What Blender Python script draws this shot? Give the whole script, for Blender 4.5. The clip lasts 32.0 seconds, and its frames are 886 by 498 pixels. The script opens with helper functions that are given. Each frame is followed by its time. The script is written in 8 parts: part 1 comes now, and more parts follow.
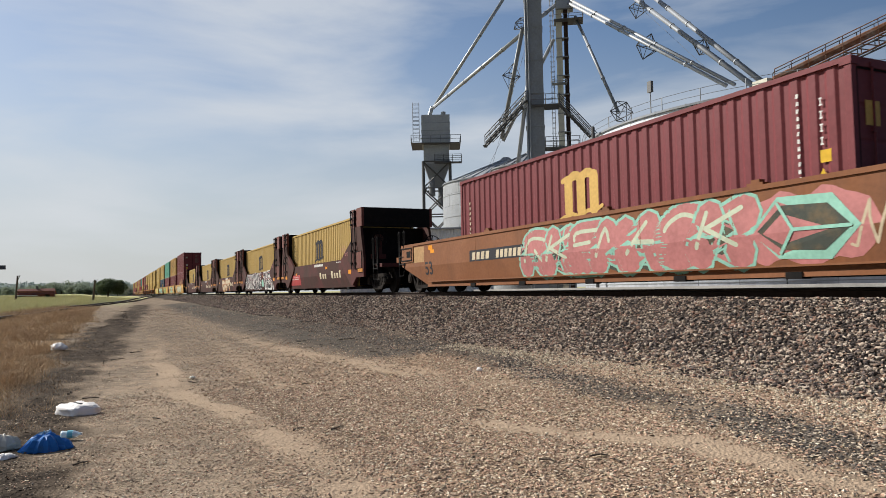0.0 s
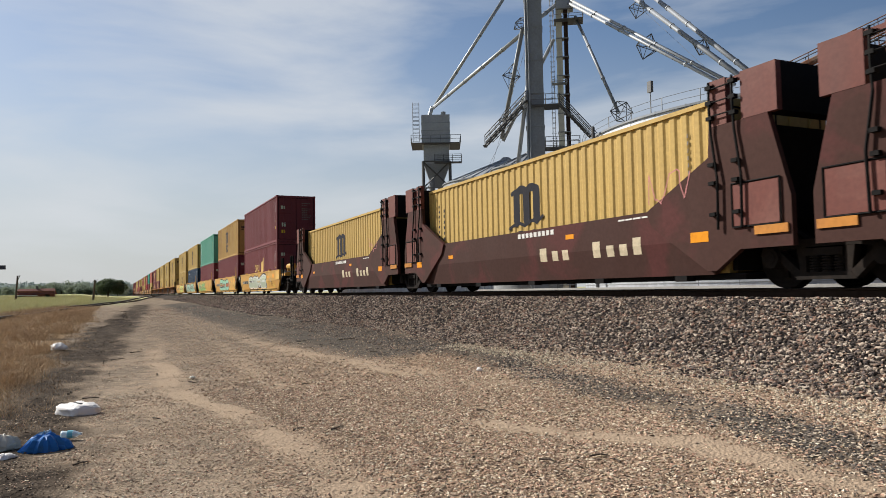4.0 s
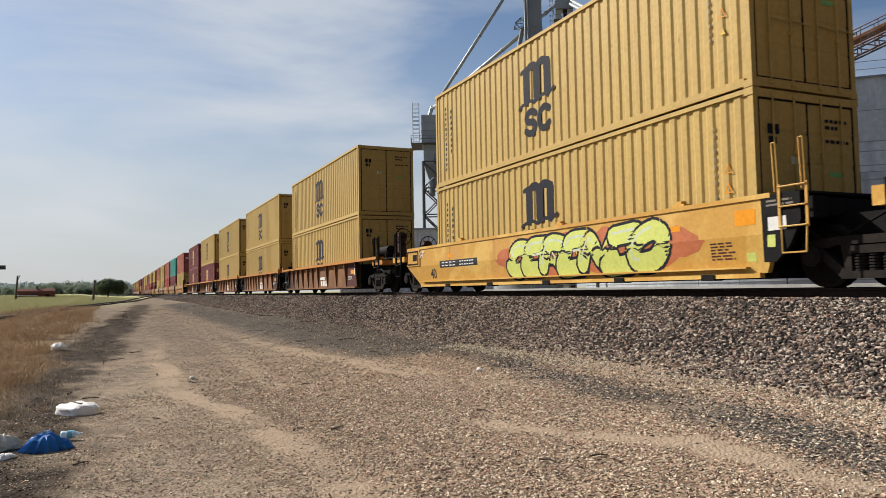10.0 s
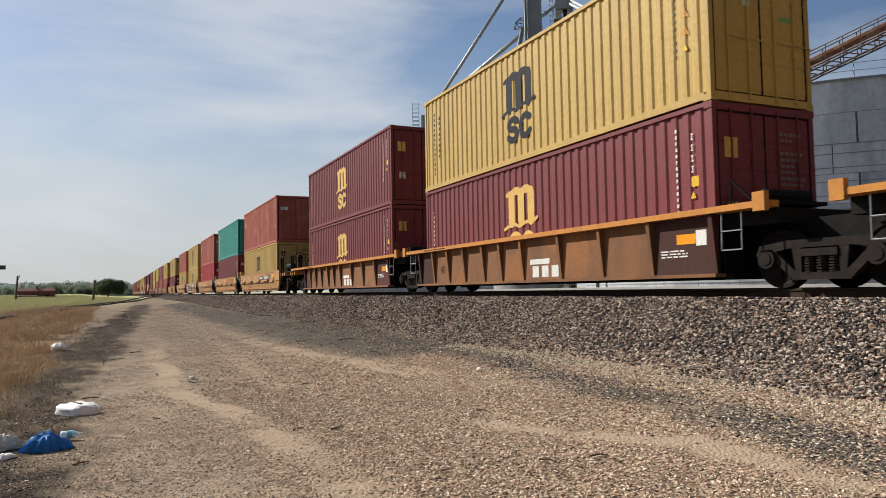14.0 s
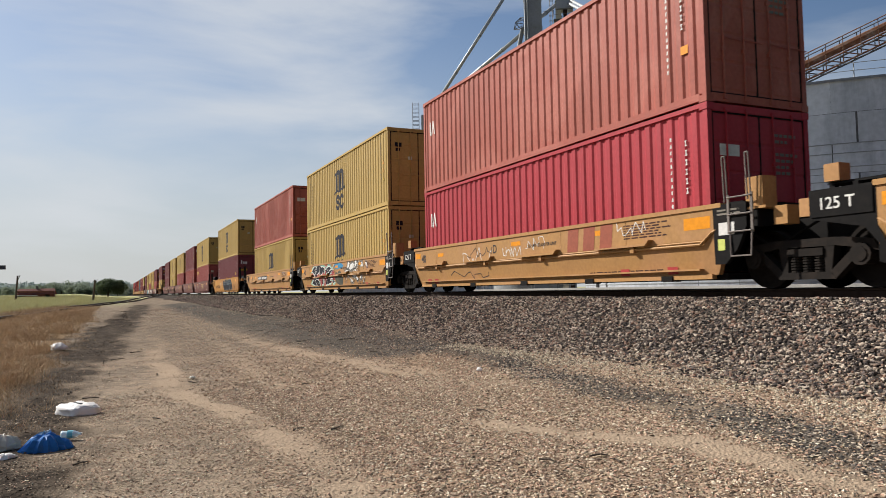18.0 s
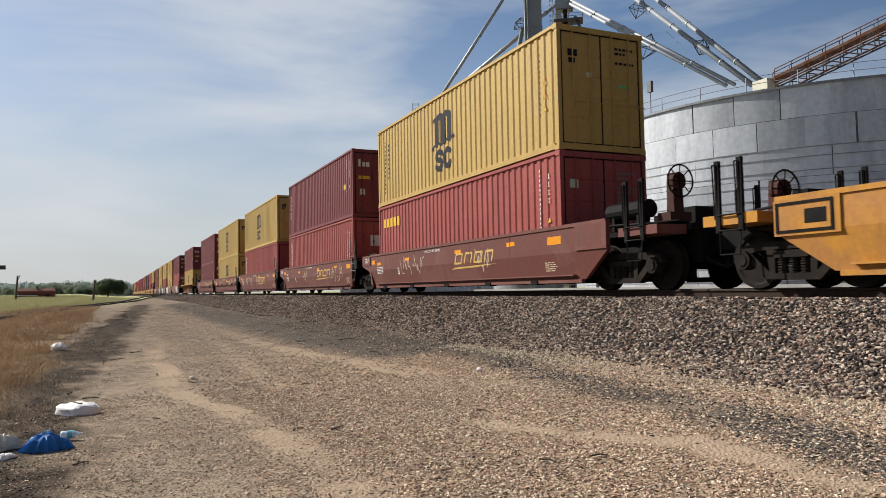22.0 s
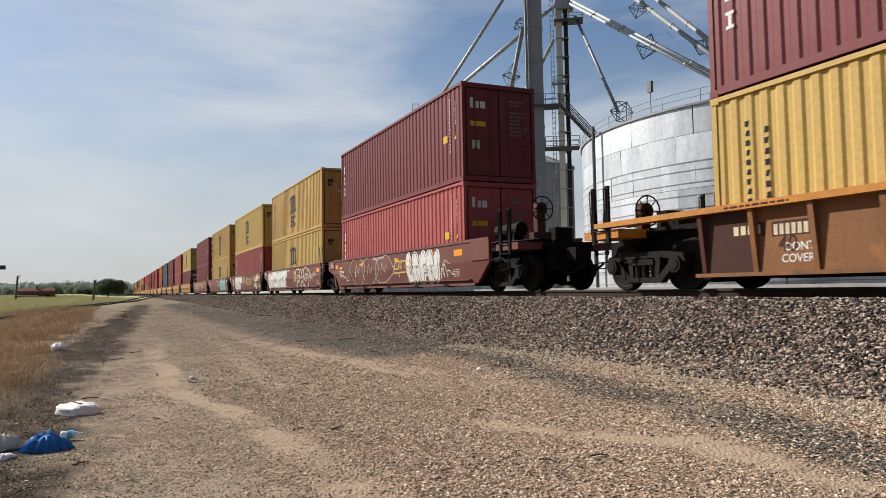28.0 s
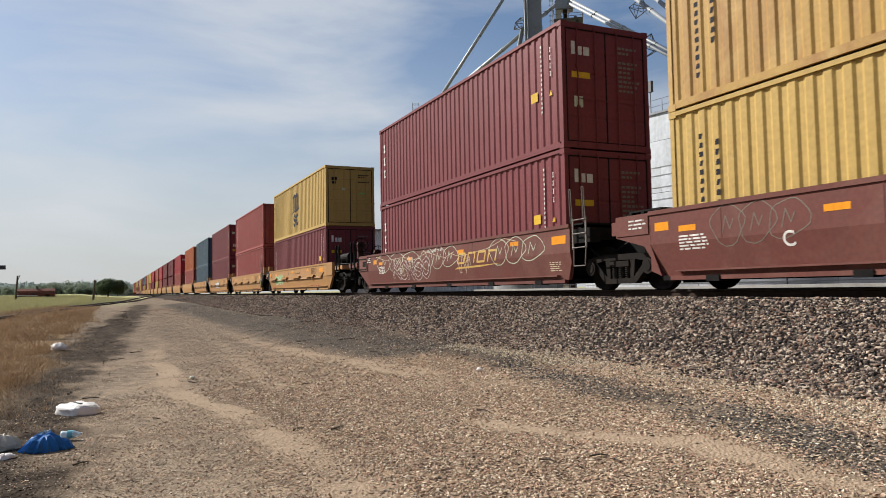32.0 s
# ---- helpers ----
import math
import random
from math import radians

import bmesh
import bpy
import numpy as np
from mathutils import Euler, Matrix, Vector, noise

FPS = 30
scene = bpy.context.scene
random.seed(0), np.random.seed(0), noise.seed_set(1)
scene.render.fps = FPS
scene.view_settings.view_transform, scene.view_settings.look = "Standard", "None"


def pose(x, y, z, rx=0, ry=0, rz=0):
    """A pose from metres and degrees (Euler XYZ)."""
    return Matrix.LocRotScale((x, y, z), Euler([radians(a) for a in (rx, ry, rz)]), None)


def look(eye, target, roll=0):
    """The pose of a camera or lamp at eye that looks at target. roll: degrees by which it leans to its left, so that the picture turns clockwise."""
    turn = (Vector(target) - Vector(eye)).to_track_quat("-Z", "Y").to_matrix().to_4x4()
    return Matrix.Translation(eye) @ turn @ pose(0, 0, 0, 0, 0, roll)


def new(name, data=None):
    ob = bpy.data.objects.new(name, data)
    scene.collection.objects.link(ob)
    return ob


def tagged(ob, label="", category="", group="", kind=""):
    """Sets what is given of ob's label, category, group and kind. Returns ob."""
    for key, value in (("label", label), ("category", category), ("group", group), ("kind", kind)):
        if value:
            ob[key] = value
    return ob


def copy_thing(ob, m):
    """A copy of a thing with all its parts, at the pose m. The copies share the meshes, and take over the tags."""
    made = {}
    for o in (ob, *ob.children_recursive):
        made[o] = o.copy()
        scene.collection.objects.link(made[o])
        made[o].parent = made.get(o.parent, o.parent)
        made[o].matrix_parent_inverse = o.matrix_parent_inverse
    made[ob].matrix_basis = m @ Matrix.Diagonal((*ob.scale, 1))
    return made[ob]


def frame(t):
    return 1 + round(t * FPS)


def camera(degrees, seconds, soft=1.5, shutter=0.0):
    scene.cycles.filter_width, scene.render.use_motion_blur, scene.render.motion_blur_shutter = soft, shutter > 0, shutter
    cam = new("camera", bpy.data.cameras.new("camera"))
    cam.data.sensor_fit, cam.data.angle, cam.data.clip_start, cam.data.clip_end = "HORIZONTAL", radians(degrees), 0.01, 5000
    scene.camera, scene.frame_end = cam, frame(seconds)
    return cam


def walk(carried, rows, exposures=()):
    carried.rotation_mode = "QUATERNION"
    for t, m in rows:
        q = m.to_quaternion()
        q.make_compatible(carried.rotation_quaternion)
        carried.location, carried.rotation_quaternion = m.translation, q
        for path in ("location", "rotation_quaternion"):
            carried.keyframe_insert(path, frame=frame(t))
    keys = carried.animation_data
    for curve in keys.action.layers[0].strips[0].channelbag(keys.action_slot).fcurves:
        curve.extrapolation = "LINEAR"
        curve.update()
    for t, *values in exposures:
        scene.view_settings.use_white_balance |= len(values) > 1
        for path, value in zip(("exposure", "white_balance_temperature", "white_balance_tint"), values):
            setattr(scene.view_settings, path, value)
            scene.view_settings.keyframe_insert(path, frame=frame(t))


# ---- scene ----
# The camera stands still beside the track; rail top is z = 0 and the track runs along x.
YAW, PITCH, ROLL = radians(65.544), radians(3.174), -1.045
EYE = Vector((0.0, 0.0, 0.088))
AHEAD = Vector((-math.sin(YAW) * math.cos(PITCH), math.cos(YAW) * math.cos(PITCH), math.sin(PITCH)))
cam = camera(63.07, 32.0, soft=0.4, shutter=0.05)
walk(cam, [(0.0, look(EYE, EYE + AHEAD, ROLL)), (32.0, look(EYE, EYE + AHEAD, ROLL))], exposures=[(0.0, 0.60), (32.0, 0.60)])

# ---- light ----
SUN_TO = Vector((-0.66, -0.50, 0.56)).normalized()
SUN_EL = math.asin(SUN_TO.z)
SUN_ROT = math.atan2(SUN_TO.x, SUN_TO.y)


def build_light():
    world = bpy.data.worlds.new("hazy_sky")
    world.use_nodes = True
    scene.world = world
    n, l = world.node_tree.nodes, world.node_tree.links
    bg = n["Background"]
    sky = n.new("ShaderNodeTexSky")
    sky.sky_type, sky.sun_disc = "NISHITA", False
    sky.sun_elevation, sky.sun_rotation = SUN_EL, SUN_ROT
    sky.altitude, sky.air_density, sky.dust_density, sky.ozone_density = 100, 1.0, 0.9, 2.6
    # thin streaky cirrus, stretched along one direction
    tc = n.new("ShaderNodeTexCoord")
    mp = n.new("ShaderNodeMapping")
    mp.inputs["Rotation"].default_value = (0.0, 0.0, radians(-24))
    mp.inputs["Scale"].default_value = (1.0, 1.0, 4.2)
    no = n.new("ShaderNodeTexNoise")
    no.inputs["Scale"].default_value, no.inputs["Detail"].default_value = 2.7, 8.0
    no.inputs["Roughness"].default_value, no.inputs["Distortion"].default_value = 0.52, 0.35
    ramp = n.new("ShaderNodeValToRGB")
    ramp.color_ramp.elements[0].position, ramp.color_ramp.elements[1].position = 0.40, 0.68
    cl = n.new("ShaderNodeMixRGB")
    l.new(tc.outputs["Generated"], mp.inputs["Vector"])
    l.new(mp.outputs["Vector"], no.inputs["Vector"])
    l.new(no.outputs["Fac"], ramp.inputs["Fac"])
    mul = n.new("ShaderNodeMath")
    mul.operation = "MULTIPLY"
    mul.inputs[1].default_value = 0.60
    l.new(ramp.outputs["Color"], mul.inputs[0])
    # pale haze towards the horizon
    sep = n.new("ShaderNodeSeparateXYZ")
    l.new(tc.outputs["Generated"], sep.inputs[0])
    hz = n.new("ShaderNodeMapRange")
    hz.interpolation_type = "SMOOTHSTEP"
    hz.inputs[1].default_value, hz.inputs[2].default_value = 0.36, -0.02
    hz.inputs[3].default_value, hz.inputs[4].default_value = 0.0, 0.92
    l.new(sep.outputs["Z"], hz.inputs[0])
    haze = n.new("ShaderNodeMixRGB")
    # haze scatters forward: paler on the sun's side of the sky, duller opposite
    dot = n.new("ShaderNodeVectorMath")
    dot.operation = "DOT_PRODUCT"
    dot.inputs[1].default_value = Vector((SUN_TO.x, SUN_TO.y, 0)).normalized()
    l.new(tc.outputs["Generated"], dot.inputs[0])
    near_sun = n.new("ShaderNodeMapRange")
    near_sun.interpolation_type = "SMOOTHSTEP"
    near_sun.inputs[1].default_value, near_sun.inputs[2].default_value = 0.15, 0.95
    near_sun.inputs[4].default_value = 0.20
    l.new(dot.outputs["Value"], near_sun.inputs[0])
    cover = n.new("ShaderNodeMath")
    cover.use_clamp = True
    l.new(mul.outputs[0], cover.inputs[0])
    l.new(near_sun.outputs[0], cover.inputs[1])
    l.new(cover.outputs[0], cl.inputs[0])
    fwd = n.new("ShaderNodeMapRange")
    fwd.interpolation_type = "SMOOTHSTEP"
    fwd.inputs[1].default_value, fwd.inputs[2].default_value = -0.62, 0.20
    l.new(dot.outputs["Value"], fwd.inputs[0])
    tint = n.new("ShaderNodeMixRGB")
    tint.inputs[1].default_value, tint.inputs[2].default_value = (2.2, 2.5, 2.9, 1), (7.0, 7.25, 7.35, 1)
    l.new(fwd.outputs[0], tint.inputs[0])
    l.new(tint.outputs[0], haze.inputs[2])
    l.new(hz.outputs[0], haze.inputs[0])
    gain = n.new("ShaderNodeMixRGB")
    gain.blend_type = "MULTIPLY"
    gain.inputs[0].default_value = 1.0
    gain.inputs[2].default_value = (1.18, 1.23, 1.28, 1)
    l.new(sky.outputs["Color"], gain.inputs[1])
    l.new(gain.outputs["Color"], haze.inputs[1])
    l.new(haze.outputs["Color"], cl.inputs[1])
    veil = n.new("ShaderNodeMixRGB")
    veil.inputs[1].default_value, veil.inputs[2].default_value = (3.6, 4.1, 4.9, 1), (8.9, 9.3, 9.8, 1)
    l.new(fwd.outputs[0], veil.inputs[0])
    l.new(veil.outputs[0], cl.inputs[2])
    # the clear sky deepens away from the sun
    deep = n.new("ShaderNodeMixRGB")
    deep.blend_type = "MULTIPLY"
    deep.inputs[2].default_value = (0.50, 0.56, 0.66, 1)
    anti = n.new("ShaderNodeMath")
    anti.operation = "SUBTRACT"
    anti.inputs[0].default_value = 1.0
    l.new(fwd.outputs[0], anti.inputs[1])
    l.new(anti.outputs[0], deep.inputs[0])
    l.new(cl.outputs["Color"], deep.inputs[1])
    l.new(deep.outputs["Color"], bg.inputs["Color"])
    bg.inputs["Strength"].default_value = 0.050
    sun = new("sun", bpy.data.lights.new("sun", "SUN"))
    sun.data.energy, sun.data.angle, sun.data.color = 5.0, radians(0.6), (1.0, 0.955, 0.885)
    sun.matrix_world = look((0, 0, 60), Vector((0, 0, 60)) - SUN_TO)


build_light()

# ---- materials ----
MATS = {}


def surface(name, colour, rough=0.6, metal=0.0, vary=0.12, scale=1.2, grime=None, dirt=0.25, grain=14.0, bump=0.15, streak=False, per_object=0.06, spec=0.13, fade=None):
    """A painted or raw surface: base colour, large stains, fine grain and relief at real size."""
    if name in MATS:
        return MATS[name]
    m = bpy.data.materials.new(name)
    m.use_nodes = True
    n, l = m.node_tree.nodes, m.node_tree.links
    b = n["Principled BSDF"]
    b.inputs["Roughness"].default_value, b.inputs["Metallic"].default_value = rough, metal
    b.inputs["Specular IOR Level"].default_value = spec
    tc, info = n.new("ShaderNodeTexCoord"), n.new("ShaderNodeObjectInfo")
    mp = n.new("ShaderNodeMapping")
    if streak:
        mp.inputs["Scale"].default_value = (1.0, 1.0, 0.16)
    off = n.new("ShaderNodeVectorMath")
    off.operation = "ADD"
    mulr = n.new("ShaderNodeVectorMath")
    mulr.operation = "SCALE"
    mulr.inputs[0].default_value = (37.0, 11.0, 5.0)
    l.new(info.outputs["Random"], mulr.inputs["Scale"])
    l.new(tc.outputs["Object"], off.inputs[0])
    l.new(mulr.outputs[0], off.inputs[1])
    l.new(off.outputs[0], mp.inputs["Vector"])
    big, fine = n.new("ShaderNodeTexNoise"), n.new("ShaderNodeTexNoise")
    big.inputs["Scale"].default_value, big.inputs["Detail"].default_value, big.inputs["Roughness"].default_value = scale, 6.0, 0.65
    fine.inputs["Scale"].default_value, fine.inputs["Detail"].default_value = grain, 4.0
    l.new(mp.outputs[0], big.inputs["Vector"])
    l.new(off.outputs[0], fine.inputs["Vector"])
    dark = n.new("ShaderNodeMixRGB")
    dark.inputs[1].default_value = (*colour, 1)
    dark.inputs[2].default_value = (*(grime or [c * 0.45 for c in colour]), 1)
    ramp = n.new("ShaderNodeMapRange")
    ramp.inputs[1].default_value, ramp.inputs[2].default_value = 0.46, 0.80
    ramp.inputs[3].default_value, ramp.inputs[4].default_value = 0.0, min(1.0, dirt * 2.2)
    l.new(big.outputs["Fac"], ramp.inputs[0])
    l.new(ramp.outputs[0], dark.inputs[0])
    if fade:
        # sun-bleached and rubbed patches
        pale, pn, pm = n.new("ShaderNodeMixRGB"), n.new("ShaderNodeTexNoise"), n.new("ShaderNodeMapRange")
        pn.inputs["Scale"].default_value, pn.inputs["Detail"].default_value, pn.inputs["Distortion"].default_value = 0.75, 5.0, 0.6
        pm.inputs[1].default_value, pm.inputs[2].default_value, pm.inputs[3].default_value, pm.inputs[4].default_value = 0.50, 0.60, 0.0, 0.75
        pale.inputs[2].default_value = (*fade, 1)
        l.new(off.outputs[0], pn.inputs["Vector"])
        l.new(pn.outputs["Fac"], pm.inputs[0])
        l.new(pm.outputs[0], pale.inputs[0])
        l.new(dark.outputs[0], pale.inputs[1])
        dark = pale
    sheet = name.startswith(("paint_", "car_"))
    if sheet:
        # chips and short runs of rust through the paint
        worn, cn, cm, cs = n.new("ShaderNodeMixRGB"), n.new("ShaderNodeTexNoise"), n.new("ShaderNodeMapRange"), n.new("ShaderNodeMapping")
        cs.inputs["Scale"].default_value = (1.0, 1.0, 0.45)
        cn.inputs["Scale"].default_value, cn.inputs["Detail"].default_value, cn.inputs["Roughness"].default_value = 3.4, 9.0, 0.72
        cm.inputs[1].default_value, cm.inputs[2].default_value, cm.inputs[3].default_value, cm.inputs[4].default_value = 0.645, 0.72, 0.0, 0.75
        worn.inputs[2].default_value = (colour[0] * 0.30 + 0.045, colour[1] * 0.20 + 0.018, colour[2] * 0.15 + 0.012, 1)
        l.new(off.outputs[0], cs.inputs["Vector"])
        l.new(cs.outputs[0], cn.inputs["Vector"])
        l.new(cn.outputs["Fac"], cm.inputs[0])
        l.new(cm.outputs[0], worn.inputs[0])
        l.new(dark.outputs[0], worn.inputs[1])
        dark = worn
    hsv = n.new("ShaderNodeHueSaturation")
    val = n.new("ShaderNodeMapRange")
    val.inputs[1].default_value, val.inputs[2].default_value = 0.25, 0.75
    val.inputs[3].default_value, val.inputs[4].default_value = 1 - vary, 1 + vary
    l.new(fine.outputs["Fac"], val.inputs[0])
    rnd = n.new("ShaderNodeMapRange")
    rnd.inputs[3].default_value, rnd.inputs[4].default_value = 1 - per_object, 1 + per_object
    l.new(info.outputs["Random"], rnd.inputs[0])
    mm = n.new("ShaderNodeMath")
    mm.operation = "MULTIPLY"
    l.new(val.outputs[0], mm.inputs[0])
    l.new(rnd.outputs[0], mm.inputs[1])
    l.new(mm.outputs[0], hsv.inputs["Value"])
    l.new(dark.outputs[0], hsv.inputs["Color"])
    l.new(hsv.outputs[0], b.inputs["Base Color"])
    if bump:
        bp = n.new("ShaderNodeBump")
        bp.inputs["Strength"].default_value, bp.inputs["Distance"].default_value = bump, 0.01
        height = fine.outputs["Fac"]
        if sheet:
            # shallow dents in the plate
            dn, add = n.new("ShaderNodeTexNoise"), n.new("ShaderNodeMath")
            dn.inputs["Scale"].default_value, dn.inputs["Detail"].default_value = 1.1, 1.5
            add.operation = "MULTIPLY_ADD"
            add.inputs[1].default_value = 9.0
            l.new(off.outputs[0], dn.inputs["Vector"])
            l.new(dn.outputs["Fac"], add.inputs[0])
            l.new(height, add.inputs[2])
            height = add.outputs[0]
        l.new(height, bp.inputs["Height"])
        l.new(bp.outputs[0], b.inputs["Normal"])
    MATS[name] = m
    return m


def leaf_light(m, colour):
    """Lets some light pass through thin leaves."""
    n, l = m.node_tree.nodes, m.node_tree.links
    t, add, out = n.new("ShaderNodeBsdfTranslucent"), n.new("ShaderNodeAddShader"), n["Material Output"]
    t.inputs["Color"].default_value = (*colour, 1)
    l.new(n["Principled BSDF"].outputs[0], add.inputs[0])
    l.new(t.outputs[0], add.inputs[1])
    l.new(add.outputs[0], out.inputs["Surface"])


def build_materials():
    S = surface
    S("paint_maroon", (0.1479, 0.0344, 0.0385), 0.50, grime=(0.10, 0.035, 0.03), dirt=0.16, streak=True)
    S("paint_faded_red", (0.30, 0.066, 0.062), 0.55, grime=(0.20, 0.055, 0.05), dirt=0.25, streak=True, fade=(0.34, 0.085, 0.075))
    S("paint_oxblood", (0.255, 0.057, 0.050), 0.55, grime=(0.17, 0.055, 0.045), dirt=0.22, streak=True, fade=(0.28, 0.07, 0.06))
    S("paint_yellow", (0.400, 0.268, 0.083), 0.58, grime=(0.24, 0.15, 0.06), dirt=0.16, streak=True)
    S("paint_yellow_old", (0.4128, 0.2752, 0.0722), 0.50, grime=(0.30, 0.18, 0.06), dirt=0.16, streak=True)
    S("paint_ochre", (0.385, 0.238, 0.070), 0.55, grime=(0.22, 0.095, 0.04), dirt=0.42, streak=True, fade=(0.43, 0.28, 0.10))
    S("paint_green", (0.0894, 0.289, 0.2133), 0.5, grime=(0.09, 0.2, 0.15), dirt=0.24, streak=True)
    S("paint_teal", (0.031, 0.227, 0.1926), 0.5, grime=(0.05, 0.14, 0.12), dirt=0.24, streak=True)
    S("paint_blue", (0.0206, 0.0427, 0.0826), 0.5, grime=(0.03, 0.04, 0.05), dirt=0.16, streak=True)
    S("paint_slate", (0.055, 0.0894, 0.117), 0.5, grime=(0.06, 0.07, 0.08), dirt=0.16, streak=True)
    S("paint_coral", (0.3165, 0.0826, 0.0585), 0.55, grime=(0.22, 0.07, 0.05), dirt=0.34, streak=True, fade=(0.36, 0.115, 0.085))
    S("paint_red", (0.3234, 0.031, 0.0413), 0.5, grime=(0.24, 0.05, 0.05), dirt=0.2, streak=True)
    S("paint_orange_box", (0.3578, 0.0894, 0.0275), 0.5, dirt=0.2, streak=True)
    S("car_yellow", (0.4541, 0.2477, 0.0516), 0.5, grime=(0.42, 0.20, 0.10), dirt=0.22, streak=True, fade=(0.56, 0.36, 0.10))
    S("car_tan", (0.344, 0.1858, 0.0688), 0.55, grime=(0.26, 0.13, 0.06), dirt=0.24, streak=True, fade=(0.36, 0.19, 0.085))
    S("car_orange", (0.399, 0.1858, 0.031), 0.55, grime=(0.17, 0.08, 0.04), dirt=0.32, streak=True, fade=(0.30, 0.14, 0.05))
    S("car_flange", (0.4128, 0.172, 0.0344), 0.6, grime=(0.22, 0.09, 0.04), dirt=0.3, scale=2.5)
    S("car_brown", (0.122, 0.040, 0.031), 0.62, grime=(0.08, 0.045, 0.04), dirt=0.25, streak=True, fade=(0.145, 0.060, 0.047), spec=0.15)
    S("car_umber", (0.052, 0.025, 0.020), 0.75, grime=(0.06, 0.034, 0.029), dirt=0.25, streak=True, spec=0.08, fade=(0.085, 0.028, 0.026))
    S("car_rust", (0.1789, 0.0722, 0.031), 0.7, grime=(0.11, 0.055, 0.035), dirt=0.4, streak=True, fade=(0.20, 0.085, 0.04))
    S("car_rusty_panel", (0.172, 0.080, 0.036), 0.75, grime=(0.072, 0.043, 0.030), dirt=0.55, scale=1.4, streak=True, fade=(0.22, 0.095, 0.035), spec=0.12)
    S("black_steel", (0.0085, 0.008, 0.008), 0.65, dirt=0.25, grime=(0.022, 0.018, 0.016), scale=4, spec=0.05)
    S("cast_iron", (0.017, 0.0145, 0.013), 0.75, dirt=0.4, grime=(0.034, 0.025, 0.02), scale=5, spec=0.04)
    S("wheel_steel", (0.016, 0.013, 0.0115), 0.7, 0.0, dirt=0.4, scale=5, spec=0.05)
    S("bright_rail", (0.30, 0.28, 0.26), 0.35, 0.9, dirt=0.2)
    S("rail_rust", (0.038, 0.024, 0.018), 0.85, dirt=0.4, scale=6)
    S("tie_wood", (0.075, 0.06, 0.05), 0.9, dirt=0.4, scale=3, grain=30, bump=0.5)
    S("dark_gap", (0.02, 0.018, 0.018), 0.8)
    S("decal_white", (0.576, 0.56, 0.528), 0.6, dirt=0.2, scale=4)
    S("decal_cream", (0.496, 0.416, 0.288), 0.6, dirt=0.25, scale=4)
    S("decal_black", (0.024, 0.024, 0.028), 0.6, dirt=0.15)
    S("decal_dim", (0.16, 0.14, 0.115), 0.6, dirt=0.2)
    S("bar_steel", (0.17, 0.145, 0.13), 0.6, dirt=0.3)
    S("decal_coral", (0.42, 0.13, 0.055), 0.6, dirt=0.25, scale=2)
    S("decal_moss", (0.055, 0.062, 0.052), 0.7, dirt=0.35, grime=(0.20, 0.13, 0.06), scale=3)
    S("decal_rust", (0.26, 0.075, 0.045), 0.6, dirt=0.25)
    S("decal_navy", (0.012, 0.012, 0.018), 0.7, dirt=0.12, grime=(0.04, 0.035, 0.03), scale=5, spec=0.1)
    S("decal_sage", (0.33, 0.37, 0.28), 0.55, dirt=0.2, scale=2)
    S("decal_tan", (0.40, 0.24, 0.11), 0.6, dirt=0.3, scale=2)
    S("decal_yellow", (0.56, 0.344, 0.024), 0.5, dirt=0.15)
    S("decal_gold", (0.528, 0.336, 0.096), 0.55, dirt=0.2)
    S("decal_orange", (0.64, 0.24, 0.012), 0.4, dirt=0.1)
    S("decal_red", (0.336, 0.048, 0.048), 0.5, dirt=0.2)
    S("decal_blue", (0.04, 0.2, 0.36), 0.5, dirt=0.1)
    S("decal_pink", (0.4, 0.16, 0.152), 0.55, dirt=0.25, scale=2)
    S("decal_mint", (0.24, 0.464, 0.368), 0.55, dirt=0.2, scale=2)
    S("decal_sky", (0.16, 0.44, 0.544), 0.5, dirt=0.15)
    S("decal_green", (0.176, 0.368, 0.12), 0.55, dirt=0.2)
    S("decal_lime", (0.464, 0.496, 0.128), 0.55, dirt=0.15)
    S("decal_pale", (0.448, 0.496, 0.368), 0.55, dirt=0.2)
    S("galvanised", (0.32, 0.335, 0.35), 0.5, 0.35, grime=(0.264, 0.264, 0.255), dirt=0.25, scale=0.8, grain=6)
    S("galvanised_dull", (0.215, 0.228, 0.245), 0.55, 0.25, grime=(0.176, 0.176, 0.167), dirt=0.35, scale=0.6, grain=6)
    S("bin_steel", (0.47, 0.49, 0.515), 0.5, 0.3, grime=(0.25, 0.265, 0.285), dirt=0.6, scale=0.55, streak=True, grain=3, per_object=0.12)
    S("bin_seam", (0.10, 0.10, 0.10), 0.7, 0.2, dirt=0.3)
    S("bin_weathered", (0.264, 0.273, 0.273), 0.6, 0.2, grime=(0.158, 0.158, 0.158), dirt=0.4, scale=0.35, streak=True, grain=3)
    S("rusty_gallery", (0.155, 0.070, 0.040), 0.8, grime=(0.24, 0.195, 0.16), dirt=0.6, scale=1.6)
    S("dark_frame", (0.106, 0.106, 0.106), 0.6, 0.3, dirt=0.3)
    S("cream_tower", (0.528, 0.510, 0.414), 0.6, grime=(0.317, 0.282, 0.220), dirt=0.35, scale=0.7, streak=True)
    S("white_shed", (0.651, 0.651, 0.634), 0.5, dirt=0.2)
    S("concrete", (0.38, 0.37, 0.345), 0.85, dirt=0.35, scale=0.8, spec=0.05)
    S("brick_red", (0.194, 0.079, 0.057), 0.8, dirt=0.3)
    S("roof_red", (0.167, 0.062, 0.048), 0.8, dirt=0.3)
    S("pole_wood", (0.079, 0.062, 0.048), 0.9, dirt=0.3)
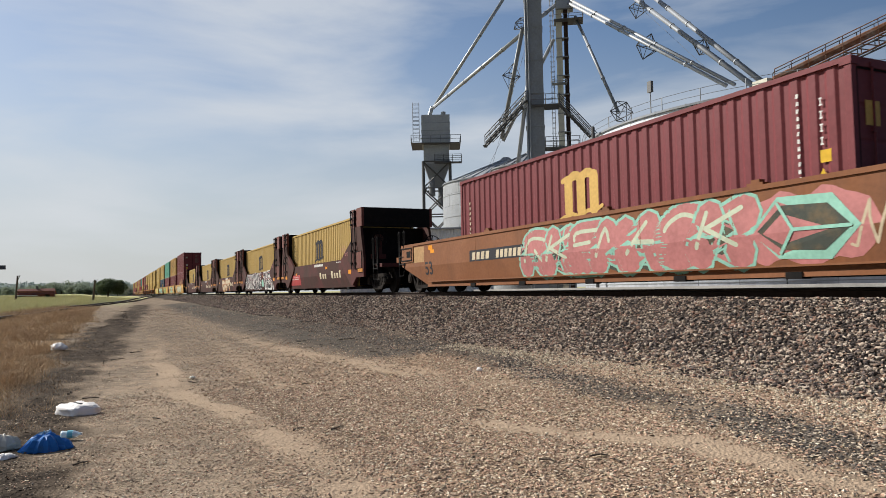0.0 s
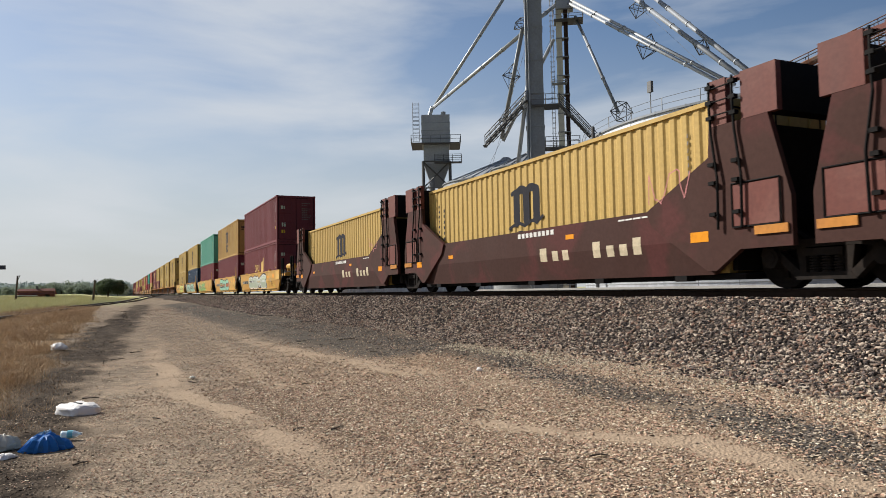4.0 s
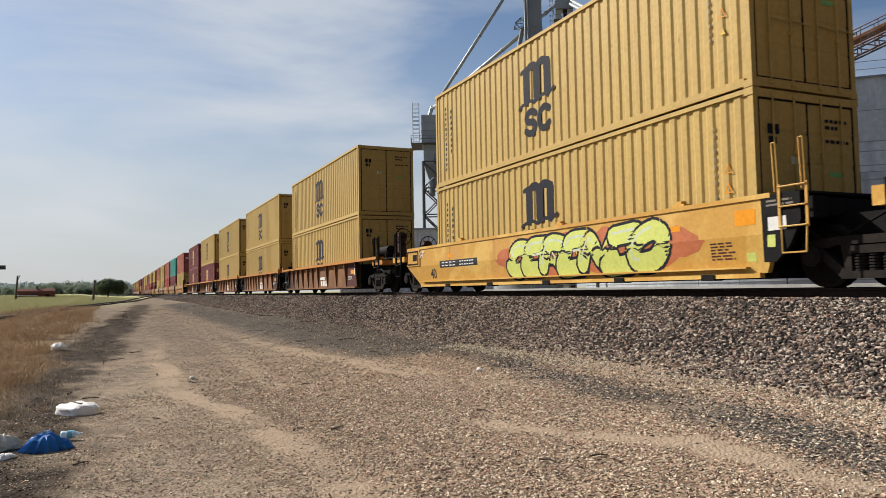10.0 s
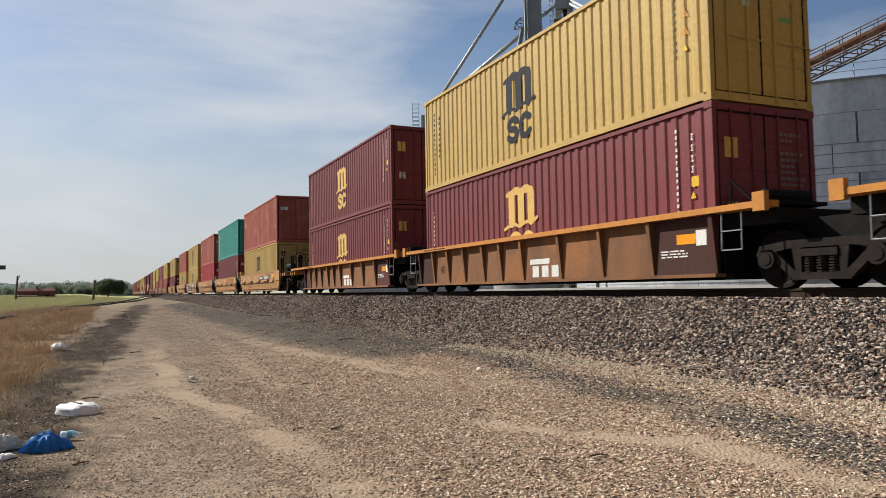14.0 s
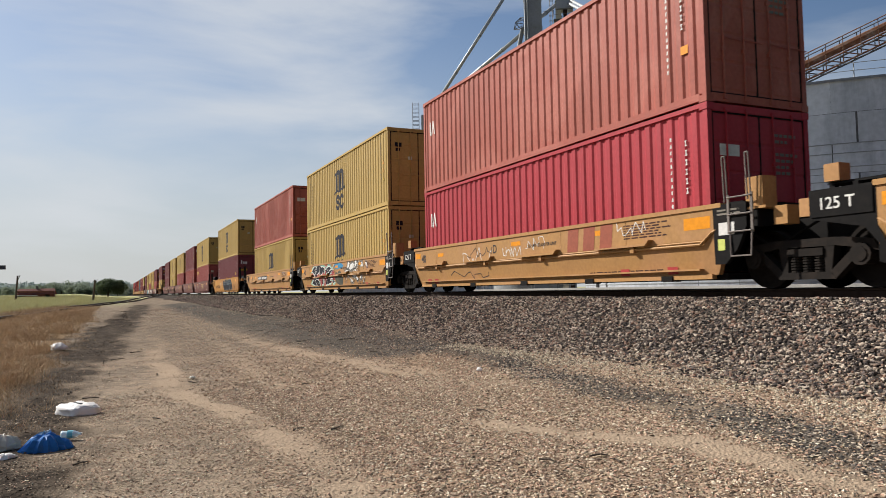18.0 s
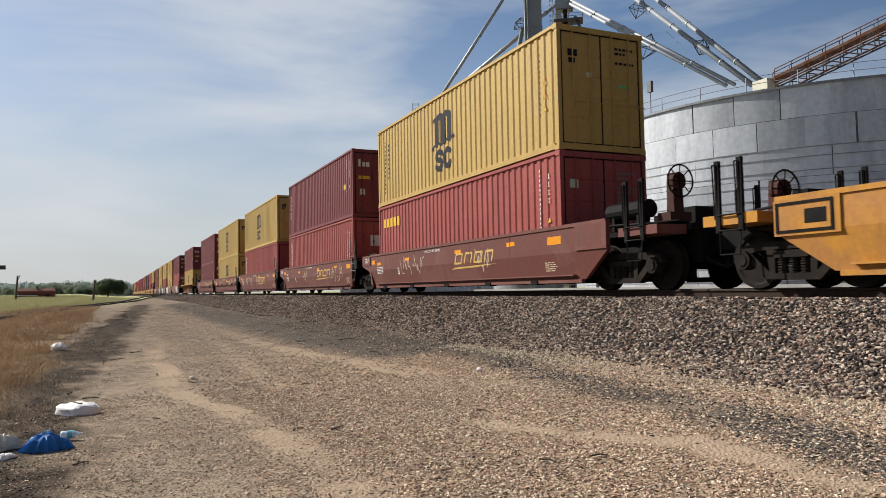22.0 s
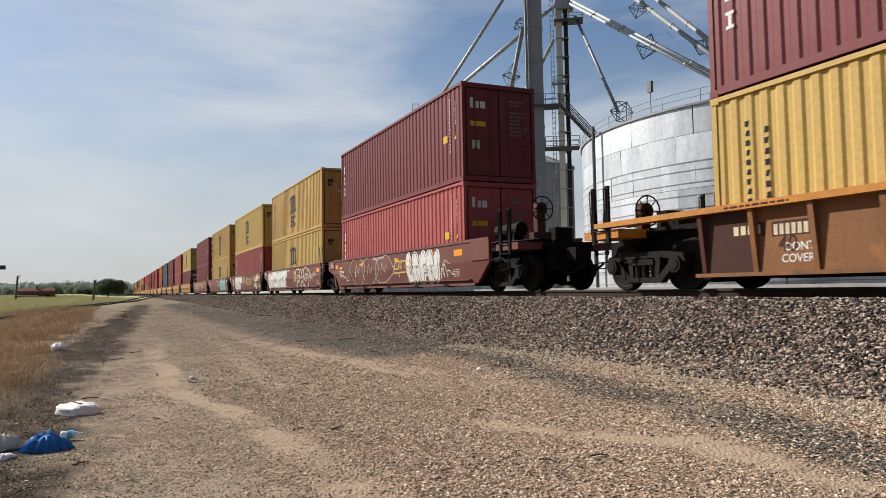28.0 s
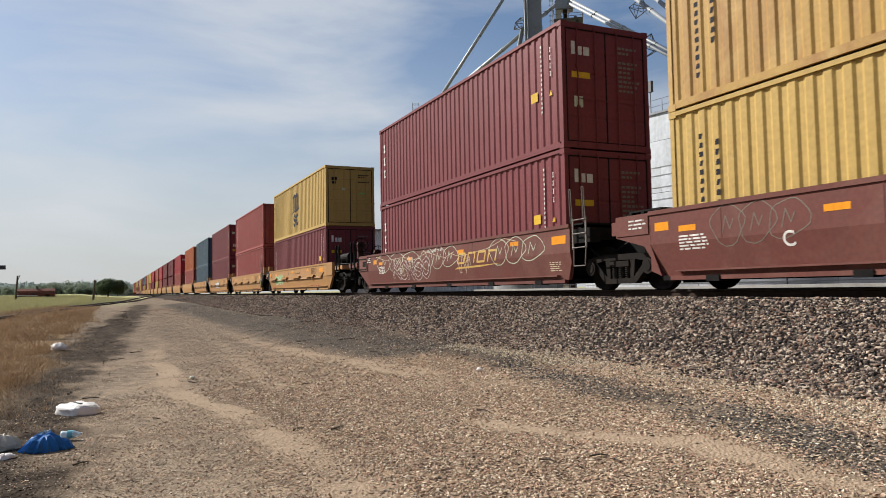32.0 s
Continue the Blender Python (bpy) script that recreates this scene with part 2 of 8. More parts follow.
    S("bag_white", (0.75, 0.72, 0.69), 0.55, vary=0.05, dirt=0.15, grime=(0.5, 0.45, 0.38), scale=5, grain=10)
    S("bag_slate", (0.20, 0.30, 0.40), 0.4, vary=0.08, dirt=0.2, scale=5)
    S("bag_clear", (0.50, 0.47, 0.40), 0.35, vary=0.10, dirt=0.3, grime=(0.25, 0.21, 0.16), scale=6)
    S("bag_blue", (0.03, 0.165, 0.46), 0.35, vary=0.08, dirt=0.15, scale=5)
    S("leaf_dark", (0.060, 0.078, 0.044), 0.75, vary=0.3, dirt=0.3, grime=(0.04, 0.055, 0.032), scale=0.6, spec=0.1)
    leaf_light(MATS["leaf_dark"], (0.03, 0.04, 0.02))
    S("bark", (0.08, 0.065, 0.05), 0.9, dirt=0.3)
    # leaf for the distant trees, lightened and greyed to stand in for haze
    S("leaf", (0.105, 0.125, 0.090), 0.8, vary=0.2, dirt=0.3, grime=(0.085, 0.105, 0.08), scale=0.6, spec=0.1)
    leaf_light(MATS["leaf"], (0.085, 0.10, 0.075))
    # distance haze is mixed into this leaf colour: paler and bluer
    S("haze_tinted_leaf", (0.115, 0.138, 0.128), 0.8, vary=0.3, dirt=0.3, grime=(0.12, 0.14, 0.13), scale=0.3, spec=0.03)
    leaf_light(MATS["haze_tinted_leaf"], (0.10, 0.12, 0.115))
    S("dry_grass", (0.52, 0.375, 0.23), 0.9, vary=0.5, dirt=0.8, grime=(0.17, 0.105, 0.058), scale=0.9, spec=0.04)
    S("green_grass", (0.52, 0.50, 0.29), 0.85, vary=0.2, dirt=0.5, grime=(0.56, 0.49, 0.30), scale=0.5, spec=0.04)


build_materials()
M = MATS

# ---- mesh helpers ----


def box(bm, x0, x1, y0, y1, z0, z1):
    v = [bm.verts.new(p) for p in ((x0, y0, z0), (x1, y0, z0), (x1, y1, z0), (x0, y1, z0), (x0, y0, z1), (x1, y0, z1), (x1, y1, z1), (x0, y1, z1))]
    for f in ((3, 2, 1, 0), (4, 5, 6, 7), (0, 1, 5, 4), (1, 2, 6, 5), (2, 3, 7, 6), (3, 0, 4, 7)):
        bm.faces.new([v[i] for i in f])
    return v


def prism(bm, outline, y0, y1):
    """A plate with the outline given in x and z, between y0 and y1."""
    a = [bm.verts.new((x, y0, z)) for x, z in outline]
    b = [bm.verts.new((x, y1, z)) for x, z in outline]
    k = len(outline)
    bm.faces.new(a)
    bm.faces.new(b[::-1])
    for i in range(k):
        bm.faces.new((a[i], b[i], b[(i + 1) % k], a[(i + 1) % k]))


def tube(bm, p, q, r, n=8, r2=None):
    """A round bar from p to q."""
    p, q = Vector(p), Vector(q)
    turn = (q - p).to_track_quat("Z", "Y").to_matrix()
    rings = []
    for c, rad in ((p, r), (q, r if r2 is None else r2)):
        rings.append([bm.verts.new(c + turn @ Vector((rad * math.cos(2 * math.pi * i / n), rad * math.sin(2 * math.pi * i / n), 0))) for i in range(n)])
    for i in range(n):
        j = (i + 1) % n
        bm.faces.new((rings[0][i], rings[0][j], rings[1][j], rings[1][i]))
    bm.faces.new(rings[0][::-1])
    bm.faces.new(rings[1])


def path(bm, pts, r, n=6):
    for a, b in zip(pts, pts[1:]):
        tube(bm, a, b, r, n)


def mesh_of(bm, name, material, smooth=False, normals=True):
    if normals:
        bmesh.ops.recalc_face_normals(bm, faces=bm.faces)
    me = bpy.data.meshes.new(name)
    bm.to_mesh(me)
    bm.free()
    if material:
        me.materials.append(M[material] if isinstance(material, str) else material)
    if smooth:
        for p in me.polygons:
            p.use_smooth = True
    return me


def part(name, bm, material, parent=None, label="", at=None, smooth=False):
    """Links a bmesh, or a mesh that is shared, as one mesh object under a thing or a part."""
    me = bm if isinstance(bm, bpy.types.Mesh) else mesh_of(bm, name, material, smooth)
    ob = new(name, me)
    ob.parent = parent
    if at is not None:
        ob.matrix_basis = at
    if label:
        tagged(ob, label)
    return ob


def boxes(*specs):
    bm = bmesh.new()
    for s in specs:
        box(bm, *s)
    return bm

# ---- ground, ballast and track ----
TRACK = 10.27
RNG = np.random.default_rng(7)
LATTICE = RNG.random((256, 256))


def vnoise(x, y, s):
    """Smooth value noise on arrays, cell size s metres."""
    x, y = np.asarray(x) / s, np.asarray(y) / s
    i, j = np.floor(x).astype(int), np.floor(y).astype(int)
    u, v = x - i, y - j
    u, v = u * u * (3 - 2 * u), v * v * (3 - 2 * v)
    g = lambda a, b: LATTICE[a % 256, b % 256]
    return (g(i, j) * (1 - u) + g(i + 1, j) * u) * (1 - v) + (g(i, j + 1) * (1 - u) + g(i + 1, j + 1) * u) * v


def fbm(x, y, s, k=4):
    return sum(vnoise(x + 17 * o, y - 9 * o, s / 2 ** o) / 2 ** o for o in range(k)) / sum(1 / 2 ** o for o in range(k))


def step(a, b, x):
    t = np.clip((np.asarray(x, float) - a) / (b - a), 0, 1)
    return t * t * (3 - 2 * t)


def spur_y(x):
    """Centre line of the old spur that leaves the main track far off."""
    u = np.clip((np.asarray(x, float) + 190) / 140, 0, 2)
    return TRACK - 16.4 * u ** 1.15


def spur_z(x):
    x = float(x)
    u = float(step(-190, -95, x))
    return u * (float(ground_z(x, spur_y(x))) + 0.13)


def base_z(x, y):
    z = -1.33 + 0.27 * step(2.0, 7.0, y) + 0.42 * step(-15, -90, x)
    z = z + step(-4, -14, y) * 0.25 * step(-10, -40, x)
    z = z + 1.25 * step(-70, -260, x) * step(4, -10, y) + 0.5 * step(-100, -260, x) * step(6, 9, y)
    z = np.where(np.asarray(y) > TRACK, -0.75 + 0 * z, z)
    return z


def ground_z(x, y):
    x, y = np.asarray(x, float), np.asarray(y, float)
    b = base_z(x, y) + 0.05 * (fbm(x, y, 3.0) - 0.5) + 0.10 * (fbm(x + 40, y, 11.0) - 0.5)
    d = np.abs(y - TRACK) + 0.16 * (fbm(x, y + 80, 1.3) - 0.5)
    bank = np.minimum(-0.17 + 0 * x, -0.12 - (d - 1.66) * 0.52)
    bank = np.where(d < 1.66, -0.19 + 0.05 * step(1.2, 1.66, d), bank)
    k = 0.09
    m = np.maximum(b, bank)
    return m + k * np.exp(-np.abs(b - bank) / k) * 0.5


def band(x, y, pts, half, soft):
    """How near (0..1) places lie to a broken line."""
    best = np.full(np.shape(x), 1e9)
    for (ax, ay), (bx, by) in zip(pts, pts[1:]):
        dx, dy = bx - ax, by - ay
        t = np.clip(((x - ax) * dx + (y - ay) * dy) / (dx * dx + dy * dy), 0, 1)
        best = np.minimum(best, np.hypot(x - ax - t * dx, y - ay - t * dy))
    return 1 - step(half, half + soft, best)


def graded(parts):
    out = []
    for a, b, s in parts:
        out += list(np.arange(a, b, s))
    return np.array(sorted(set(np.round(out, 3))))


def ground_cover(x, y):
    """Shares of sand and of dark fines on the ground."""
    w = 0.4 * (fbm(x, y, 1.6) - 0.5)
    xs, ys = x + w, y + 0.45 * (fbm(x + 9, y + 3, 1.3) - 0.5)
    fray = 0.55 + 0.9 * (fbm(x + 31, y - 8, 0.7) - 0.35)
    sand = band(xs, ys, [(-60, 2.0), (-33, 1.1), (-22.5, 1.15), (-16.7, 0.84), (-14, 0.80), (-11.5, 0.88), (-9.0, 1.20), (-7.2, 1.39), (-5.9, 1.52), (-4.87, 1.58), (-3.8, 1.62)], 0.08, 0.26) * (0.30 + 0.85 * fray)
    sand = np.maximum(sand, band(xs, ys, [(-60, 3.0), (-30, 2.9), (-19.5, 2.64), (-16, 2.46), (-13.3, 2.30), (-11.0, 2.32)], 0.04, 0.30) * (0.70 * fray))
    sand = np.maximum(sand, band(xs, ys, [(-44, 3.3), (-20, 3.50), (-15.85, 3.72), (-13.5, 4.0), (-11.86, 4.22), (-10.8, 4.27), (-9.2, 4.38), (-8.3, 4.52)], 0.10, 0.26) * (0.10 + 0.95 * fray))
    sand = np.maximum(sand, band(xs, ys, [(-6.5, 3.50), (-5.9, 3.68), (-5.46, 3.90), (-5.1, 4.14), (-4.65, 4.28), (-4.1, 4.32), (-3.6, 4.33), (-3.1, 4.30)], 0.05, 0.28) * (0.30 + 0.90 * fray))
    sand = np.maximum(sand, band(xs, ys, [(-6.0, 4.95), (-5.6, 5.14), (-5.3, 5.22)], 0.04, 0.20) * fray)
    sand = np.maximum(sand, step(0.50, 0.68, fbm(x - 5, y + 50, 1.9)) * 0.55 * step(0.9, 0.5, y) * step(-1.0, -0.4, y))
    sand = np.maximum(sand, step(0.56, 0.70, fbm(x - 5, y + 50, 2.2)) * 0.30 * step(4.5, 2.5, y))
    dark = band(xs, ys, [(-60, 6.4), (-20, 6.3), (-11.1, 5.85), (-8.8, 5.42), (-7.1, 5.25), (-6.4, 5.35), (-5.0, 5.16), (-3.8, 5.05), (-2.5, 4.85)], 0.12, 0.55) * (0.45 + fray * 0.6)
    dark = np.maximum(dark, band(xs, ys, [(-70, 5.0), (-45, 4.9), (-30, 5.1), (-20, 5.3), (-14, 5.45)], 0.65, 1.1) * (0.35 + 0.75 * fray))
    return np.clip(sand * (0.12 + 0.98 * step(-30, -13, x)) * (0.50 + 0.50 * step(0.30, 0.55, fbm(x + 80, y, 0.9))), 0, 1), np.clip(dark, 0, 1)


def soil_shade_share(x, y):
    """Dark bare soil between the road and the grass, with the shadow lying there painted in."""
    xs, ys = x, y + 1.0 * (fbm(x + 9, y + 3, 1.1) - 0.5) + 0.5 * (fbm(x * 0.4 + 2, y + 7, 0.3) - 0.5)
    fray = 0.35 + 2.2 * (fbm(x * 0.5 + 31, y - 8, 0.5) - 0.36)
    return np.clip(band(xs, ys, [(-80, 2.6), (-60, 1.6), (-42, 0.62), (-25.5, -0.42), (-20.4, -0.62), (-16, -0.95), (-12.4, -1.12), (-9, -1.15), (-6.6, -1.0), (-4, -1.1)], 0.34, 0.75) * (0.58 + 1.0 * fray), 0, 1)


def grass_share(x, y):
    edge = 0.9 * (fbm(x, y, 2.5) - 0.5)
    spur = y - spur_y(x)
    dry = step(-1.05, -1.6, y + edge) * step(-9.0, -13.0, x) * step(-95, -75, x)
    green = step(-0.9, -2.4, spur + edge) * step(-30, -46, x)
    green = np.maximum(green, step(-1.2, -2.0, y + edge) * step(-80, -95, x))
    return np.clip(dry * (1 - green), 0, 1), np.clip(green, 0, 1)


def ground_material():
    m = bpy.data.materials.new("gravel_ground")
    m.use_nodes = True
    n, l = m.node_tree.nodes, m.node_tree.links
    b = n["Principled BSDF"]
    b.inputs["Roughness"].default_value, b.inputs["Specular IOR Level"].default_value = 0.95, 0.02
    tc = n.new("ShaderNodeTexCoord")

    def noise_of(s, d=5.0, r=0.6):
        t = n.new("ShaderNodeTexNoise")
        t.inputs["Scale"].default_value, t.inputs["Detail"].default_value, t.inputs["Roughness"].default_value = s, d, r
        l.new(tc.outputs["Object"], t.inputs["Vector"])
        return t

    def mix(fac, a, c):
        x = n.new("ShaderNodeMixRGB")
        l.new(fac, x.inputs[0])
        for i, s in ((1, a), (2, c)):
            if isinstance(s, tuple):
                x.inputs[i].default_value = (*s, 1)
            else:
                l.new(s, x.inputs[i])
        return x.outputs[0]

    def ramp(src, lo, hi):
        r = n.new("ShaderNodeMapRange")
        r.inputs[1].default_value, r.inputs[2].default_value = lo, hi
        l.new(src, r.inputs[0])
        return r.outputs[0]

    def attr(name):
        a = n.new("ShaderNodeAttribute")
        a.attribute_name = name
        return a.outputs["Fac"]

    pebble = n.new("ShaderNodeTexVoronoi")
    pebble.inputs["Scale"].default_value = 34.0
    l.new(tc.outputs["Object"], pebble.inputs["Vector"])
    pcol = n.new("ShaderNodeSeparateColor")
    l.new(pebble.outputs["Color"], pcol.inputs[0])
    big, mid, fine = noise_of(0.35), noise_of(3.0), noise_of(60.0)
    c = mix(ramp(big.outputs["Fac"], 0.35, 0.65), (0.315, 0.220, 0.150), (0.285, 0.214, 0.154))
    c = mix(ramp(mid.outputs["Fac"], 0.42, 0.7), c, (0.185, 0.128, 0.090))
    c = mix(ramp(pcol.outputs[0], 0.55, 1.0), c, (0.40, 0.325, 0.245))
    c = mix(ramp(pcol.outputs[1], 0.7, 1.0), c, (0.045, 0.034, 0.028))
    c = mix(attr("trodden"), c, mix(ramp(pcol.outputs[1], 0.2, 0.9), (0.205, 0.165, 0.126), (0.33, 0.268, 0.202)))
    c = mix(attr("grey"), c, mix(ramp(mid.outputs["Fac"], 0.38, 0.64), mix(pcol.outputs[0], (0.10, 0.081, 0.064), (0.185, 0.150, 0.117)), mix(pcol.outputs[1], (0.18, 0.142, 0.106), (0.26, 0.205, 0.153))))
    # dark damp and pale dusty patches, a hand to a step across, on the worn road
    blot = n.new("ShaderNodeMixRGB")
    blot.blend_type = "MULTIPLY"
    l.new(attr("road"), blot.inputs[0])
    l.new(c, blot.inputs[1])
    l.new(mix(ramp(noise_of(5.0, 7.0, 0.72).outputs["Fac"], 0.36, 0.64), mix(ramp(noise_of(1.1, 6.0, 0.7).outputs["Fac"], 0.4, 0.6), (0.54, 0.53, 0.52), (0.84, 0.83, 0.82)), mix(ramp(noise_of(1.7, 6.0, 0.7).outputs["Fac"], 0.4, 0.6), (1.10, 1.09, 1.08), (1.44, 1.39, 1.32))), blot.inputs[2])
    c = blot.outputs[0]
    c = mix(attr("dark"), c, mix(pcol.outputs[2], (0.030, 0.027, 0.024), (0.12, 0.106, 0.09)))
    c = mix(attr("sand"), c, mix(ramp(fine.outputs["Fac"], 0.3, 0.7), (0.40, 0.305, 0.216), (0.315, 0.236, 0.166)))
    # dark earth, deepened further to paint the shadow along the left edge
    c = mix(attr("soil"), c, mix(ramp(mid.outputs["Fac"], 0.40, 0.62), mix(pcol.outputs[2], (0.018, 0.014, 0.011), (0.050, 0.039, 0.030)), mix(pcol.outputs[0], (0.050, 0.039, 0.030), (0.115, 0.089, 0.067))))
    # bank ground under the ballast: near-black paints the shade in the stones' gaps
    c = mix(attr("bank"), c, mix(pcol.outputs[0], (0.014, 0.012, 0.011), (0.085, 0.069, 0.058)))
    c = mix(attr("dry"), c, mix(ramp(mid.outputs["Fac"], 0.35, 0.65), (0.20, 0.132, 0.070), (0.10, 0.067, 0.038)))
    c = mix(attr("green"), c, mix(ramp(noise_of(0.5).outputs["Fac"], 0.35, 0.65), (0.34, 0.34, 0.17), (0.44, 0.405, 0.225)))
    l.new(c, b.inputs["Base Color"])
    bp = n.new("ShaderNodeBump")
    bp.inputs["Strength"].default_value, bp.inputs["Distance"].default_value = 0.7, 0.02
    h = n.new("ShaderNodeMath")
    h.operation = "MULTIPLY_ADD"
    l.new(noise_of(9.0, 6.0, 0.75).outputs["Fac"], h.inputs[0])
    h.inputs[1].default_value = 3.0
    l.new(pebble.outputs["Distance"], h.inputs[2])
    l.new(h.outputs[0], bp.inputs["Height"])
    l.new(bp.outputs[0], b.inputs["Normal"])
    return m


def build_ground():
    xs = graded([(-3000, -700, 150), (-700, -260, 22), (-260, -100, 5), (-100, -40, 1.0), (-40, -15, 0.22), (-15, 2, 0.085), (2, 30, 1.5), (30, 400, 40)])
    ys = graded([(-2500, -300, 150), (-300, -60, 15), (-60, -15, 2.0), (-15, -4, 0.4), (-4, 9.0, 0.085), (9.0, 13, 0.3), (13, 60, 4), (60, 300, 30), (300, 2500, 200)])
    gx, gy = np.meshgrid(xs, ys, indexing="ij")
    z = ground_z(gx, gy)
    z = z + 0.03 * (fbm(gx, gy, 0.5) - 0.5) * (np.hypot(gx, gy) < 45)
    nx, ny = gx.shape
    co = np.stack([gx, gy, z], -1).reshape(-1, 3)
    idx = np.arange(nx * ny).reshape(nx, ny)
    quads = np.stack([idx[:-1, :-1], idx[1:, :-1], idx[1:, 1:], idx[:-1, 1:]], -1).reshape(-1, 4)
    me = raw_mesh("ground", co, quads, False)
    x, y = gx.ravel(), gy.ravel()
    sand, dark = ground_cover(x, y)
    dry, green = grass_share(x, y)
    d = np.abs(y - TRACK)
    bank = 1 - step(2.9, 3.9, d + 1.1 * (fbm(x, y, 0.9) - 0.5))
    far = np.maximum(step(-60, -130, x) * step(2.5, 0.5, y), step(-14, -22, y))
    green = np.maximum(green, np.maximum(far, step(90, 130, y)) * step(0.2, 0.45, fbm(x, y, 9.0)))
    wob = 1.1 * (fbm(x + 7, y, 1.4) - 0.5)
    trodden = np.maximum(step(2.3, 0.5, y + wob), step(-16, -30, x + 9 * wob)) * (0.45 + 0.8 * fbm(x, y + 21, 0.9))
    # "dark" also covers unseen ground beside the camera, added to cut bounce light
    for name, val in (("trodden", np.clip(trodden, 0, 0.92)), ("road", (1 - bank) * (1 - 0.8 * dry) * (1 - green)), ("grey", np.clip(np.maximum(step(-10, -21, x + 5 * wob), step(TRACK + 2, TRACK + 4, y)) * (0.45 + 0.85 * fbm(x + 13, y, 1.6)), 0, 0.95)), ("sand", sand * (1 - bank)), ("dark", np.maximum(dark, step(-1.5, 1.5, x) * step(7.0, 6.0, y))), ("soil", soil_shade_share(x, y)), ("bank", bank), ("dry", dry), ("green", green * (1 - bank))):
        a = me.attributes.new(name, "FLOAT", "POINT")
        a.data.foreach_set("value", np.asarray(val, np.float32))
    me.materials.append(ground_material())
    ob = new("ground", me)
    tagged(ob, "tan gravel and dirt track beside a raised ballast bank", "ground", kind="structure")


def raw_mesh(name, co, faces, flat=True):
    """A mesh from arrays of places and of faces with one corner count."""
    me = bpy.data.meshes.new(name)
    k = faces.shape[1]
    me.vertices.add(len(co))
    me.vertices.foreach_set("co", np.asarray(co, np.float32).ravel())
    me.loops.add(faces.size)
    me.loops.foreach_set("vertex_index", faces.astype(np.int32).ravel())
    me.polygons.add(len(faces))
    me.polygons.foreach_set("loop_start", np.arange(0, faces.size, k, dtype=np.int32))
    if flat:
        me.polygons.foreach_set("use_smooth", np.zeros(len(faces), bool))
    me.update(calc_edges=True)
    return me


def build_rail_line(name, centre, x0, x1, zfun, label, dx):
    """Two rails with head, web and foot along a centre line."""
    for side, nm in ((-1, "rail"), (1, "rail")):
        bm = bmesh.new()
        prof = [(-0.07, -0.172), (0.07, -0.172), (0.07, -0.16), (0.012, -0.14), (0.012, -0.045), (0.036, -0.035), (0.036, -0.006), (0.028, 0.0), (-0.028, 0.0), (-0.036, -0.006), (-0.036, -0.035), (-0.012, -0.045), (-0.012, -0.14), (-0.07, -0.16)]
        rows = []
        for x in np.arange(x0, x1 + 0.01, dx):
            y0 = float(centre(x)) + side * 0.754
            rows.append([bm.verts.new((x, y0 + py, float(zfun(x)) + pz)) for py, pz in prof])
        for a, b in zip(rows, rows[1:]):
            for i in range(len(prof)):
                j = (i + 1) % len(prof)
                bm.faces.new((a[i], a[j], b[j], b[i])).material_index = 1 if i in (6, 7, 8) else 0
        me = mesh_of(bm, nm, "rail_rust")
        me.materials.append(M["bright_rail"])
        tagged(new(nm, me), label, "rail", group=name, kind="structure")


build_ground()
build_rail_line("main track", lambda x: TRACK, -900, 60, lambda x: 0.0, "worn steel rail with a polished head", 60)
build_rail_line("old spur", spur_y, -185, -20, spur_z, "rusty rail of an old spur in the grass", 5)


def build_ties():
    me = mesh_of(boxes((-0.11, 0.11, -1.3, 1.3, -0.36, -0.176)), "tie", "tie_wood")
    for i in range(150):
        x = 6 - i * 0.52
        ob = new("tie", me)
        ob.matrix_basis = pose(x + random.uniform(-0.03, 0.03), TRACK + random.uniform(-0.03, 0.03), random.uniform(-0.006, 0.0), 0, 0, random.uniform(-1, 1))
        tagged(ob, "dark creosoted wooden tie bedded in ballast", "tie", group="ties under the main track", kind="structure")


build_ties()


STONE_V = np.array([(0, .53, .85), (0, -.53, .85), (0, .53, -.85), (0, -.53, -.85), (.85, 0, .53), (.85, 0, -.53), (-.85, 0, .53), (-.85, 0, -.53), (.53, .85, 0), (-.53, .85, 0), (.53, -.85, 0), (-.53, -.85, 0)])
STONE_F = np.array([(0, 1, 4), (0, 6, 1), (0, 4, 8), (0, 8, 9), (0, 9, 6), (1, 10, 4), (1, 11, 10), (1, 6, 11), (2, 5, 3), (2, 3, 7), (2, 8, 5), (2, 9, 8), (2, 7, 9), (3, 5, 10), (3, 10, 11), (3, 11, 7), (4, 5, 8), (4, 10, 5), (6, 9, 7), (6, 7, 11)])
CHIP_V = np.array([(1, 0, 0), (-1, 0, 0), (0, 1, 0), (0, -1, 0), (0, 0, 1), (0, 0, -1)], float)
CHIP_F = np.array([(4, 0, 2), (4, 2, 1), (4, 1, 3), (4, 3, 0), (5, 2, 0), (5, 1, 2), (5, 3, 1), (5, 0, 3)])


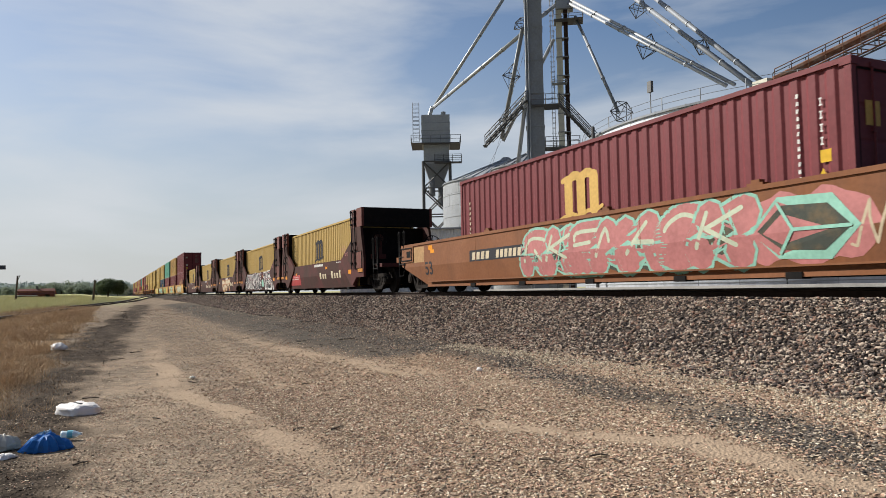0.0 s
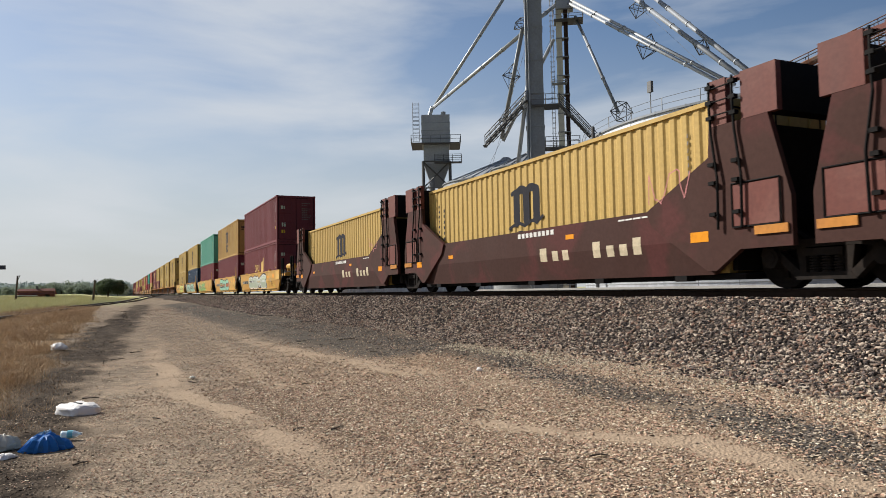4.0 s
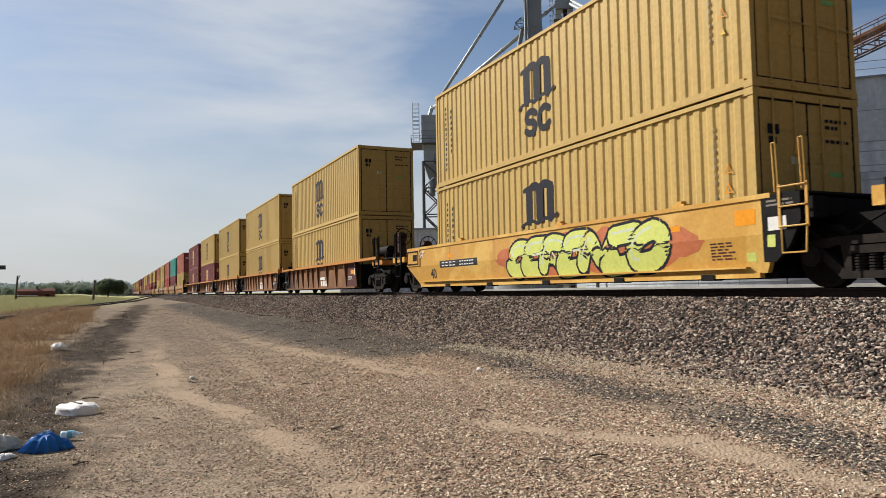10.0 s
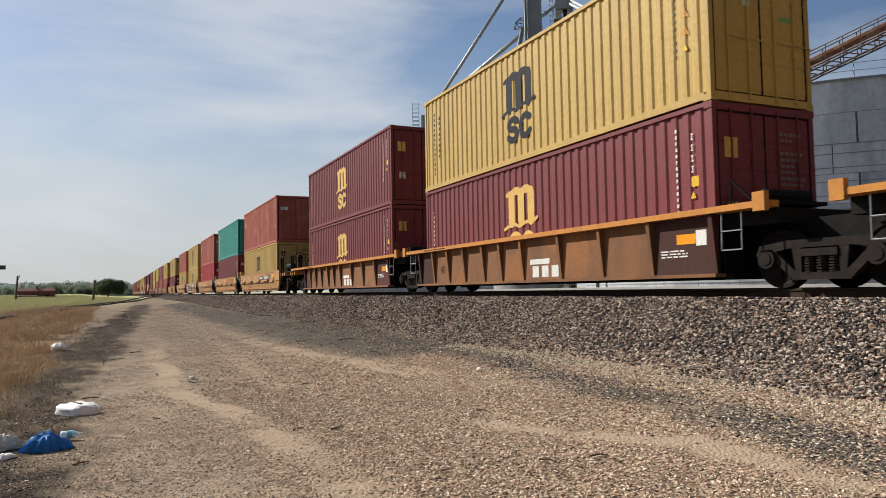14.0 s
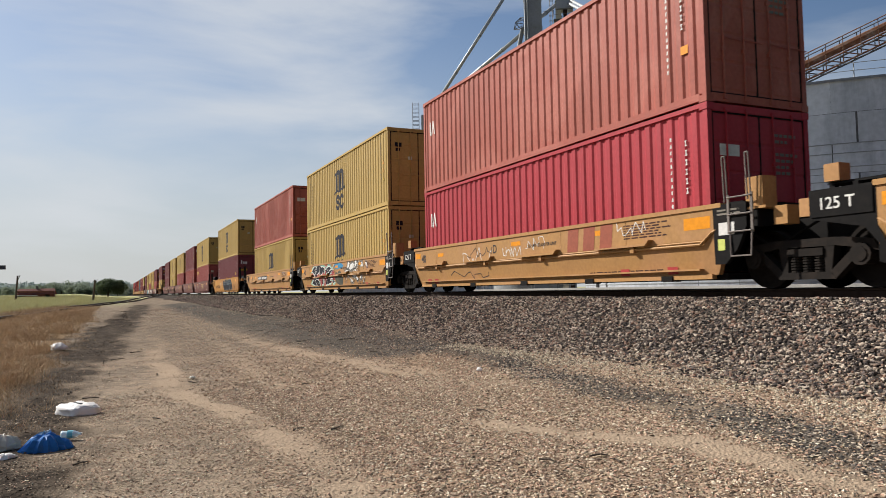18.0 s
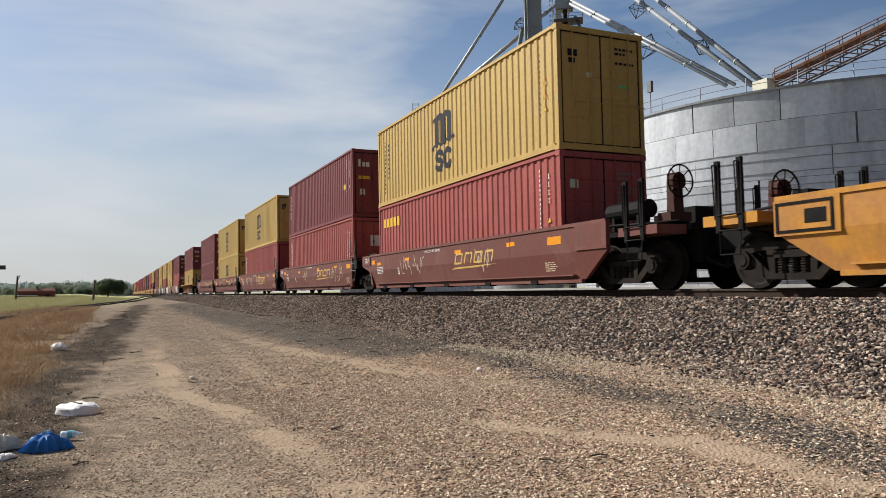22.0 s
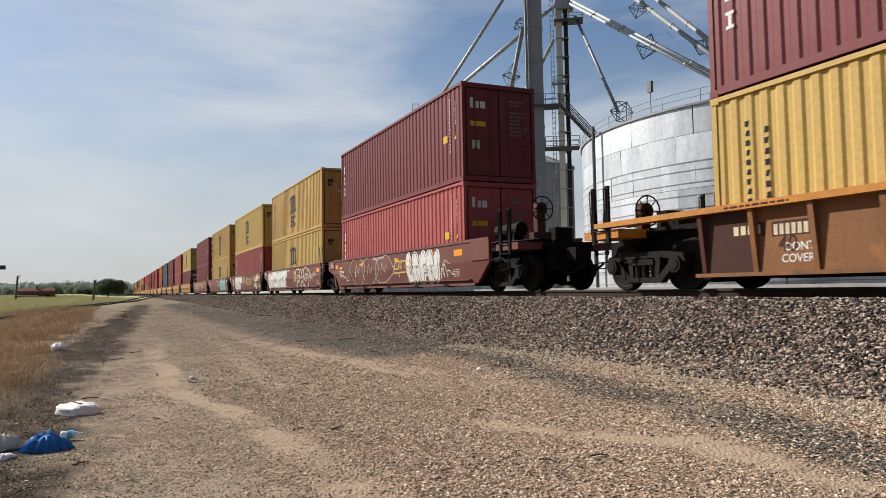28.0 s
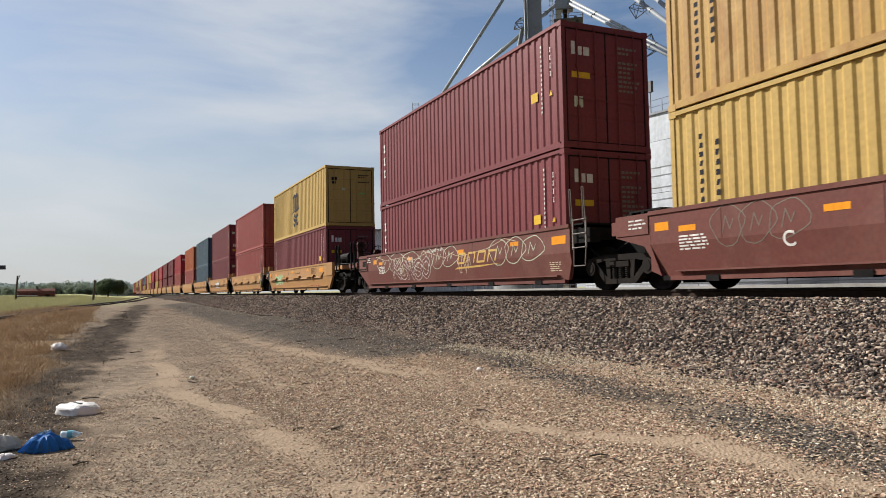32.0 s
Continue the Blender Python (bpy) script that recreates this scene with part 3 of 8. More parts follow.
def stones(name, x, y, size, material, label, chips=False, sink=0.25, low=1.0):
    """Loose stones, each broken differently, lying on the ground."""
    rng = np.random.default_rng(len(x) + 3)
    v, f = (CHIP_V, CHIP_F) if chips else (STONE_V, STONE_F)
    k = len(x)
    p = v[None] * (0.55 + 0.8 * rng.random((k, len(v), 1)))
    p = p * (np.stack([0.75 + 0.6 * rng.random(k), 0.6 + 0.5 * rng.random(k), (0.45 + 0.4 * rng.random(k)) * low], -1)[:, None] * size[:, None, None] / 2)
    a, b = rng.random(k) * 6.283, (rng.random(k) - 0.5) * 1.3
    ca, sa, cb, sb = np.cos(a), np.sin(a), np.cos(b), np.sin(b)
    px, py, pz = p[..., 0], p[..., 1], p[..., 2]
    py, pz = py * cb[:, None] - pz * sb[:, None], py * sb[:, None] + pz * cb[:, None]
    px, py = px * ca[:, None] - py * sa[:, None], px * sa[:, None] + py * ca[:, None]
    z = ground_z(x, y) + 0.03 * (fbm(x, y, 0.5) - 0.5) + size * sink * 0.4
    co = np.stack([px + x[:, None], py + y[:, None], pz + z[:, None]], -1).reshape(-1, 3)
    faces = (f[None] + (np.arange(k) * len(v))[:, None, None]).reshape(-1, 3)
    me = raw_mesh(name, co, faces)
    me.materials.append(material)
    tagged(new(name, me), label, "gravel", kind="stuff")


def stone_material(name, colours, rough=0.9):
    m = bpy.data.materials.new(name)
    m.use_nodes = True
    n, l = m.node_tree.nodes, m.node_tree.links
    b = n["Principled BSDF"]
    b.inputs["Roughness"].default_value, b.inputs["Specular IOR Level"].default_value = rough, 0.06
    g, ramp = n.new("ShaderNodeNewGeometry"), n.new("ShaderNodeValToRGB")
    ramp.color_ramp.interpolation = "CONSTANT"
    e = ramp.color_ramp.elements
    while len(e) < len(colours):
        e.new(0.5)
    for i, c in enumerate(colours):
        e[i].position, e[i].color = i / len(colours), (*c, 1)
    tc, no = n.new("ShaderNodeTexCoord"), n.new("ShaderNodeTexNoise")
    no.inputs["Scale"].default_value, no.inputs["Detail"].default_value = 45.0, 4.0
    l.new(tc.outputs["Object"], no.inputs["Vector"])
    hsv, mr = n.new("ShaderNodeHueSaturation"), n.new("ShaderNodeMapRange")
    mr.inputs[1].default_value, mr.inputs[2].default_value, mr.inputs[3].default_value, mr.inputs[4].default_value = 0.3, 0.7, 0.7, 1.25
    l.new(no.outputs["Fac"], mr.inputs[0])
    l.new(mr.outputs[0], hsv.inputs["Value"])
    l.new(g.outputs["Random Per Island"], ramp.inputs["Fac"])
    l.new(ramp.outputs["Color"], hsv.inputs["Color"])
    l.new(hsv.outputs[0], b.inputs["Base Color"])
    return m


def build_stones():
    rng = np.random.default_rng(11)
    ballast = stone_material("ballast_stone", [(0.085, 0.068, 0.058), (0.262, 0.205, 0.162), (0.155, 0.12, 0.1), (0.035, 0.031, 0.03), (0.46, 0.38, 0.3), (0.205, 0.143, 0.108), (0.33, 0.262, 0.205), (0.078, 0.064, 0.06), (0.225, 0.14, 0.105), (0.048, 0.041, 0.037), (0.39, 0.325, 0.262), (0.12, 0.098, 0.088)])
    road = stone_material("road_gravel", [(0.382, 0.270, 0.187), (0.225, 0.152, 0.104), (0.549, 0.422, 0.302), (0.170, 0.123, 0.091), (0.439, 0.274, 0.197), (0.505, 0.401, 0.287), (0.291, 0.215, 0.160), (0.658, 0.565, 0.428), (0.329, 0.225, 0.159), (0.472, 0.324, 0.231), (0.406, 0.329, 0.219)])
    slate = stone_material("dark_gravel", [(0.078, 0.072, 0.068), (0.195, 0.164, 0.138), (0.041, 0.037, 0.036), (0.286, 0.237, 0.189), (0.117, 0.102, 0.090), (0.440, 0.369, 0.281)])
    for k, lo, span, chips, s0, s1 in ((44000, -3.0, 13.0, False, 0.029, 0.035), (30000, -15.5, 20.0, True, 0.042, 0.046)):
        x = lo - span * rng.random(k) ** 1.15
        y = TRACK - 1.2 - 2.75 * rng.random(k)
        keep = np.abs(y - TRACK) + 0.9 * (fbm(x, y, 0.9) - 0.5) + 0.35 * (rng.random(k) - 0.5) < 3.5
        x, y = x[keep], y[keep]
        stones("ballast", x, y, s0 + s1 * rng.random(len(x)) ** 1.4, ballast, "grey-brown crushed ballast stones on the bank", chips, 0.5)
    k = 30000
    x = -34.0 - 76 * rng.random(k) ** 1.3
    y = TRACK - 1.2 - 2.9 * rng.random(k)
    stones("ballast", x, y, 0.07 + 0.06 * rng.random(k), ballast, "grey-brown crushed ballast stones farther along the bank", True, 0.5)
    k = 6000
    x, y = -3.0 - 40 * rng.random(k), TRACK + 2.3 * (rng.random(k) - 0.5)
    keep = np.abs(np.abs(y - TRACK) - 0.754) > 0.10
    x, y = x[keep], y[keep]
    stones("ballast", x, y, 0.05 + 0.03 * rng.random(len(x)), ballast, "ballast stones between the rails", True, 0.3)
    # gravel of the road, thinner on the sandy wheel tracks
    for k, near, far, lo, hi in ((165000, 3.6, 11.0, 0.014, 0.036), (120000, 10.0, 60.0, 0.018, 0.046)):
        r = near + (far - near) * rng.random(k) ** (0.6 if far < 20 else 1.9)
        a = radians(97.5) - radians(72) * rng.random(k)
        x, y = -r * np.sin(a), r * np.cos(a)
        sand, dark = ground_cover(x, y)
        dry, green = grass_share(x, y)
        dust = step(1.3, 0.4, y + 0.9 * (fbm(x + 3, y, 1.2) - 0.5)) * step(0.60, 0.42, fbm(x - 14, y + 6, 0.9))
        keep = (rng.random(k) > np.minimum(0.96, sand * 1.05)) & (rng.random(k) > soil_shade_share(x, y) * 0.75) & (rng.random(k) > dust * 0.8) & (np.abs(y - TRACK) > 3.2) & (y < TRACK) & (rng.random(k) > (dry + green)) & (rng.random(k) < 0.35 + 0.9 * fbm(x, y, 1.7))
        isdark = rng.random(k) < dark * 0.85
        for sel, mat, nm in ((keep & ~isdark, road, "tan and pinkish loose road gravel"), (keep & isdark & (rng.random(k) < 0.6), slate, "dark grey loose gravel")):
            xs, ys = x[sel], y[sel]
            stones("gravel", xs, ys, (lo + (hi - lo) * rng.random(len(xs)) ** 1.6) * (0.8 + 0.45 * step(0.5, 2.8, ys)) * np.maximum(1.0, np.hypot(xs, ys) / 30), mat, nm, True, 0.15, 0.75 if far < 20 else 0.95)
    # dark clods and scraps on the bare soil
    clod = stone_material("soil_clod", [(0.055, 0.042, 0.032), (0.095, 0.072, 0.054), (0.036, 0.028, 0.022), (0.14, 0.108, 0.08), (0.07, 0.054, 0.041), (0.22, 0.17, 0.125)])
    k = 42000
    x, y = -5.0 - 62 * rng.random(k) ** 2.2, 0.7 - 3.2 * rng.random(k)
    keep = rng.random(k) < soil_shade_share(x, y) ** 1.5 * 0.45 * np.clip(2.4 * fbm(x, y, 0.9) - 0.6, 0.1, 1.0)
    x, y = x[keep], y[keep]
    stones("gravel", x, y, (0.010 + 0.026 * rng.random(len(x)) ** 2) * np.maximum(1.0, np.abs(x) / 18), clod, "dark soil clods at the road's edge", True, 0.3, 0.9)
    # pale crushed chips spilt along the foot of the bank
    pale = stone_material("pale_chips", [(0.52, 0.45, 0.33), (0.30, 0.25, 0.19), (0.42, 0.36, 0.26), (0.10, 0.085, 0.07), (0.62, 0.55, 0.42), (0.22, 0.18, 0.14)])
    k = 30000
    x, y = -3.2 - 11 * rng.random(k), TRACK - 3.0 - 1.5 * rng.random(k)
    keep = rng.random(k) < band(x, y + 0.9 * (fbm(x, y, 1.4) - 0.5), [(-13, 6.25), (-11.2, 6.5), (-9.6, 6.3), (-7.9, 6.6), (-6.5, 6.65), (-5.3, 6.45), (-4.4, 6.25), (-3, 6.0)], 0.18, 0.5) * (0.25 + 1.1 * fbm(x + 4, y, 1.1))
    x, y = x[keep], y[keep]
    stones("gravel", x, y, 0.014 + 0.026 * rng.random(len(x)) ** 1.5, pale, "pale crushed chips at the foot of the bank", True, 0.35)
    k = 14000
    x, y = -3.0 - 24 * rng.random(k), TRACK - 3.1 - 1.9 * rng.random(k) ** 1.8
    stones("gravel", x, y, 0.014 + 0.032 * rng.random(k) ** 2, ballast, "stray ballast stones at the foot of the bank", True, 0.3)


build_stones()


def blades(name, x, y, h, width, lean, material, label):
    """Single grass blades, each a bent sliver."""
    rng = np.random.default_rng(len(x))
    k = len(x)
    a = rng.random(k) * 6.283
    d = np.stack([np.cos(a), np.sin(a)], -1)
    b = rng.random(k) * 6.283
    t = np.stack([np.cos(b), np.sin(b)], -1) * (lean * h * rng.random(k))[:, None]
    z = ground_z(x, y)
    base = np.stack([x, y], -1)
    w = width[:, None] * d / 2
    pts = [np.c_[base - w, z - 0.02], np.c_[base + w, z - 0.02], np.c_[base + t * 0.35 + w * 0.8, z + h * 0.6], np.c_[base + t * 0.35 - w * 0.8, z + h * 0.6], np.c_[base + t, z + h]]
    co = np.stack(pts, 1).reshape(-1, 3)
    i = (np.arange(k) * 5)[:, None]
    faces = np.concatenate([i + np.array([[0, 1, 2]]), i + np.array([[0, 2, 3]]), i + np.array([[3, 2, 4]])])
    me = raw_mesh(name, co, faces)
    me.materials.append(M[material])
    tagged(new(name, me), label, "grass", kind="stuff")


def build_grass():
    rng = np.random.default_rng(5)
    k = 170000
    x = -9.0 - 62 * rng.random(k) ** 1.15
    y = -1.0 - (0.6 + 0.14 * np.abs(x)) * rng.random(k)
    dry, green = grass_share(x, y)
    keep = rng.random(k) < dry * np.clip(4.2 * fbm(x, y, 0.8) - 1.65, 0.02, 1.0)
    x, y = x[keep], y[keep]
    blades("dry_grass", x, y, 0.04 + 0.36 * rng.random(len(x)) ** 1.7 * (0.1 + 1.3 * fbm(x, y, 0.8)), 0.0022 + 0.00016 * np.abs(x), 2.6, "dry_grass", "tan dried grass tufts along the road's edge")
    # stray stalks and scraps of straw on the bare soil
    k = 26000
    x = -6.5 - 40 * rng.random(k) ** 1.4
    y = -0.35 - 1.5 * rng.random(k)
    keep = rng.random(k) < np.clip(5.0 * fbm(x + 60, y, 0.6) - 2.5, 0, 1) * step(-0.45, -1.1, y)
    x, y = x[keep], y[keep]
    blades("dry_grass", x, y, 0.02 + 0.13 * rng.random(len(x)) ** 2, 0.0022 + 0.00016 * np.abs(x), 3.0, "dry_grass", "stray straw stalks on dark soil")
    k = 90000
    x = -40 - 150 * rng.random(k) ** 1.4
    y = 4.0 - (0.17 * np.abs(x) + 8) * rng.random(k)
    dry, green = grass_share(x, y)
    keep = (rng.random(k) < green) & (np.abs(y - spur_y(x)) > 0.9)
    x, y = x[keep], y[keep]
    blades("green_grass", x, y, 0.10 + 0.42 * rng.random(len(x)) ** 1.5 * (0.3 + fbm(x, y, 4.0)), 0.012 + 0.0003 * np.abs(x), 1.4, "green_grass", "tall yellow-green grass in the field")


build_grass()

# ---- the grain elevator behind the track ----


def ring_of(c, r, n, z, a0=0.0, a1=2 * math.pi):
    return [(c[0] + r * math.cos(a0 + (a1 - a0) * i / n), c[1] + r * math.sin(a0 + (a1 - a0) * i / n), z) for i in range(n + 1)]


def shell(c, r, z0, z1, n=72, thick=0.0):
    bm = bmesh.new()
    lo = [bm.verts.new(p) for p in ring_of(c, r, n, z0)[:-1]]
    hi = [bm.verts.new(p) for p in ring_of(c, r, n, z1)[:-1]]
    for i in range(n):
        j = (i + 1) % n
        bm.faces.new((lo[i], lo[j], hi[j], hi[i]))
    return bm


def cone(c, r0, z0, r1, z1, n=72):
    bm = bmesh.new()
    lo = [bm.verts.new(p) for p in ring_of(c, r0, n, z0)[:-1]]
    hi = [bm.verts.new(p) for p in ring_of(c, r1, n, z1)[:-1]]
    for i in range(n):
        j = (i + 1) % n
        bm.faces.new((lo[i], lo[j], hi[j], hi[i]))
    bm.faces.new(hi)
    return bm


def grain_bin(c, r, z0, z1, rise, wall, roof, label, rings, lower, rail=True, ribs=48):
    """A round steel bin: plate rings above, thin hoops below, roof, eave, ribs and guard rail."""
    b = new("grain_bin")
    b.matrix_basis = pose(c[0], c[1], z0)
    tagged(b, label, "grain bin")
    o, h = (0.0, 0.0), z1 - z0
    zs = sorted({0.0, h, *rings})
    rnd = random.Random(int(r * 10))
    # plates with open joints over a darker inner shell
    part("inner_shell", shell(o, r - 0.025, 0, h, 96), "bin_seam", b, smooth=True)
    tiers = []
    for a, e in zip(zs, zs[1:]):
        k = max(1, round((e - a) / 1.9))
        tiers += [(a + (e - a) * i / k, a + (e - a) * (i + 1) / k) for i in range(k)]
    count = 44 if r > 15 else 12
    for k, (a, e) in enumerate(tiers):
        arc = 2 * math.pi / count
        gap = (0.03 if r > 15 else 0.012) / r
        bm = bmesh.new()
        rows = []
        for i in range(7):
            t = gap + (arc - gap) * i / 6
            rows.append([bm.verts.new(((r + q) * math.cos(t), (r + q) * math.sin(t), z)) for q, z in ((-0.02, a + 0.03), (0.0, a + 0.03), (0.0, e), (-0.02, e))])
        for u, v in zip(rows, rows[1:]):
            for j in range(3):
                bm.faces.new((u[j], v[j], v[j + 1], u[j + 1]))
        me = mesh_of(bm, "wall_plate", wall)
        for i in range(count):
            part("wall_plate", me, None, b, at=pose(0, 0, 0, 0, 0, math.degrees(arc * (i + 0.5 * (k % 2)) + rnd.uniform(-0.02, 0.02) * arc)))
    for z in lower:
        bm = bmesh.new()
        for s, t in ((z - 0.03, z + 0.03),):
            lo = ring_of(o, r + 0.035, 96, s)
            hi = ring_of(o, r + 0.035, 96, t)
            vl, vh = [bm.verts.new(p) for p in lo[:-1]], [bm.verts.new(p) for p in hi[:-1]]
            il, ih = [bm.verts.new(p) for p in ring_of(o, r, 96, s)[:-1]], [bm.verts.new(p) for p in ring_of(o, r, 96, t)[:-1]]
            for i in range(96):
                j = (i + 1) % 96
                bm.faces.new((vl[i], vl[j], vh[j], vh[i]))
                bm.faces.new((il[i], il[j], vl[j], vl[i]))
                bm.faces.new((vh[i], vh[j], ih[j], ih[i]))
        part("hoop", bm, "bin_weathered", b)
    part("roof", cone(o, r + 0.12, h, 0.9, h + rise, 96), roof, b)
    part("eave", shell(o, r + 0.13, h - 0.10, h + 0.06, 96), "galvanised_dull", b)
    bm = bmesh.new()
    for i in range(ribs):
        t = 2 * math.pi * i / ribs
        tube(bm, ((r + 0.1) * math.cos(t), (r + 0.1) * math.sin(t), h + 0.05), (1.0 * math.cos(t), 1.0 * math.sin(t), h + rise), 0.06, 4)
    part("roof_ribs", bm, roof, b, "raised seams on the cone roof")
    part("roof_cap", cone(o, 1.1, h + rise - 0.05, 0.5, h + rise + 0.5, 20), "galvanised_dull", b)
    if rail:
        for z in (0.55, 1.05):
            bm = bmesh.new()
            path(bm, [(x, y, h + z) for x, y, _ in ring_of(o, r - 0.1, 72, 0)], 0.022, 4)
            part("guard_rail", bm, "galvanised_dull", b, "guard rail along the roof's edge")
        me = mesh_of(boxes((-0.025, 0.025, -0.025, 0.025, 0, 1.07)), "rail_post", "galvanised_dull")
        for i in range(40):
            t = 2 * math.pi * i / 40
            part("rail_post", me, None, b, at=pose((r - 0.1) * math.cos(t), (r - 0.1) * math.sin(t), h))
    return b


def catwalk(owner, x0, x1, y0, y1, z, mat="dark_frame", h=1.07):
    """A grated platform with a two-bar railing."""
    part("platform", boxes((x0, x1, y0, y1, z - 0.08, z)), mat, owner, "steel grating platform")
    bm = bmesh.new()
    for zz in (h * 0.5, h):
        path(bm, [(x0, y0, z + zz), (x1, y0, z + zz), (x1, y1, z + zz), (x0, y1, z + zz), (x0, y0, z + zz)], 0.03, 4)
    nx, ny = max(1, int((x1 - x0) / 1.2)), max(1, int((y1 - y0) / 1.2))
    for i in range(nx + 1):
        for y in (y0, y1):
            x = x0 + (x1 - x0) * i / nx
            tube(bm, (x, y, z), (x, y, z + h), 0.03, 4)
    for i in range(1, ny):
        for x in (x0, x1):
            y = y0 + (y1 - y0) * i / ny
            tube(bm, (x, y, z), (x, y, z + h), 0.03, 4)
    part("railing", bm, mat, owner, "dark pipe railing")


def lattice(x0, x1, y0, y1, z0, z1, bays, r=0.09, rb=0.05):
    """Four legs with horizontals and crossed braces."""
    bm = bmesh.new()
    cs = [(x0, y0), (x1, y0), (x1, y1), (x0, y1)]
    for x, y in cs:
        tube(bm, (x, y, z0), (x, y, z1), r, 6)
    for k in range(bays):
        a, b = z0 + (z1 - z0) * k / bays, z0 + (z1 - z0) * (k + 1) / bays
        for i in range(4):
            p, q = cs[i], cs[(i + 1) % 4]
            tube(bm, (*p, b), (*q, b), rb, 4)
            tube(bm, (*p, a), (*q, b), rb, 4)
            tube(bm, (*q, a), (*p, b), rb, 4)
    return bm


def column(w, d, z0, z1, panel):
    """A rolled trunk in bolted lengths with flange joints."""
    bm = boxes((-w / 2, w / 2, -d / 2, d / 2, z0, z1))
    z = z0 + panel
    while z < z1:
        box(bm, -w / 2 - 0.06, w / 2 + 0.06, -d / 2 - 0.06, d / 2 + 0.06, z - 0.06, z + 0.06)
        z += panel
    return bm


SPOUTS = [((-85.04, 48.71, 40.18), (-95.12, 42.04, 26.35), 0.24), ((-68.28, 41.69, 28.79), (-95.05, 42.2, 26.6), 0.24), ((-68.1, 47.44, 32.76), (-44.18, 46.3, 16.59), 0.17),
          ((-67.95, 47.66, 33.07), (-43.71, 46.75, 16.6), 0.17), ((-64.51, 53.8, 33.09), (-44.09, 49.11, 16.95), 0.24), ((-63.29, 55.23, 33.17), (-43.27, 49.83, 16.8), 0.24),
          ((-68.5, 48.61, 31.47), (-59.5, 47.29, 17.94), 0.17), ((-68.44, 41.43, 29.13), (-76.73, 43.09, 18.42), 0.25), ((-71.61, 47.63, 29.68), (-76.67, 43.2, 18.07), 0.22),
          ((-65.43, 41.54, 30.93), (-66.3, 39.16, 13.32), 0.22), ((-69.7, 46.88, 33.14), (-67.77, 42.51, 29.7), 0.22)]
BRACES = [((-72.6, 42.25, 24.92), 1.1, 7), ((-74.8, 42.45, 20.19), 0.7, 7), ((-56.05, 48.32, 23.92), 1.3, 2), ((-64.13, 54.25, 31.7), 1.2, 4), ((-53.27, 52.8, 23.54), 0.8, 4), ((-59.32, 47.51, 18.03), 1.3, 6), ((-68.53, 41.28, 29.66), 0.7, 1)]


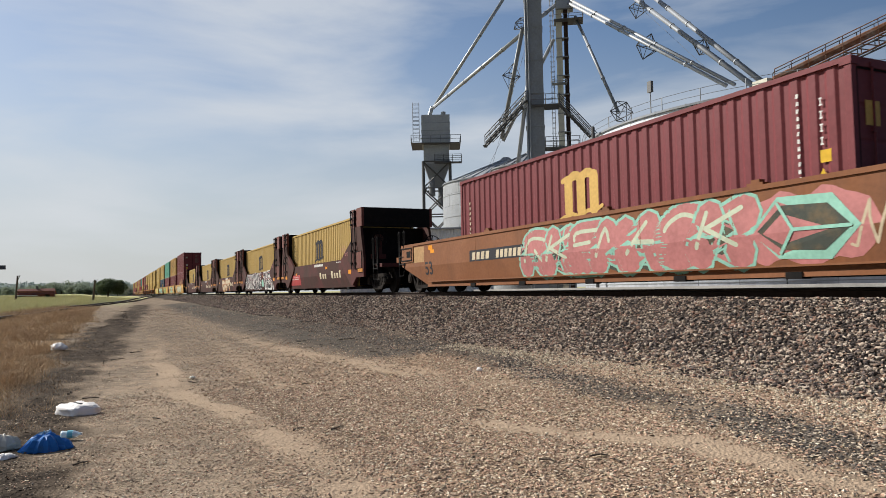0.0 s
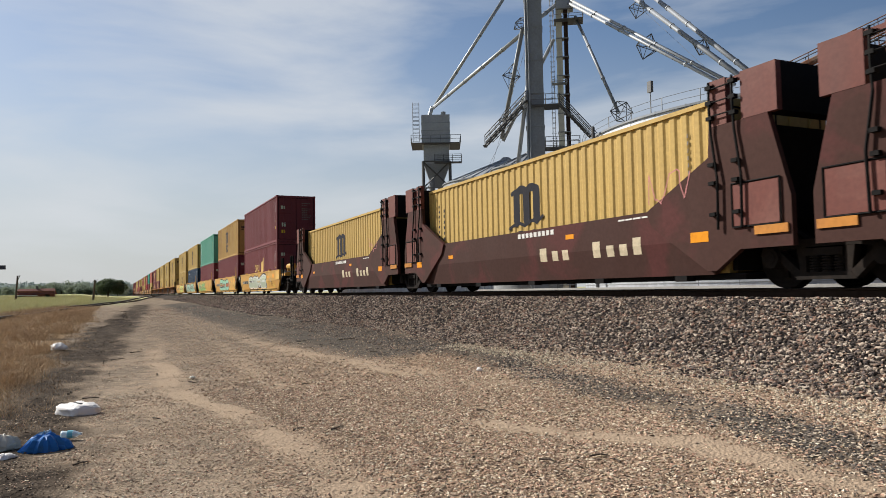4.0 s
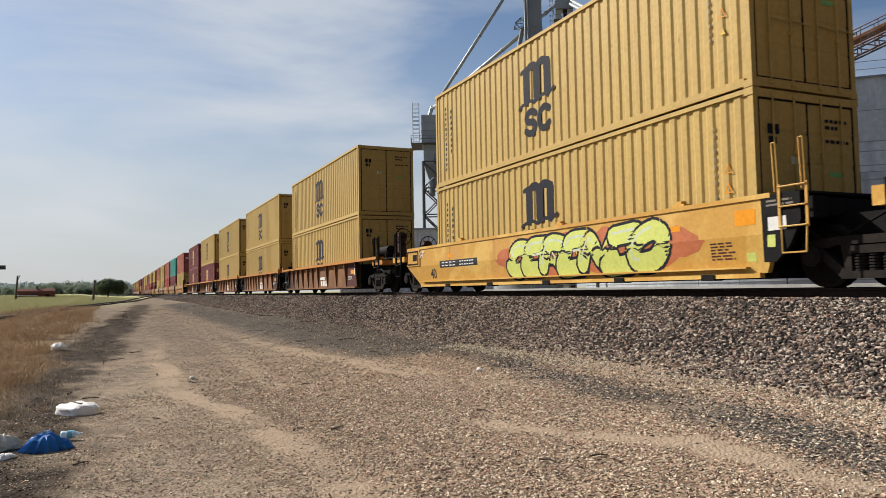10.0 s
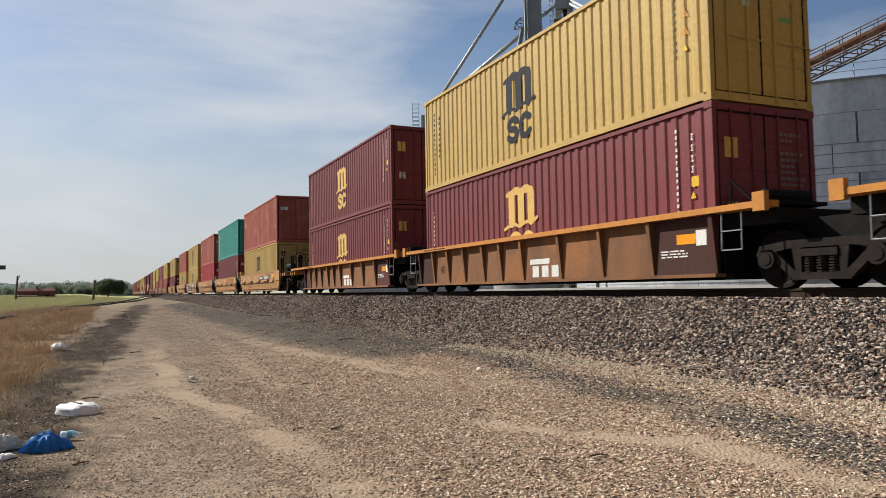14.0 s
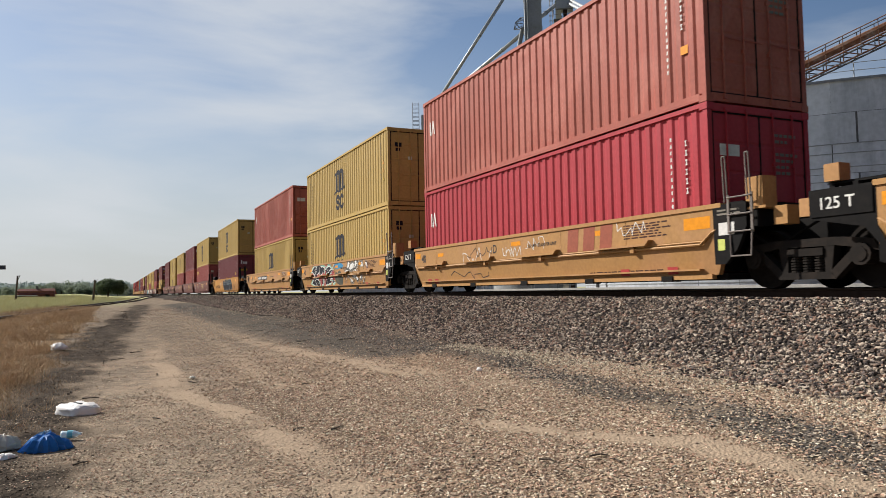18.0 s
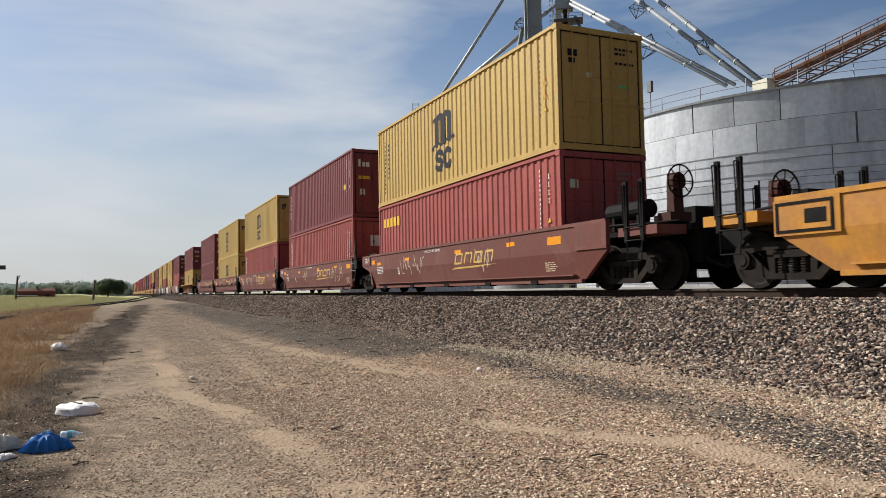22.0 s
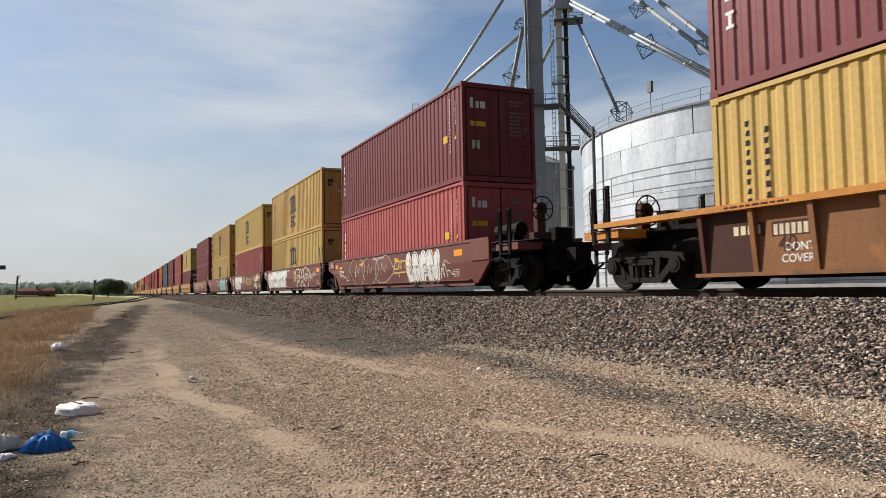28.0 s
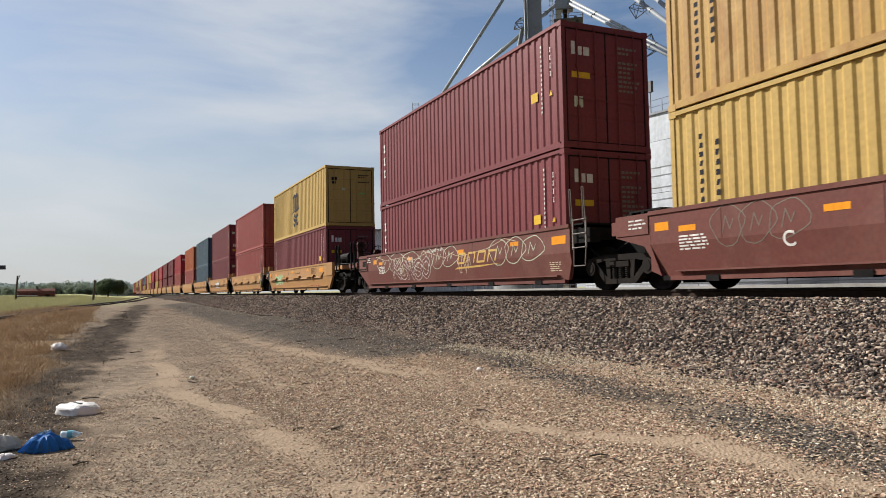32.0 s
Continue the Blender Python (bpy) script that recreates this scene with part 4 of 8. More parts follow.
def build_elevator():
    grain_bin((-45.0, 57.5), 20.6, -0.7, 13.05, 2.4, "bin_steel", "galvanised", "huge silver steel grain bin with hoops and roof railing", [9.6, 11.6], [0.9, 1.8, 2.7, 3.6, 4.5, 5.4, 6.3, 7.2, 8.1, 9.0, 9.62])
    grain_bin((-88.5, 50.3), 9.0, -0.7, 14.6, 3.4, "galvanised", "galvanised", "silver corrugated grain bin with a ribbed cone roof", [3, 6, 9, 12], [1.5, 4.5, 7.5, 10.5, 13.5], False, 36)
    grain_bin((-78.2, 48.2), 5.2, -0.7, 15.0, 2.0, "bin_weathered", "galvanised_dull", "dull grey steel grain bin behind the tower", [3, 6, 9, 12], [1.5, 4.5, 7.5, 10.5, 13.5], False, 24)
    # tall grey trunk with conduits
    t = new("elevator_tower")
    t.matrix_basis = pose(-66.14, 41.35, -0.7, 0, 0, 58.3)
    tagged(t, "tall grey steel elevator trunk with bolted joints", "elevator tower")
    part("trunk", column(1.9, 1.9, 0, 46, 3.6), "galvanised_dull", t)
    bm = bmesh.new()
    for x in (-0.85, -0.55):
        tube(bm, (x, -1.08, 0), (x, -1.08, 44), 0.07, 6)
    part("conduit", bm, "galvanised", t, "bright conduit pipes")
    catwalk(t, -0.4, 2.6, -2.0, 0.4, 20.1)
    bm = bmesh.new()
    for y in (-1.9, -1.0):
        for off in (0.0, 0.55, 1.05):
            tube(bm, (2.6, y, 20.1 + off), (7.4, y + 0.4, 14.6 + off), 0.05 if off else 0.10, 4)
    for i in range(16):
        k = i / 15
        box(bm, 2.6 + 4.8 * k - 0.14, 2.6 + 4.8 * k + 0.14, -1.9 + 0.4 * k, -1.0 + 0.4 * k, 20.0 - 5.5 * k, 20.05 - 5.5 * k)
    part("stairs", bm, "dark_frame", t, "open steel stairs down to the bin roof")
    bm = bmesh.new()
    tube(bm, (-4.6, -1.2, 16.4), (-0.9, -1.2, 20.1), 0.05, 4)
    for y in (-2.0, -0.8):
        for off in (0.0, 0.55, 1.05):
            tube(bm, (-5.4, y, 16.0 + off), (-0.9, y, 20.6 + off), 0.05 if off else 0.11, 4)
    for i in range(9):
        k = i / 8
        tube(bm, (-5.4 + 4.5 * k, -2.0, 16.0 + 4.6 * k), (-5.4 + 4.5 * k, -2.0, 17.05 + 4.6 * k), 0.03, 4)
        box(bm, -5.4 + 4.5 * k - 0.2, -5.4 + 4.5 * k + 0.2, -2.0, -0.8, 15.95 + 4.6 * k, 16.0 + 4.6 * k)
    part("stairs", bm, "dark_frame", t, "open steel stairs to the lower bin roof")
    catwalk(t, 1.0, 4.6, -1.6, 0.6, 15.6)
    # pale twin-leg tower with ladder cage
    t = new("elevator_tower")
    t.matrix_basis = pose(-69.4, 47.35, -0.7, 0, 0, 55.7)
    tagged(t, "cream-painted bucket elevator legs with a caged ladder", "elevator tower")
    part("leg", boxes((-0.70, -0.02, -0.5, 0.5, 0, 44)), "cream_tower", t)
    part("leg", boxes((0.18, 0.66, -0.4, 0.4, 0, 44)), "rail_rust", t, "rust-stained elevator leg")
    me = mesh_of(boxes((-0.76, 0.72, -0.56, 0.5, -0.05, 0.05)), "leg_flange", "galvanised_dull")
    for z in np.arange(1, 44, 2.2):
        part("leg_flange", me, None, t, at=pose(0, 0, float(z)))
    bm = bmesh.new()
    for x in (-1.35, -1.05):
        tube(bm, (x, -0.3, 0), (x, -0.3, 44), 0.035, 4)
    for z in np.arange(0.5, 44, 0.6):
        tube(bm, (-1.35, -0.3, z), (-1.05, -0.3, z), 0.02, 4)
        if z > 3:
            path(bm, [(-1.42, -0.3, z), (-1.42, -0.7, z), (-0.98, -0.7, z), (-0.98, -0.3, z)], 0.018, 4)
    part("ladder_cage", bm, "dark_frame", t, "caged access ladder")
    catwalk(t, -0.9, 2.4, -1.4, 0.8, 31.6)
    catwalk(t, -1.3, 0.4, -1.3, -0.4, 24.2, "galvanised_dull", 0.4)
    part("distributor", boxes((-0.6, 1.3, -0.9, 0.7, 33.0, 34.4)), "galvanised", t, "spout distributor head")
    # small tower with dryer box on a lattice
    t = new("dryer_tower")
    t.matrix_basis = pose(-95.9, 42.72, -0.7, 0, 0, 66)
    tagged(t, "grey steel box tower on a braced frame with railed decks", "tower")
    part("frame", lattice(-1.85, 2.05, -1.75, 1.75, 0, 19.2, 5, 0.20, 0.10), "dark_frame", t, "braced steel frame")
    part("upper_box", boxes((-2.0, 2.1, -1.8, 1.8, 21.6, 26.0)), "galvanised", t)
    bm = bmesh.new()
    for z in (22.6, 23.7, 24.8):
        box(bm, -2.04, 2.14, -1.84, 1.84, z - 0.03, z + 0.03)
    part("box_seams", bm, "galvanised_dull", t, "seams round the upper box")
    part("lower_box", boxes((-1.75, 1.95, -1.65, 1.65, 18.9, 21.6)), "galvanised", t)
    bm = bmesh.new()
    lo = [bm.verts.new(p) for p in ((-0.6, -0.6, 15.6), (0.8, -0.6, 15.6), (0.8, 0.6, 15.6), (-0.6, 0.6, 15.6))]
    hi = [bm.verts.new(p) for p in ((-1.75, -1.65, 18.9), (1.95, -1.65, 18.9), (1.95, 1.65, 18.9), (-1.75, 1.65, 18.9))]
    for i in range(4):
        bm.faces.new((lo[i], lo[(i + 1) % 4], hi[(i + 1) % 4], hi[i]))
    bm.faces.new(lo[::-1])
    part("hopper", bm, "galvanised_dull", t)
    catwalk(t, -3.5, 3.6, -3.0, 2.4, 21.7)
    catwalk(t, -0.2, 3.7, -3.1, -1.8, 18.9)
    catwalk(t, 1.2, 3.9, -3.0, -1.6, 13.2)
    bm = bmesh.new()
    for z in np.arange(22.0, 27.8, 0.6):
        path(bm, [(-2.3, -2.0, z), (-3.2, -2.0, z), (-3.2, -2.6, z), (-2.3, -2.6, z), (-2.3, -2.0, z)], 0.03, 4)
    for x in (-2.3, -3.2):
        tube(bm, (x, -2.6, 22), (x, -2.6, 27.6), 0.04, 4)
    part("ladder_cage", bm, "dark_frame", t, "caged ladder at the tower's side")
    bm = bmesh.new()
    tube(bm, (1.2, -0.4, 26.0), (1.2, -0.4, 26.7), 0.35, 10)
    tube(bm, (-0.9, 0, 26.0), (-0.4, 0, 27.6), 0.3, 10)
    part("inlet", bm, "galvanised", t, "spout inlet on the roof")
    for x, y, z in ((-0.6, -0.6, 16.5), (0.7, 0.2, 15.2)):
        bm = bmesh.new()
        tube(bm, (x, y, z - 2.2), (x, y, z + 2.0), 0.45, 10)
        part("duct", bm, "galvanised_dull", t, "round duct inside the frame")
    # slanting spouts, each with its lattice brace
    for k, (p, q, r) in enumerate(SPOUTS):
        s = new("spout")
        s.matrix_basis = Matrix.Translation(p)
        tagged(s, "long slanting galvanised grain spout", "spout", group="grain spouts")
        d = Vector(q) - Vector(p)
        bm = bmesh.new()
        tube(bm, (0, 0, 0), d, r, 10)
        # duller steel on four spouts stands in for their shaded side
        part("pipe", bm, "galvanised" if k not in (4, 5, 6, 7) else "galvanised_dull", s, smooth=True)
        n = max(2, int(d.length / 5))
        for i in range(1, n):
            c = d * (i / n)
            bm = bmesh.new()
            tube(bm, c - d.normalized() * 0.08, c + d.normalized() * 0.08, r + 0.05, 10)
            part("pipe_flange", bm, "galvanised_dull", s)
        for c, w, j in BRACES:
            if j != k:
                continue
            c = Vector(c) - Vector(p)
            u = d.normalized()
            side = u.cross(Vector((0, 0, 1))).normalized()
            up = side.cross(u)
            bm = bmesh.new()
            ring = [c + side * w, c + up * w, c - side * w, c - up * w]
            for a, b in zip(ring, ring[1:] + ring[:1]):
                tube(bm, a, b, 0.05, 4)
                tube(bm, a, c + u * 1.6, 0.04, 4)
                tube(bm, a, c - u * 1.6, 0.04, 4)
                tube(bm, a, c, 0.04, 4)
            part("truss_spreader", bm, "dark_frame", s, "wire truss spreader round the spout")
    # thin stay wires
    for p, q in (((-68.5, 48.0, 33.5), (-84, 40.5, 8.0)), ((-66.5, 42, 30.5), (-74, 36, 2.0)), ((-64, 54, 32), (-44, 46, 16.5))):
        bm = bmesh.new()
        tube(bm, p, q, 0.018, 4)
        tagged(part("stay_wire", bm, "dark_frame"), "thin steel stay wire from the tower", "wire")
    # rusty conveyor gallery up from the bin roof
    g = new("conveyor_gallery")
    a, b = Vector((-38.9, 45.7, 15.0)), Vector((-31.0, 54.3, 19.9))
    g.matrix_basis = Matrix.Translation(a)
    tagged(g, "rusty inclined conveyor gallery with truss and railing", "conveyor")
    d = b - a
    u = d.normalized()
    side = u.cross(Vector((0, 0, 1))).normalized() * 0.55
    up = Vector((0, 0, 1))
    bm = bmesh.new()
    tube(bm, up * 0.55, d + up * 0.55, 0.30, 8)
    part("conveyor_casing", bm, "rusty_gallery", g, "rust-flaked conveyor tube")
    for s in (-1, 1):
        bm = bmesh.new()
        n = 10
        tube(bm, side * s, d + side * s, 0.07, 4)
        tube(bm, side * s + up * 1.25, d + side * s + up * 1.25, 0.04, 4)
        tube(bm, side * s - up * 0.75, d + side * s - up * 0.75, 0.07, 4)
        for i in range(n):
            p, q = d * (i / n), d * ((i + 1) / n)
            tube(bm, p + side * s, p + side * s + up * 1.25, 0.035, 4)
            tube(bm, p + side * s, q + side * s - up * 0.75, 0.045, 4)
            tube(bm, p + side * s - up * 0.75, p + side * s, 0.045, 4)
        part("side_truss", bm, "rusty_gallery" if s > 0 else "dark_frame", g, "steel side truss and handrail")
    part("drive_box", boxes((-1.6, -0.2, -0.5, 0.5, -0.35, 0.75)), "cream_tower", g, "pale drive housing")
    # white ribbed shed and a concrete apron beyond the track
    s = new("metal_shed")
    s.matrix_basis = pose(-62.2, 31.0, -0.75, 0, 0, 63)
    tagged(s, "long low white ribbed metal shed", "shed")
    bm = corrugated_sheet(-12.5, 2.2, 0.3, 6.6, 0.0)
    part("wall", bm, "white_shed", s)
    part("gable_wall", boxes((2.2, 2.26, 0.02, 7.0, 0.0, 6.6)), "white_shed", s)
    part("base", boxes((-12.5, 2.2, -0.1, 7.0, 0.0, 0.3)), "dark_gap", s, "dark base course")
    part("roof", boxes((-12.7, 2.4, -0.3, 7.2, 6.62, 6.75)), "galvanised", s)
    bm = boxes((-30, 30, -1.5, 1.5, 0, 0.42))
    ob = part("concrete_apron", bm, "concrete", None, at=pose(-22, 33.5, -0.42, 0, 0, 12))
    tagged(ob, "pale concrete kerb along the bin yard", "kerb", kind="structure")
    # flood lamp on the bin's edge
    f = new("flood_lamp")
    f.matrix_basis = pose(-43.2, 37.4, 13.4)
    tagged(f, "small dark flood lamp on a thin pole", "lamp")
    bm = bmesh.new()
    tube(bm, (0, 0, -0.4), (0, 0, 1.9), 0.045, 6)
    part("pole", bm, "galvanised_dull", f)
    part("head", boxes((-0.22, 0.22, -0.12, 0.12, 1.5, 2.35)), "dark_frame", f, "dark lamp head")
    # downpipe on the big bin
    bm = bmesh.new()
    tube(bm, (-49.9, 36.9, -0.7), (-49.9, 36.9, 13.6), 0.14, 8)
    tagged(part("downpipe", bm, "dark_frame"), "dark vertical pipe up the bin wall", "pipe")


def corrugated_sheet(x0, x1, z0, z1, y):
    bm = bmesh.new()
    k = int((x1 - x0) / 0.35)
    pts = []
    for i in range(k):
        a = x0 + (x1 - x0) * i / k
        p = (x1 - x0) / k
        pts += [(a, 0), (a + p * 0.55, 0), (a + p * 0.65, 0.05), (a + p * 0.9, 0.05)]
    pts.append((x1, 0))
    lo = [bm.verts.new((x, y + d, z0)) for x, d in pts]
    hi = [bm.verts.new((x, y + d, z1)) for x, d in pts]
    for i in range(len(pts) - 1):
        bm.faces.new((lo[i], lo[i + 1], hi[i + 1], hi[i]))
    return bm


build_elevator()

# ---- the field side: trees, house, posts, litter ----


def leafy(name, c, w, h, count, leaf_size, seed, label, trunk=0.25, leaf="leaf"):
    """A tree: tapered trunk, limbs, and a crown of many leaf clumps with gaps."""
    rng = np.random.default_rng(seed)
    t = new(name)
    t.matrix_basis = pose(c[0], c[1], c[2])
    tagged(t, label, "tree")
    bm = bmesh.new()
    tube(bm, (0, 0, -0.6), (0.05 * w, 0, h * 0.45), trunk, 8, trunk * 0.6)
    part("trunk", bm, "bark", t)
    for i in range(6):
        a = i * 1.05 + rng.random()
        bm = bmesh.new()
        tube(bm, (0.03 * w, 0, h * (0.28 + 0.03 * i)), (0.36 * w * math.cos(a), 0.36 * w * math.sin(a), h * (0.55 + 0.05 * i)), trunk * 0.45, 6, trunk * 0.12)
        part("limb", bm, "bark", t)
    hubs = []
    for i in range(26):
        a, r, z = rng.random() * 6.283, 0.48 * w * math.sqrt(rng.random()), h * (0.22 + 0.72 * rng.random())
        r *= math.sqrt(max(0.05, 1 - ((z / h - 0.5) / 0.55) ** 2))
        hubs.append((r * math.cos(a), r * math.sin(a), z, (0.09 + 0.10 * rng.random()) * w))
    hubs = np.array(hubs)
    k = rng.integers(0, len(hubs), count)
    d = rng.normal(size=(count, 3))
    d /= np.linalg.norm(d, axis=1)[:, None]
    p = hubs[k, :3] + d * (hubs[k, 3] * (0.6 + 0.5 * rng.random(count)))[:, None] * np.array([1, 1, 0.75])
    u, v = rng.normal(size=(count, 3)), rng.normal(size=(count, 3))
    u /= np.linalg.norm(u, axis=1)[:, None]
    v = np.cross(u, v)
    v /= np.linalg.norm(v, axis=1)[:, None]
    s = leaf_size * (0.6 + 0.8 * rng.random(count))[:, None]
    co = np.stack([p - u * s, p + v * s * 0.6, p + u * s, p - v * s * 0.6], 1).reshape(-1, 3)
    me = raw_mesh("crown", co, np.arange(count * 4).reshape(-1, 4))
    me.materials.append(M[leaf])
    part("crown", me, None, t, "dense dark green leaf clumps")
    return t


def build_field_side():
    rnd = random.Random(3)
    leafy("tree", (-255, -2.0, 0.2), 9.6, 4.3, 9000, 0.26, 4, "broad dark green tree at the field's end", 0.25, "leaf_dark")
    for i, (x, y, w, h) in enumerate(((-262, -9, 7, 2.4), (-300, -13, 9, 3.6), (-310, -18.5, 10, 4.6), (-315, -23, 9, 4.2), (-330, -15, 12, 5.0), (-335, -29, 11, 4.0), (-350, -38, 12, 3.6), (-310, -42, 9, 3.4), (-300, -47, 8, 3.2), (-345, 1, 10, 3.2), (-290, -6, 8, 2.4), (-270, -38, 8, 3.0), (-262, -43, 7, 3.4))):
        leafy("tree", (x, y, 0.2), w, h, 4200, 0.24, 20 + i, "distant green tree beyond the field, leaves greyed to suggest haze")
    # small red-roofed house
    h = new("house")
    h.matrix_basis = pose(-149.5, -13.2, 0.1, 0, 0, 90)
    tagged(h, "low house with a long dull red roof", "house")
    part("wall", boxes((-2.6, 3.2, -1.6, 1.6, -0.8, 1.0)), "brick_red", h)
    bm = bmesh.new()
    for s in (-1, 1):
        v = [bm.verts.new(p) for p in ((-2.8, s * 2.0, 0.45), (3.4, s * 2.0, 0.45), (3.2, 0, 1.40), (-2.6, 0, 1.40))]
        bm.faces.new(v)
        w = [bm.verts.new((p.co.x, p.co.y, p.co.z - 0.12)) for p in v]
        bm.faces.new(w[::-1])
        for i in range(4):
            bm.faces.new((v[i], w[i], w[(i + 1) % 4], v[(i + 1) % 4]))
    part("roof", bm, "roof_red", h)
    part("chimney", boxes((0.2, 0.55, -0.2, 0.2, 1.3, 1.85)), "dark_frame", h, "dark flue on the ridge")
    for x in (-2.2, 0.0, 2.1):
        part("window", boxes((x - 0.4, x + 0.4, -1.63, -1.59, -0.1, 0.6)), "dark_gap", h, "dark window")
    part("porch", boxes((-2.8, 0.6, -2.6, -1.7, 0.12, 0.24)), "white_shed", h, "pale porch awning")
    # posts beside the spur
    for x, y, top, r, lab in ((-118.0, -2.94, 2.38, 0.16, "dark weathered wooden post in the grass"), (-119.3, -12.95, 3.1, 0.14, "thin dark leaning utility pole")):
        p = new("utility_pole" if top > 2 else "wooden_post")
        z = float(ground_z(x, y))
        p.matrix_basis = pose(x, y, z)
        tagged(p, lab, "pole")
        bm = bmesh.new()
        tube(bm, (0, 0, -0.3), (0, 0.25 if top > 2 else 0.03, top - z), r, 8, r * 0.8)
        part("shaft", bm, "pole_wood", p)
        if top > 2:
            bm = bmesh.new()
            tube(bm, (0, 0.2, (top - z) * 0.75), (0, 0.55, (top - z) * 1.02), 0.05, 6)
            part("spar", bm, "pole_wood", p)
    # roadside lamp whose head reaches into view
    s = new("street_lamp")
    s.matrix_basis = pose(-29.6, -5.6, float(ground_z(-29.6, -5.6)))
    tagged(s, "dark roadside lamp on a short pole", "lamp")
    bm = bmesh.new()
    tube(bm, (0, 0, -0.2), (0, 0, 2.3), 0.07, 8)
    part("pole", bm, "dark_frame", s)
    bm = bmesh.new()
    tube(bm, (0, 0, 2.3), (0, 1.6, 2.46), 0.035, 6)
    part("arm", bm, "dark_frame", s)
    bm = bmesh.new()
    prism(bm, [(-0.12, 2.36), (0.12, 2.36), (0.09, 2.5), (-0.09, 2.5)], 1.55, 2.07)
    part("head", bm, "dark_frame", s, "dark tapered lamp head")


build_field_side()


def far_woods():
    """A low ragged line of woods along the horizon, in many leaf clumps."""
    rng = np.random.default_rng(77)
    hubs = np.stack([-430 - 90 * rng.random(260), -95 + 118 * rng.random(260), 1.2 + 4.2 * rng.random(260) ** 1.2, 2.2 + 2.4 * rng.random(260)], -1)
    hubs[:, 2] *= 0.55 + 0.75 * fbm(hubs[:, 0] * 0.1, hubs[:, 1], 17.0)
    count = 26000
    k = rng.integers(0, len(hubs), count)
    d = rng.normal(size=(count, 3))
    d /= np.linalg.norm(d, axis=1)[:, None]
    p = hubs[k, :3] + d * (hubs[k, 3] * (0.7 + 0.4 * rng.random(count)))[:, None] * np.array([1, 1.2, 0.8])
    p[:, 2] = np.maximum(p[:, 2], 0.2 * rng.random(count))
    u, v = rng.normal(size=(count, 3)), rng.normal(size=(count, 3))
    u /= np.linalg.norm(u, axis=1)[:, None]
    v = np.cross(u, v)
    v /= np.linalg.norm(v, axis=1)[:, None]
    s = 0.75 * (0.6 + 0.8 * rng.random(count))[:, None]
    co = np.stack([p - u * s, p + v * s * 0.6, p + u * s, p - v * s * 0.6], 1).reshape(-1, 3)
    me = raw_mesh("far_woods", co, np.arange(count * 4).reshape(-1, 4))
    # leaf colour carries the painted haze of the horizon
    me.materials.append(M["haze_tinted_leaf"])
    tagged(new("far_woods", me), "low line of green woods on the horizon, haze painted into the leaf colour", "woods", kind="stuff")


far_woods()


def pillow(w, d, h, seed, n=40):
    """A filled sack: flat-topped, square-shouldered, creased towards its ends."""
    bm = bmesh.new()
    bmesh.ops.create_uvsphere(bm, u_segments=n, v_segments=n // 2, radius=1.0)
    sq = lambda c, e: math.copysign(abs(c) ** e, c)
    for v in bm.verts:
        p = v.co.copy()
        rho = math.hypot(p.x, p.y)
        a = math.atan2(p.y, p.x)
        q = p * 2.6 + Vector((seed * 5.1, seed, 0))
        k = 1 + 0.12 * noise.noise(q) + 0.07 * noise.noise(q * 2.7) + 0.05 * noise.noise(q * 6.0)
        x, y = sq(math.cos(a), 0.5) * rho ** 0.55, sq(math.sin(a), 0.5) * rho ** 0.55
        z = sq(p.z, 0.55) * (1 - 0.35 * max(0.0, abs(x) - 0.55)) * (1 + 0.30 * noise.noise(q * 1.6)) - 0.22 * abs(noise.noise(q * 3.2)) + 0.10 * noise.noise(q * 7.0)
        v.co = Vector((x * k * w / 2, y * k * d / 2, max(-0.3 * h, z * h * 0.7)))
    return bm


def crumpled(w, d, h, seed, folds=3.0, n=34, flat=0.25):
    """A slumped bag: a wrinkled closed skin that lies on the ground."""
    bm = bmesh.new()
    bmesh.ops.create_uvsphere(bm, u_segments=n, v_segments=n // 2, radius=1.0)
    for v in bm.verts:
        p = v.co.copy()
        q = p * folds + Vector((seed * 7.1, seed * 3.3, 0))
        k = 1 + 0.28 * noise.noise(q) + 0.16 * noise.noise(q * 2.3) + 0.10 * abs(noise.noise(q * 5.1))
        v.co = Vector((p.x * k * w / 2, p.y * k * d / 2, max(-flat * h, p.z * k * h * (0.8 + 0.35 * noise.noise(q * 0.7)))))
    return bm


def peaked(w, d, h, seed, n=18):
    """A bag dropped in a heap: a closed skin of sharp, flat-sided creases round a high point."""
    rnd = random.Random(seed)
    bm = bmesh.new()
    rings = []
    px, py = rnd.uniform(-0.12, 0.12) * w, rnd.uniform(-0.12, 0.12) * d
    for k, (r, z) in enumerate(((1.0, -0.06), (1.03, 0.12), (0.95, 0.42), (0.72, 0.74), (0.38, 0.95))):
        ring = []
        for i in range(n):
            a = 2 * math.pi * i / n
            q = Vector((math.cos(a) * 1.7 + seed * 3.1, math.sin(a) * 1.7, z * 1.3))
            f = r * (1 + 0.22 * noise.noise(q) + (0.10 if i % 2 else -0.08) * min(1, k) + rnd.uniform(-0.06, 0.06))
            ring.append(bm.verts.new((px * z + f * math.cos(a) * w / 2, py * z + f * math.sin(a) * d / 2, h * (z * (1 + 0.30 * noise.noise(q * 1.4)) + (rnd.uniform(-0.05, 0.05) if k > 1 else 0)))))
        rings.append(ring)
    for a, b in zip(rings, rings[1:]):
        for i in range(n):
            j = (i + 1) % n
            bm.faces.new((a[i], a[j], b[j]))
            bm.faces.new((a[i], b[j], b[i]))
    top = bm.verts.new((px, py, h * 0.95))
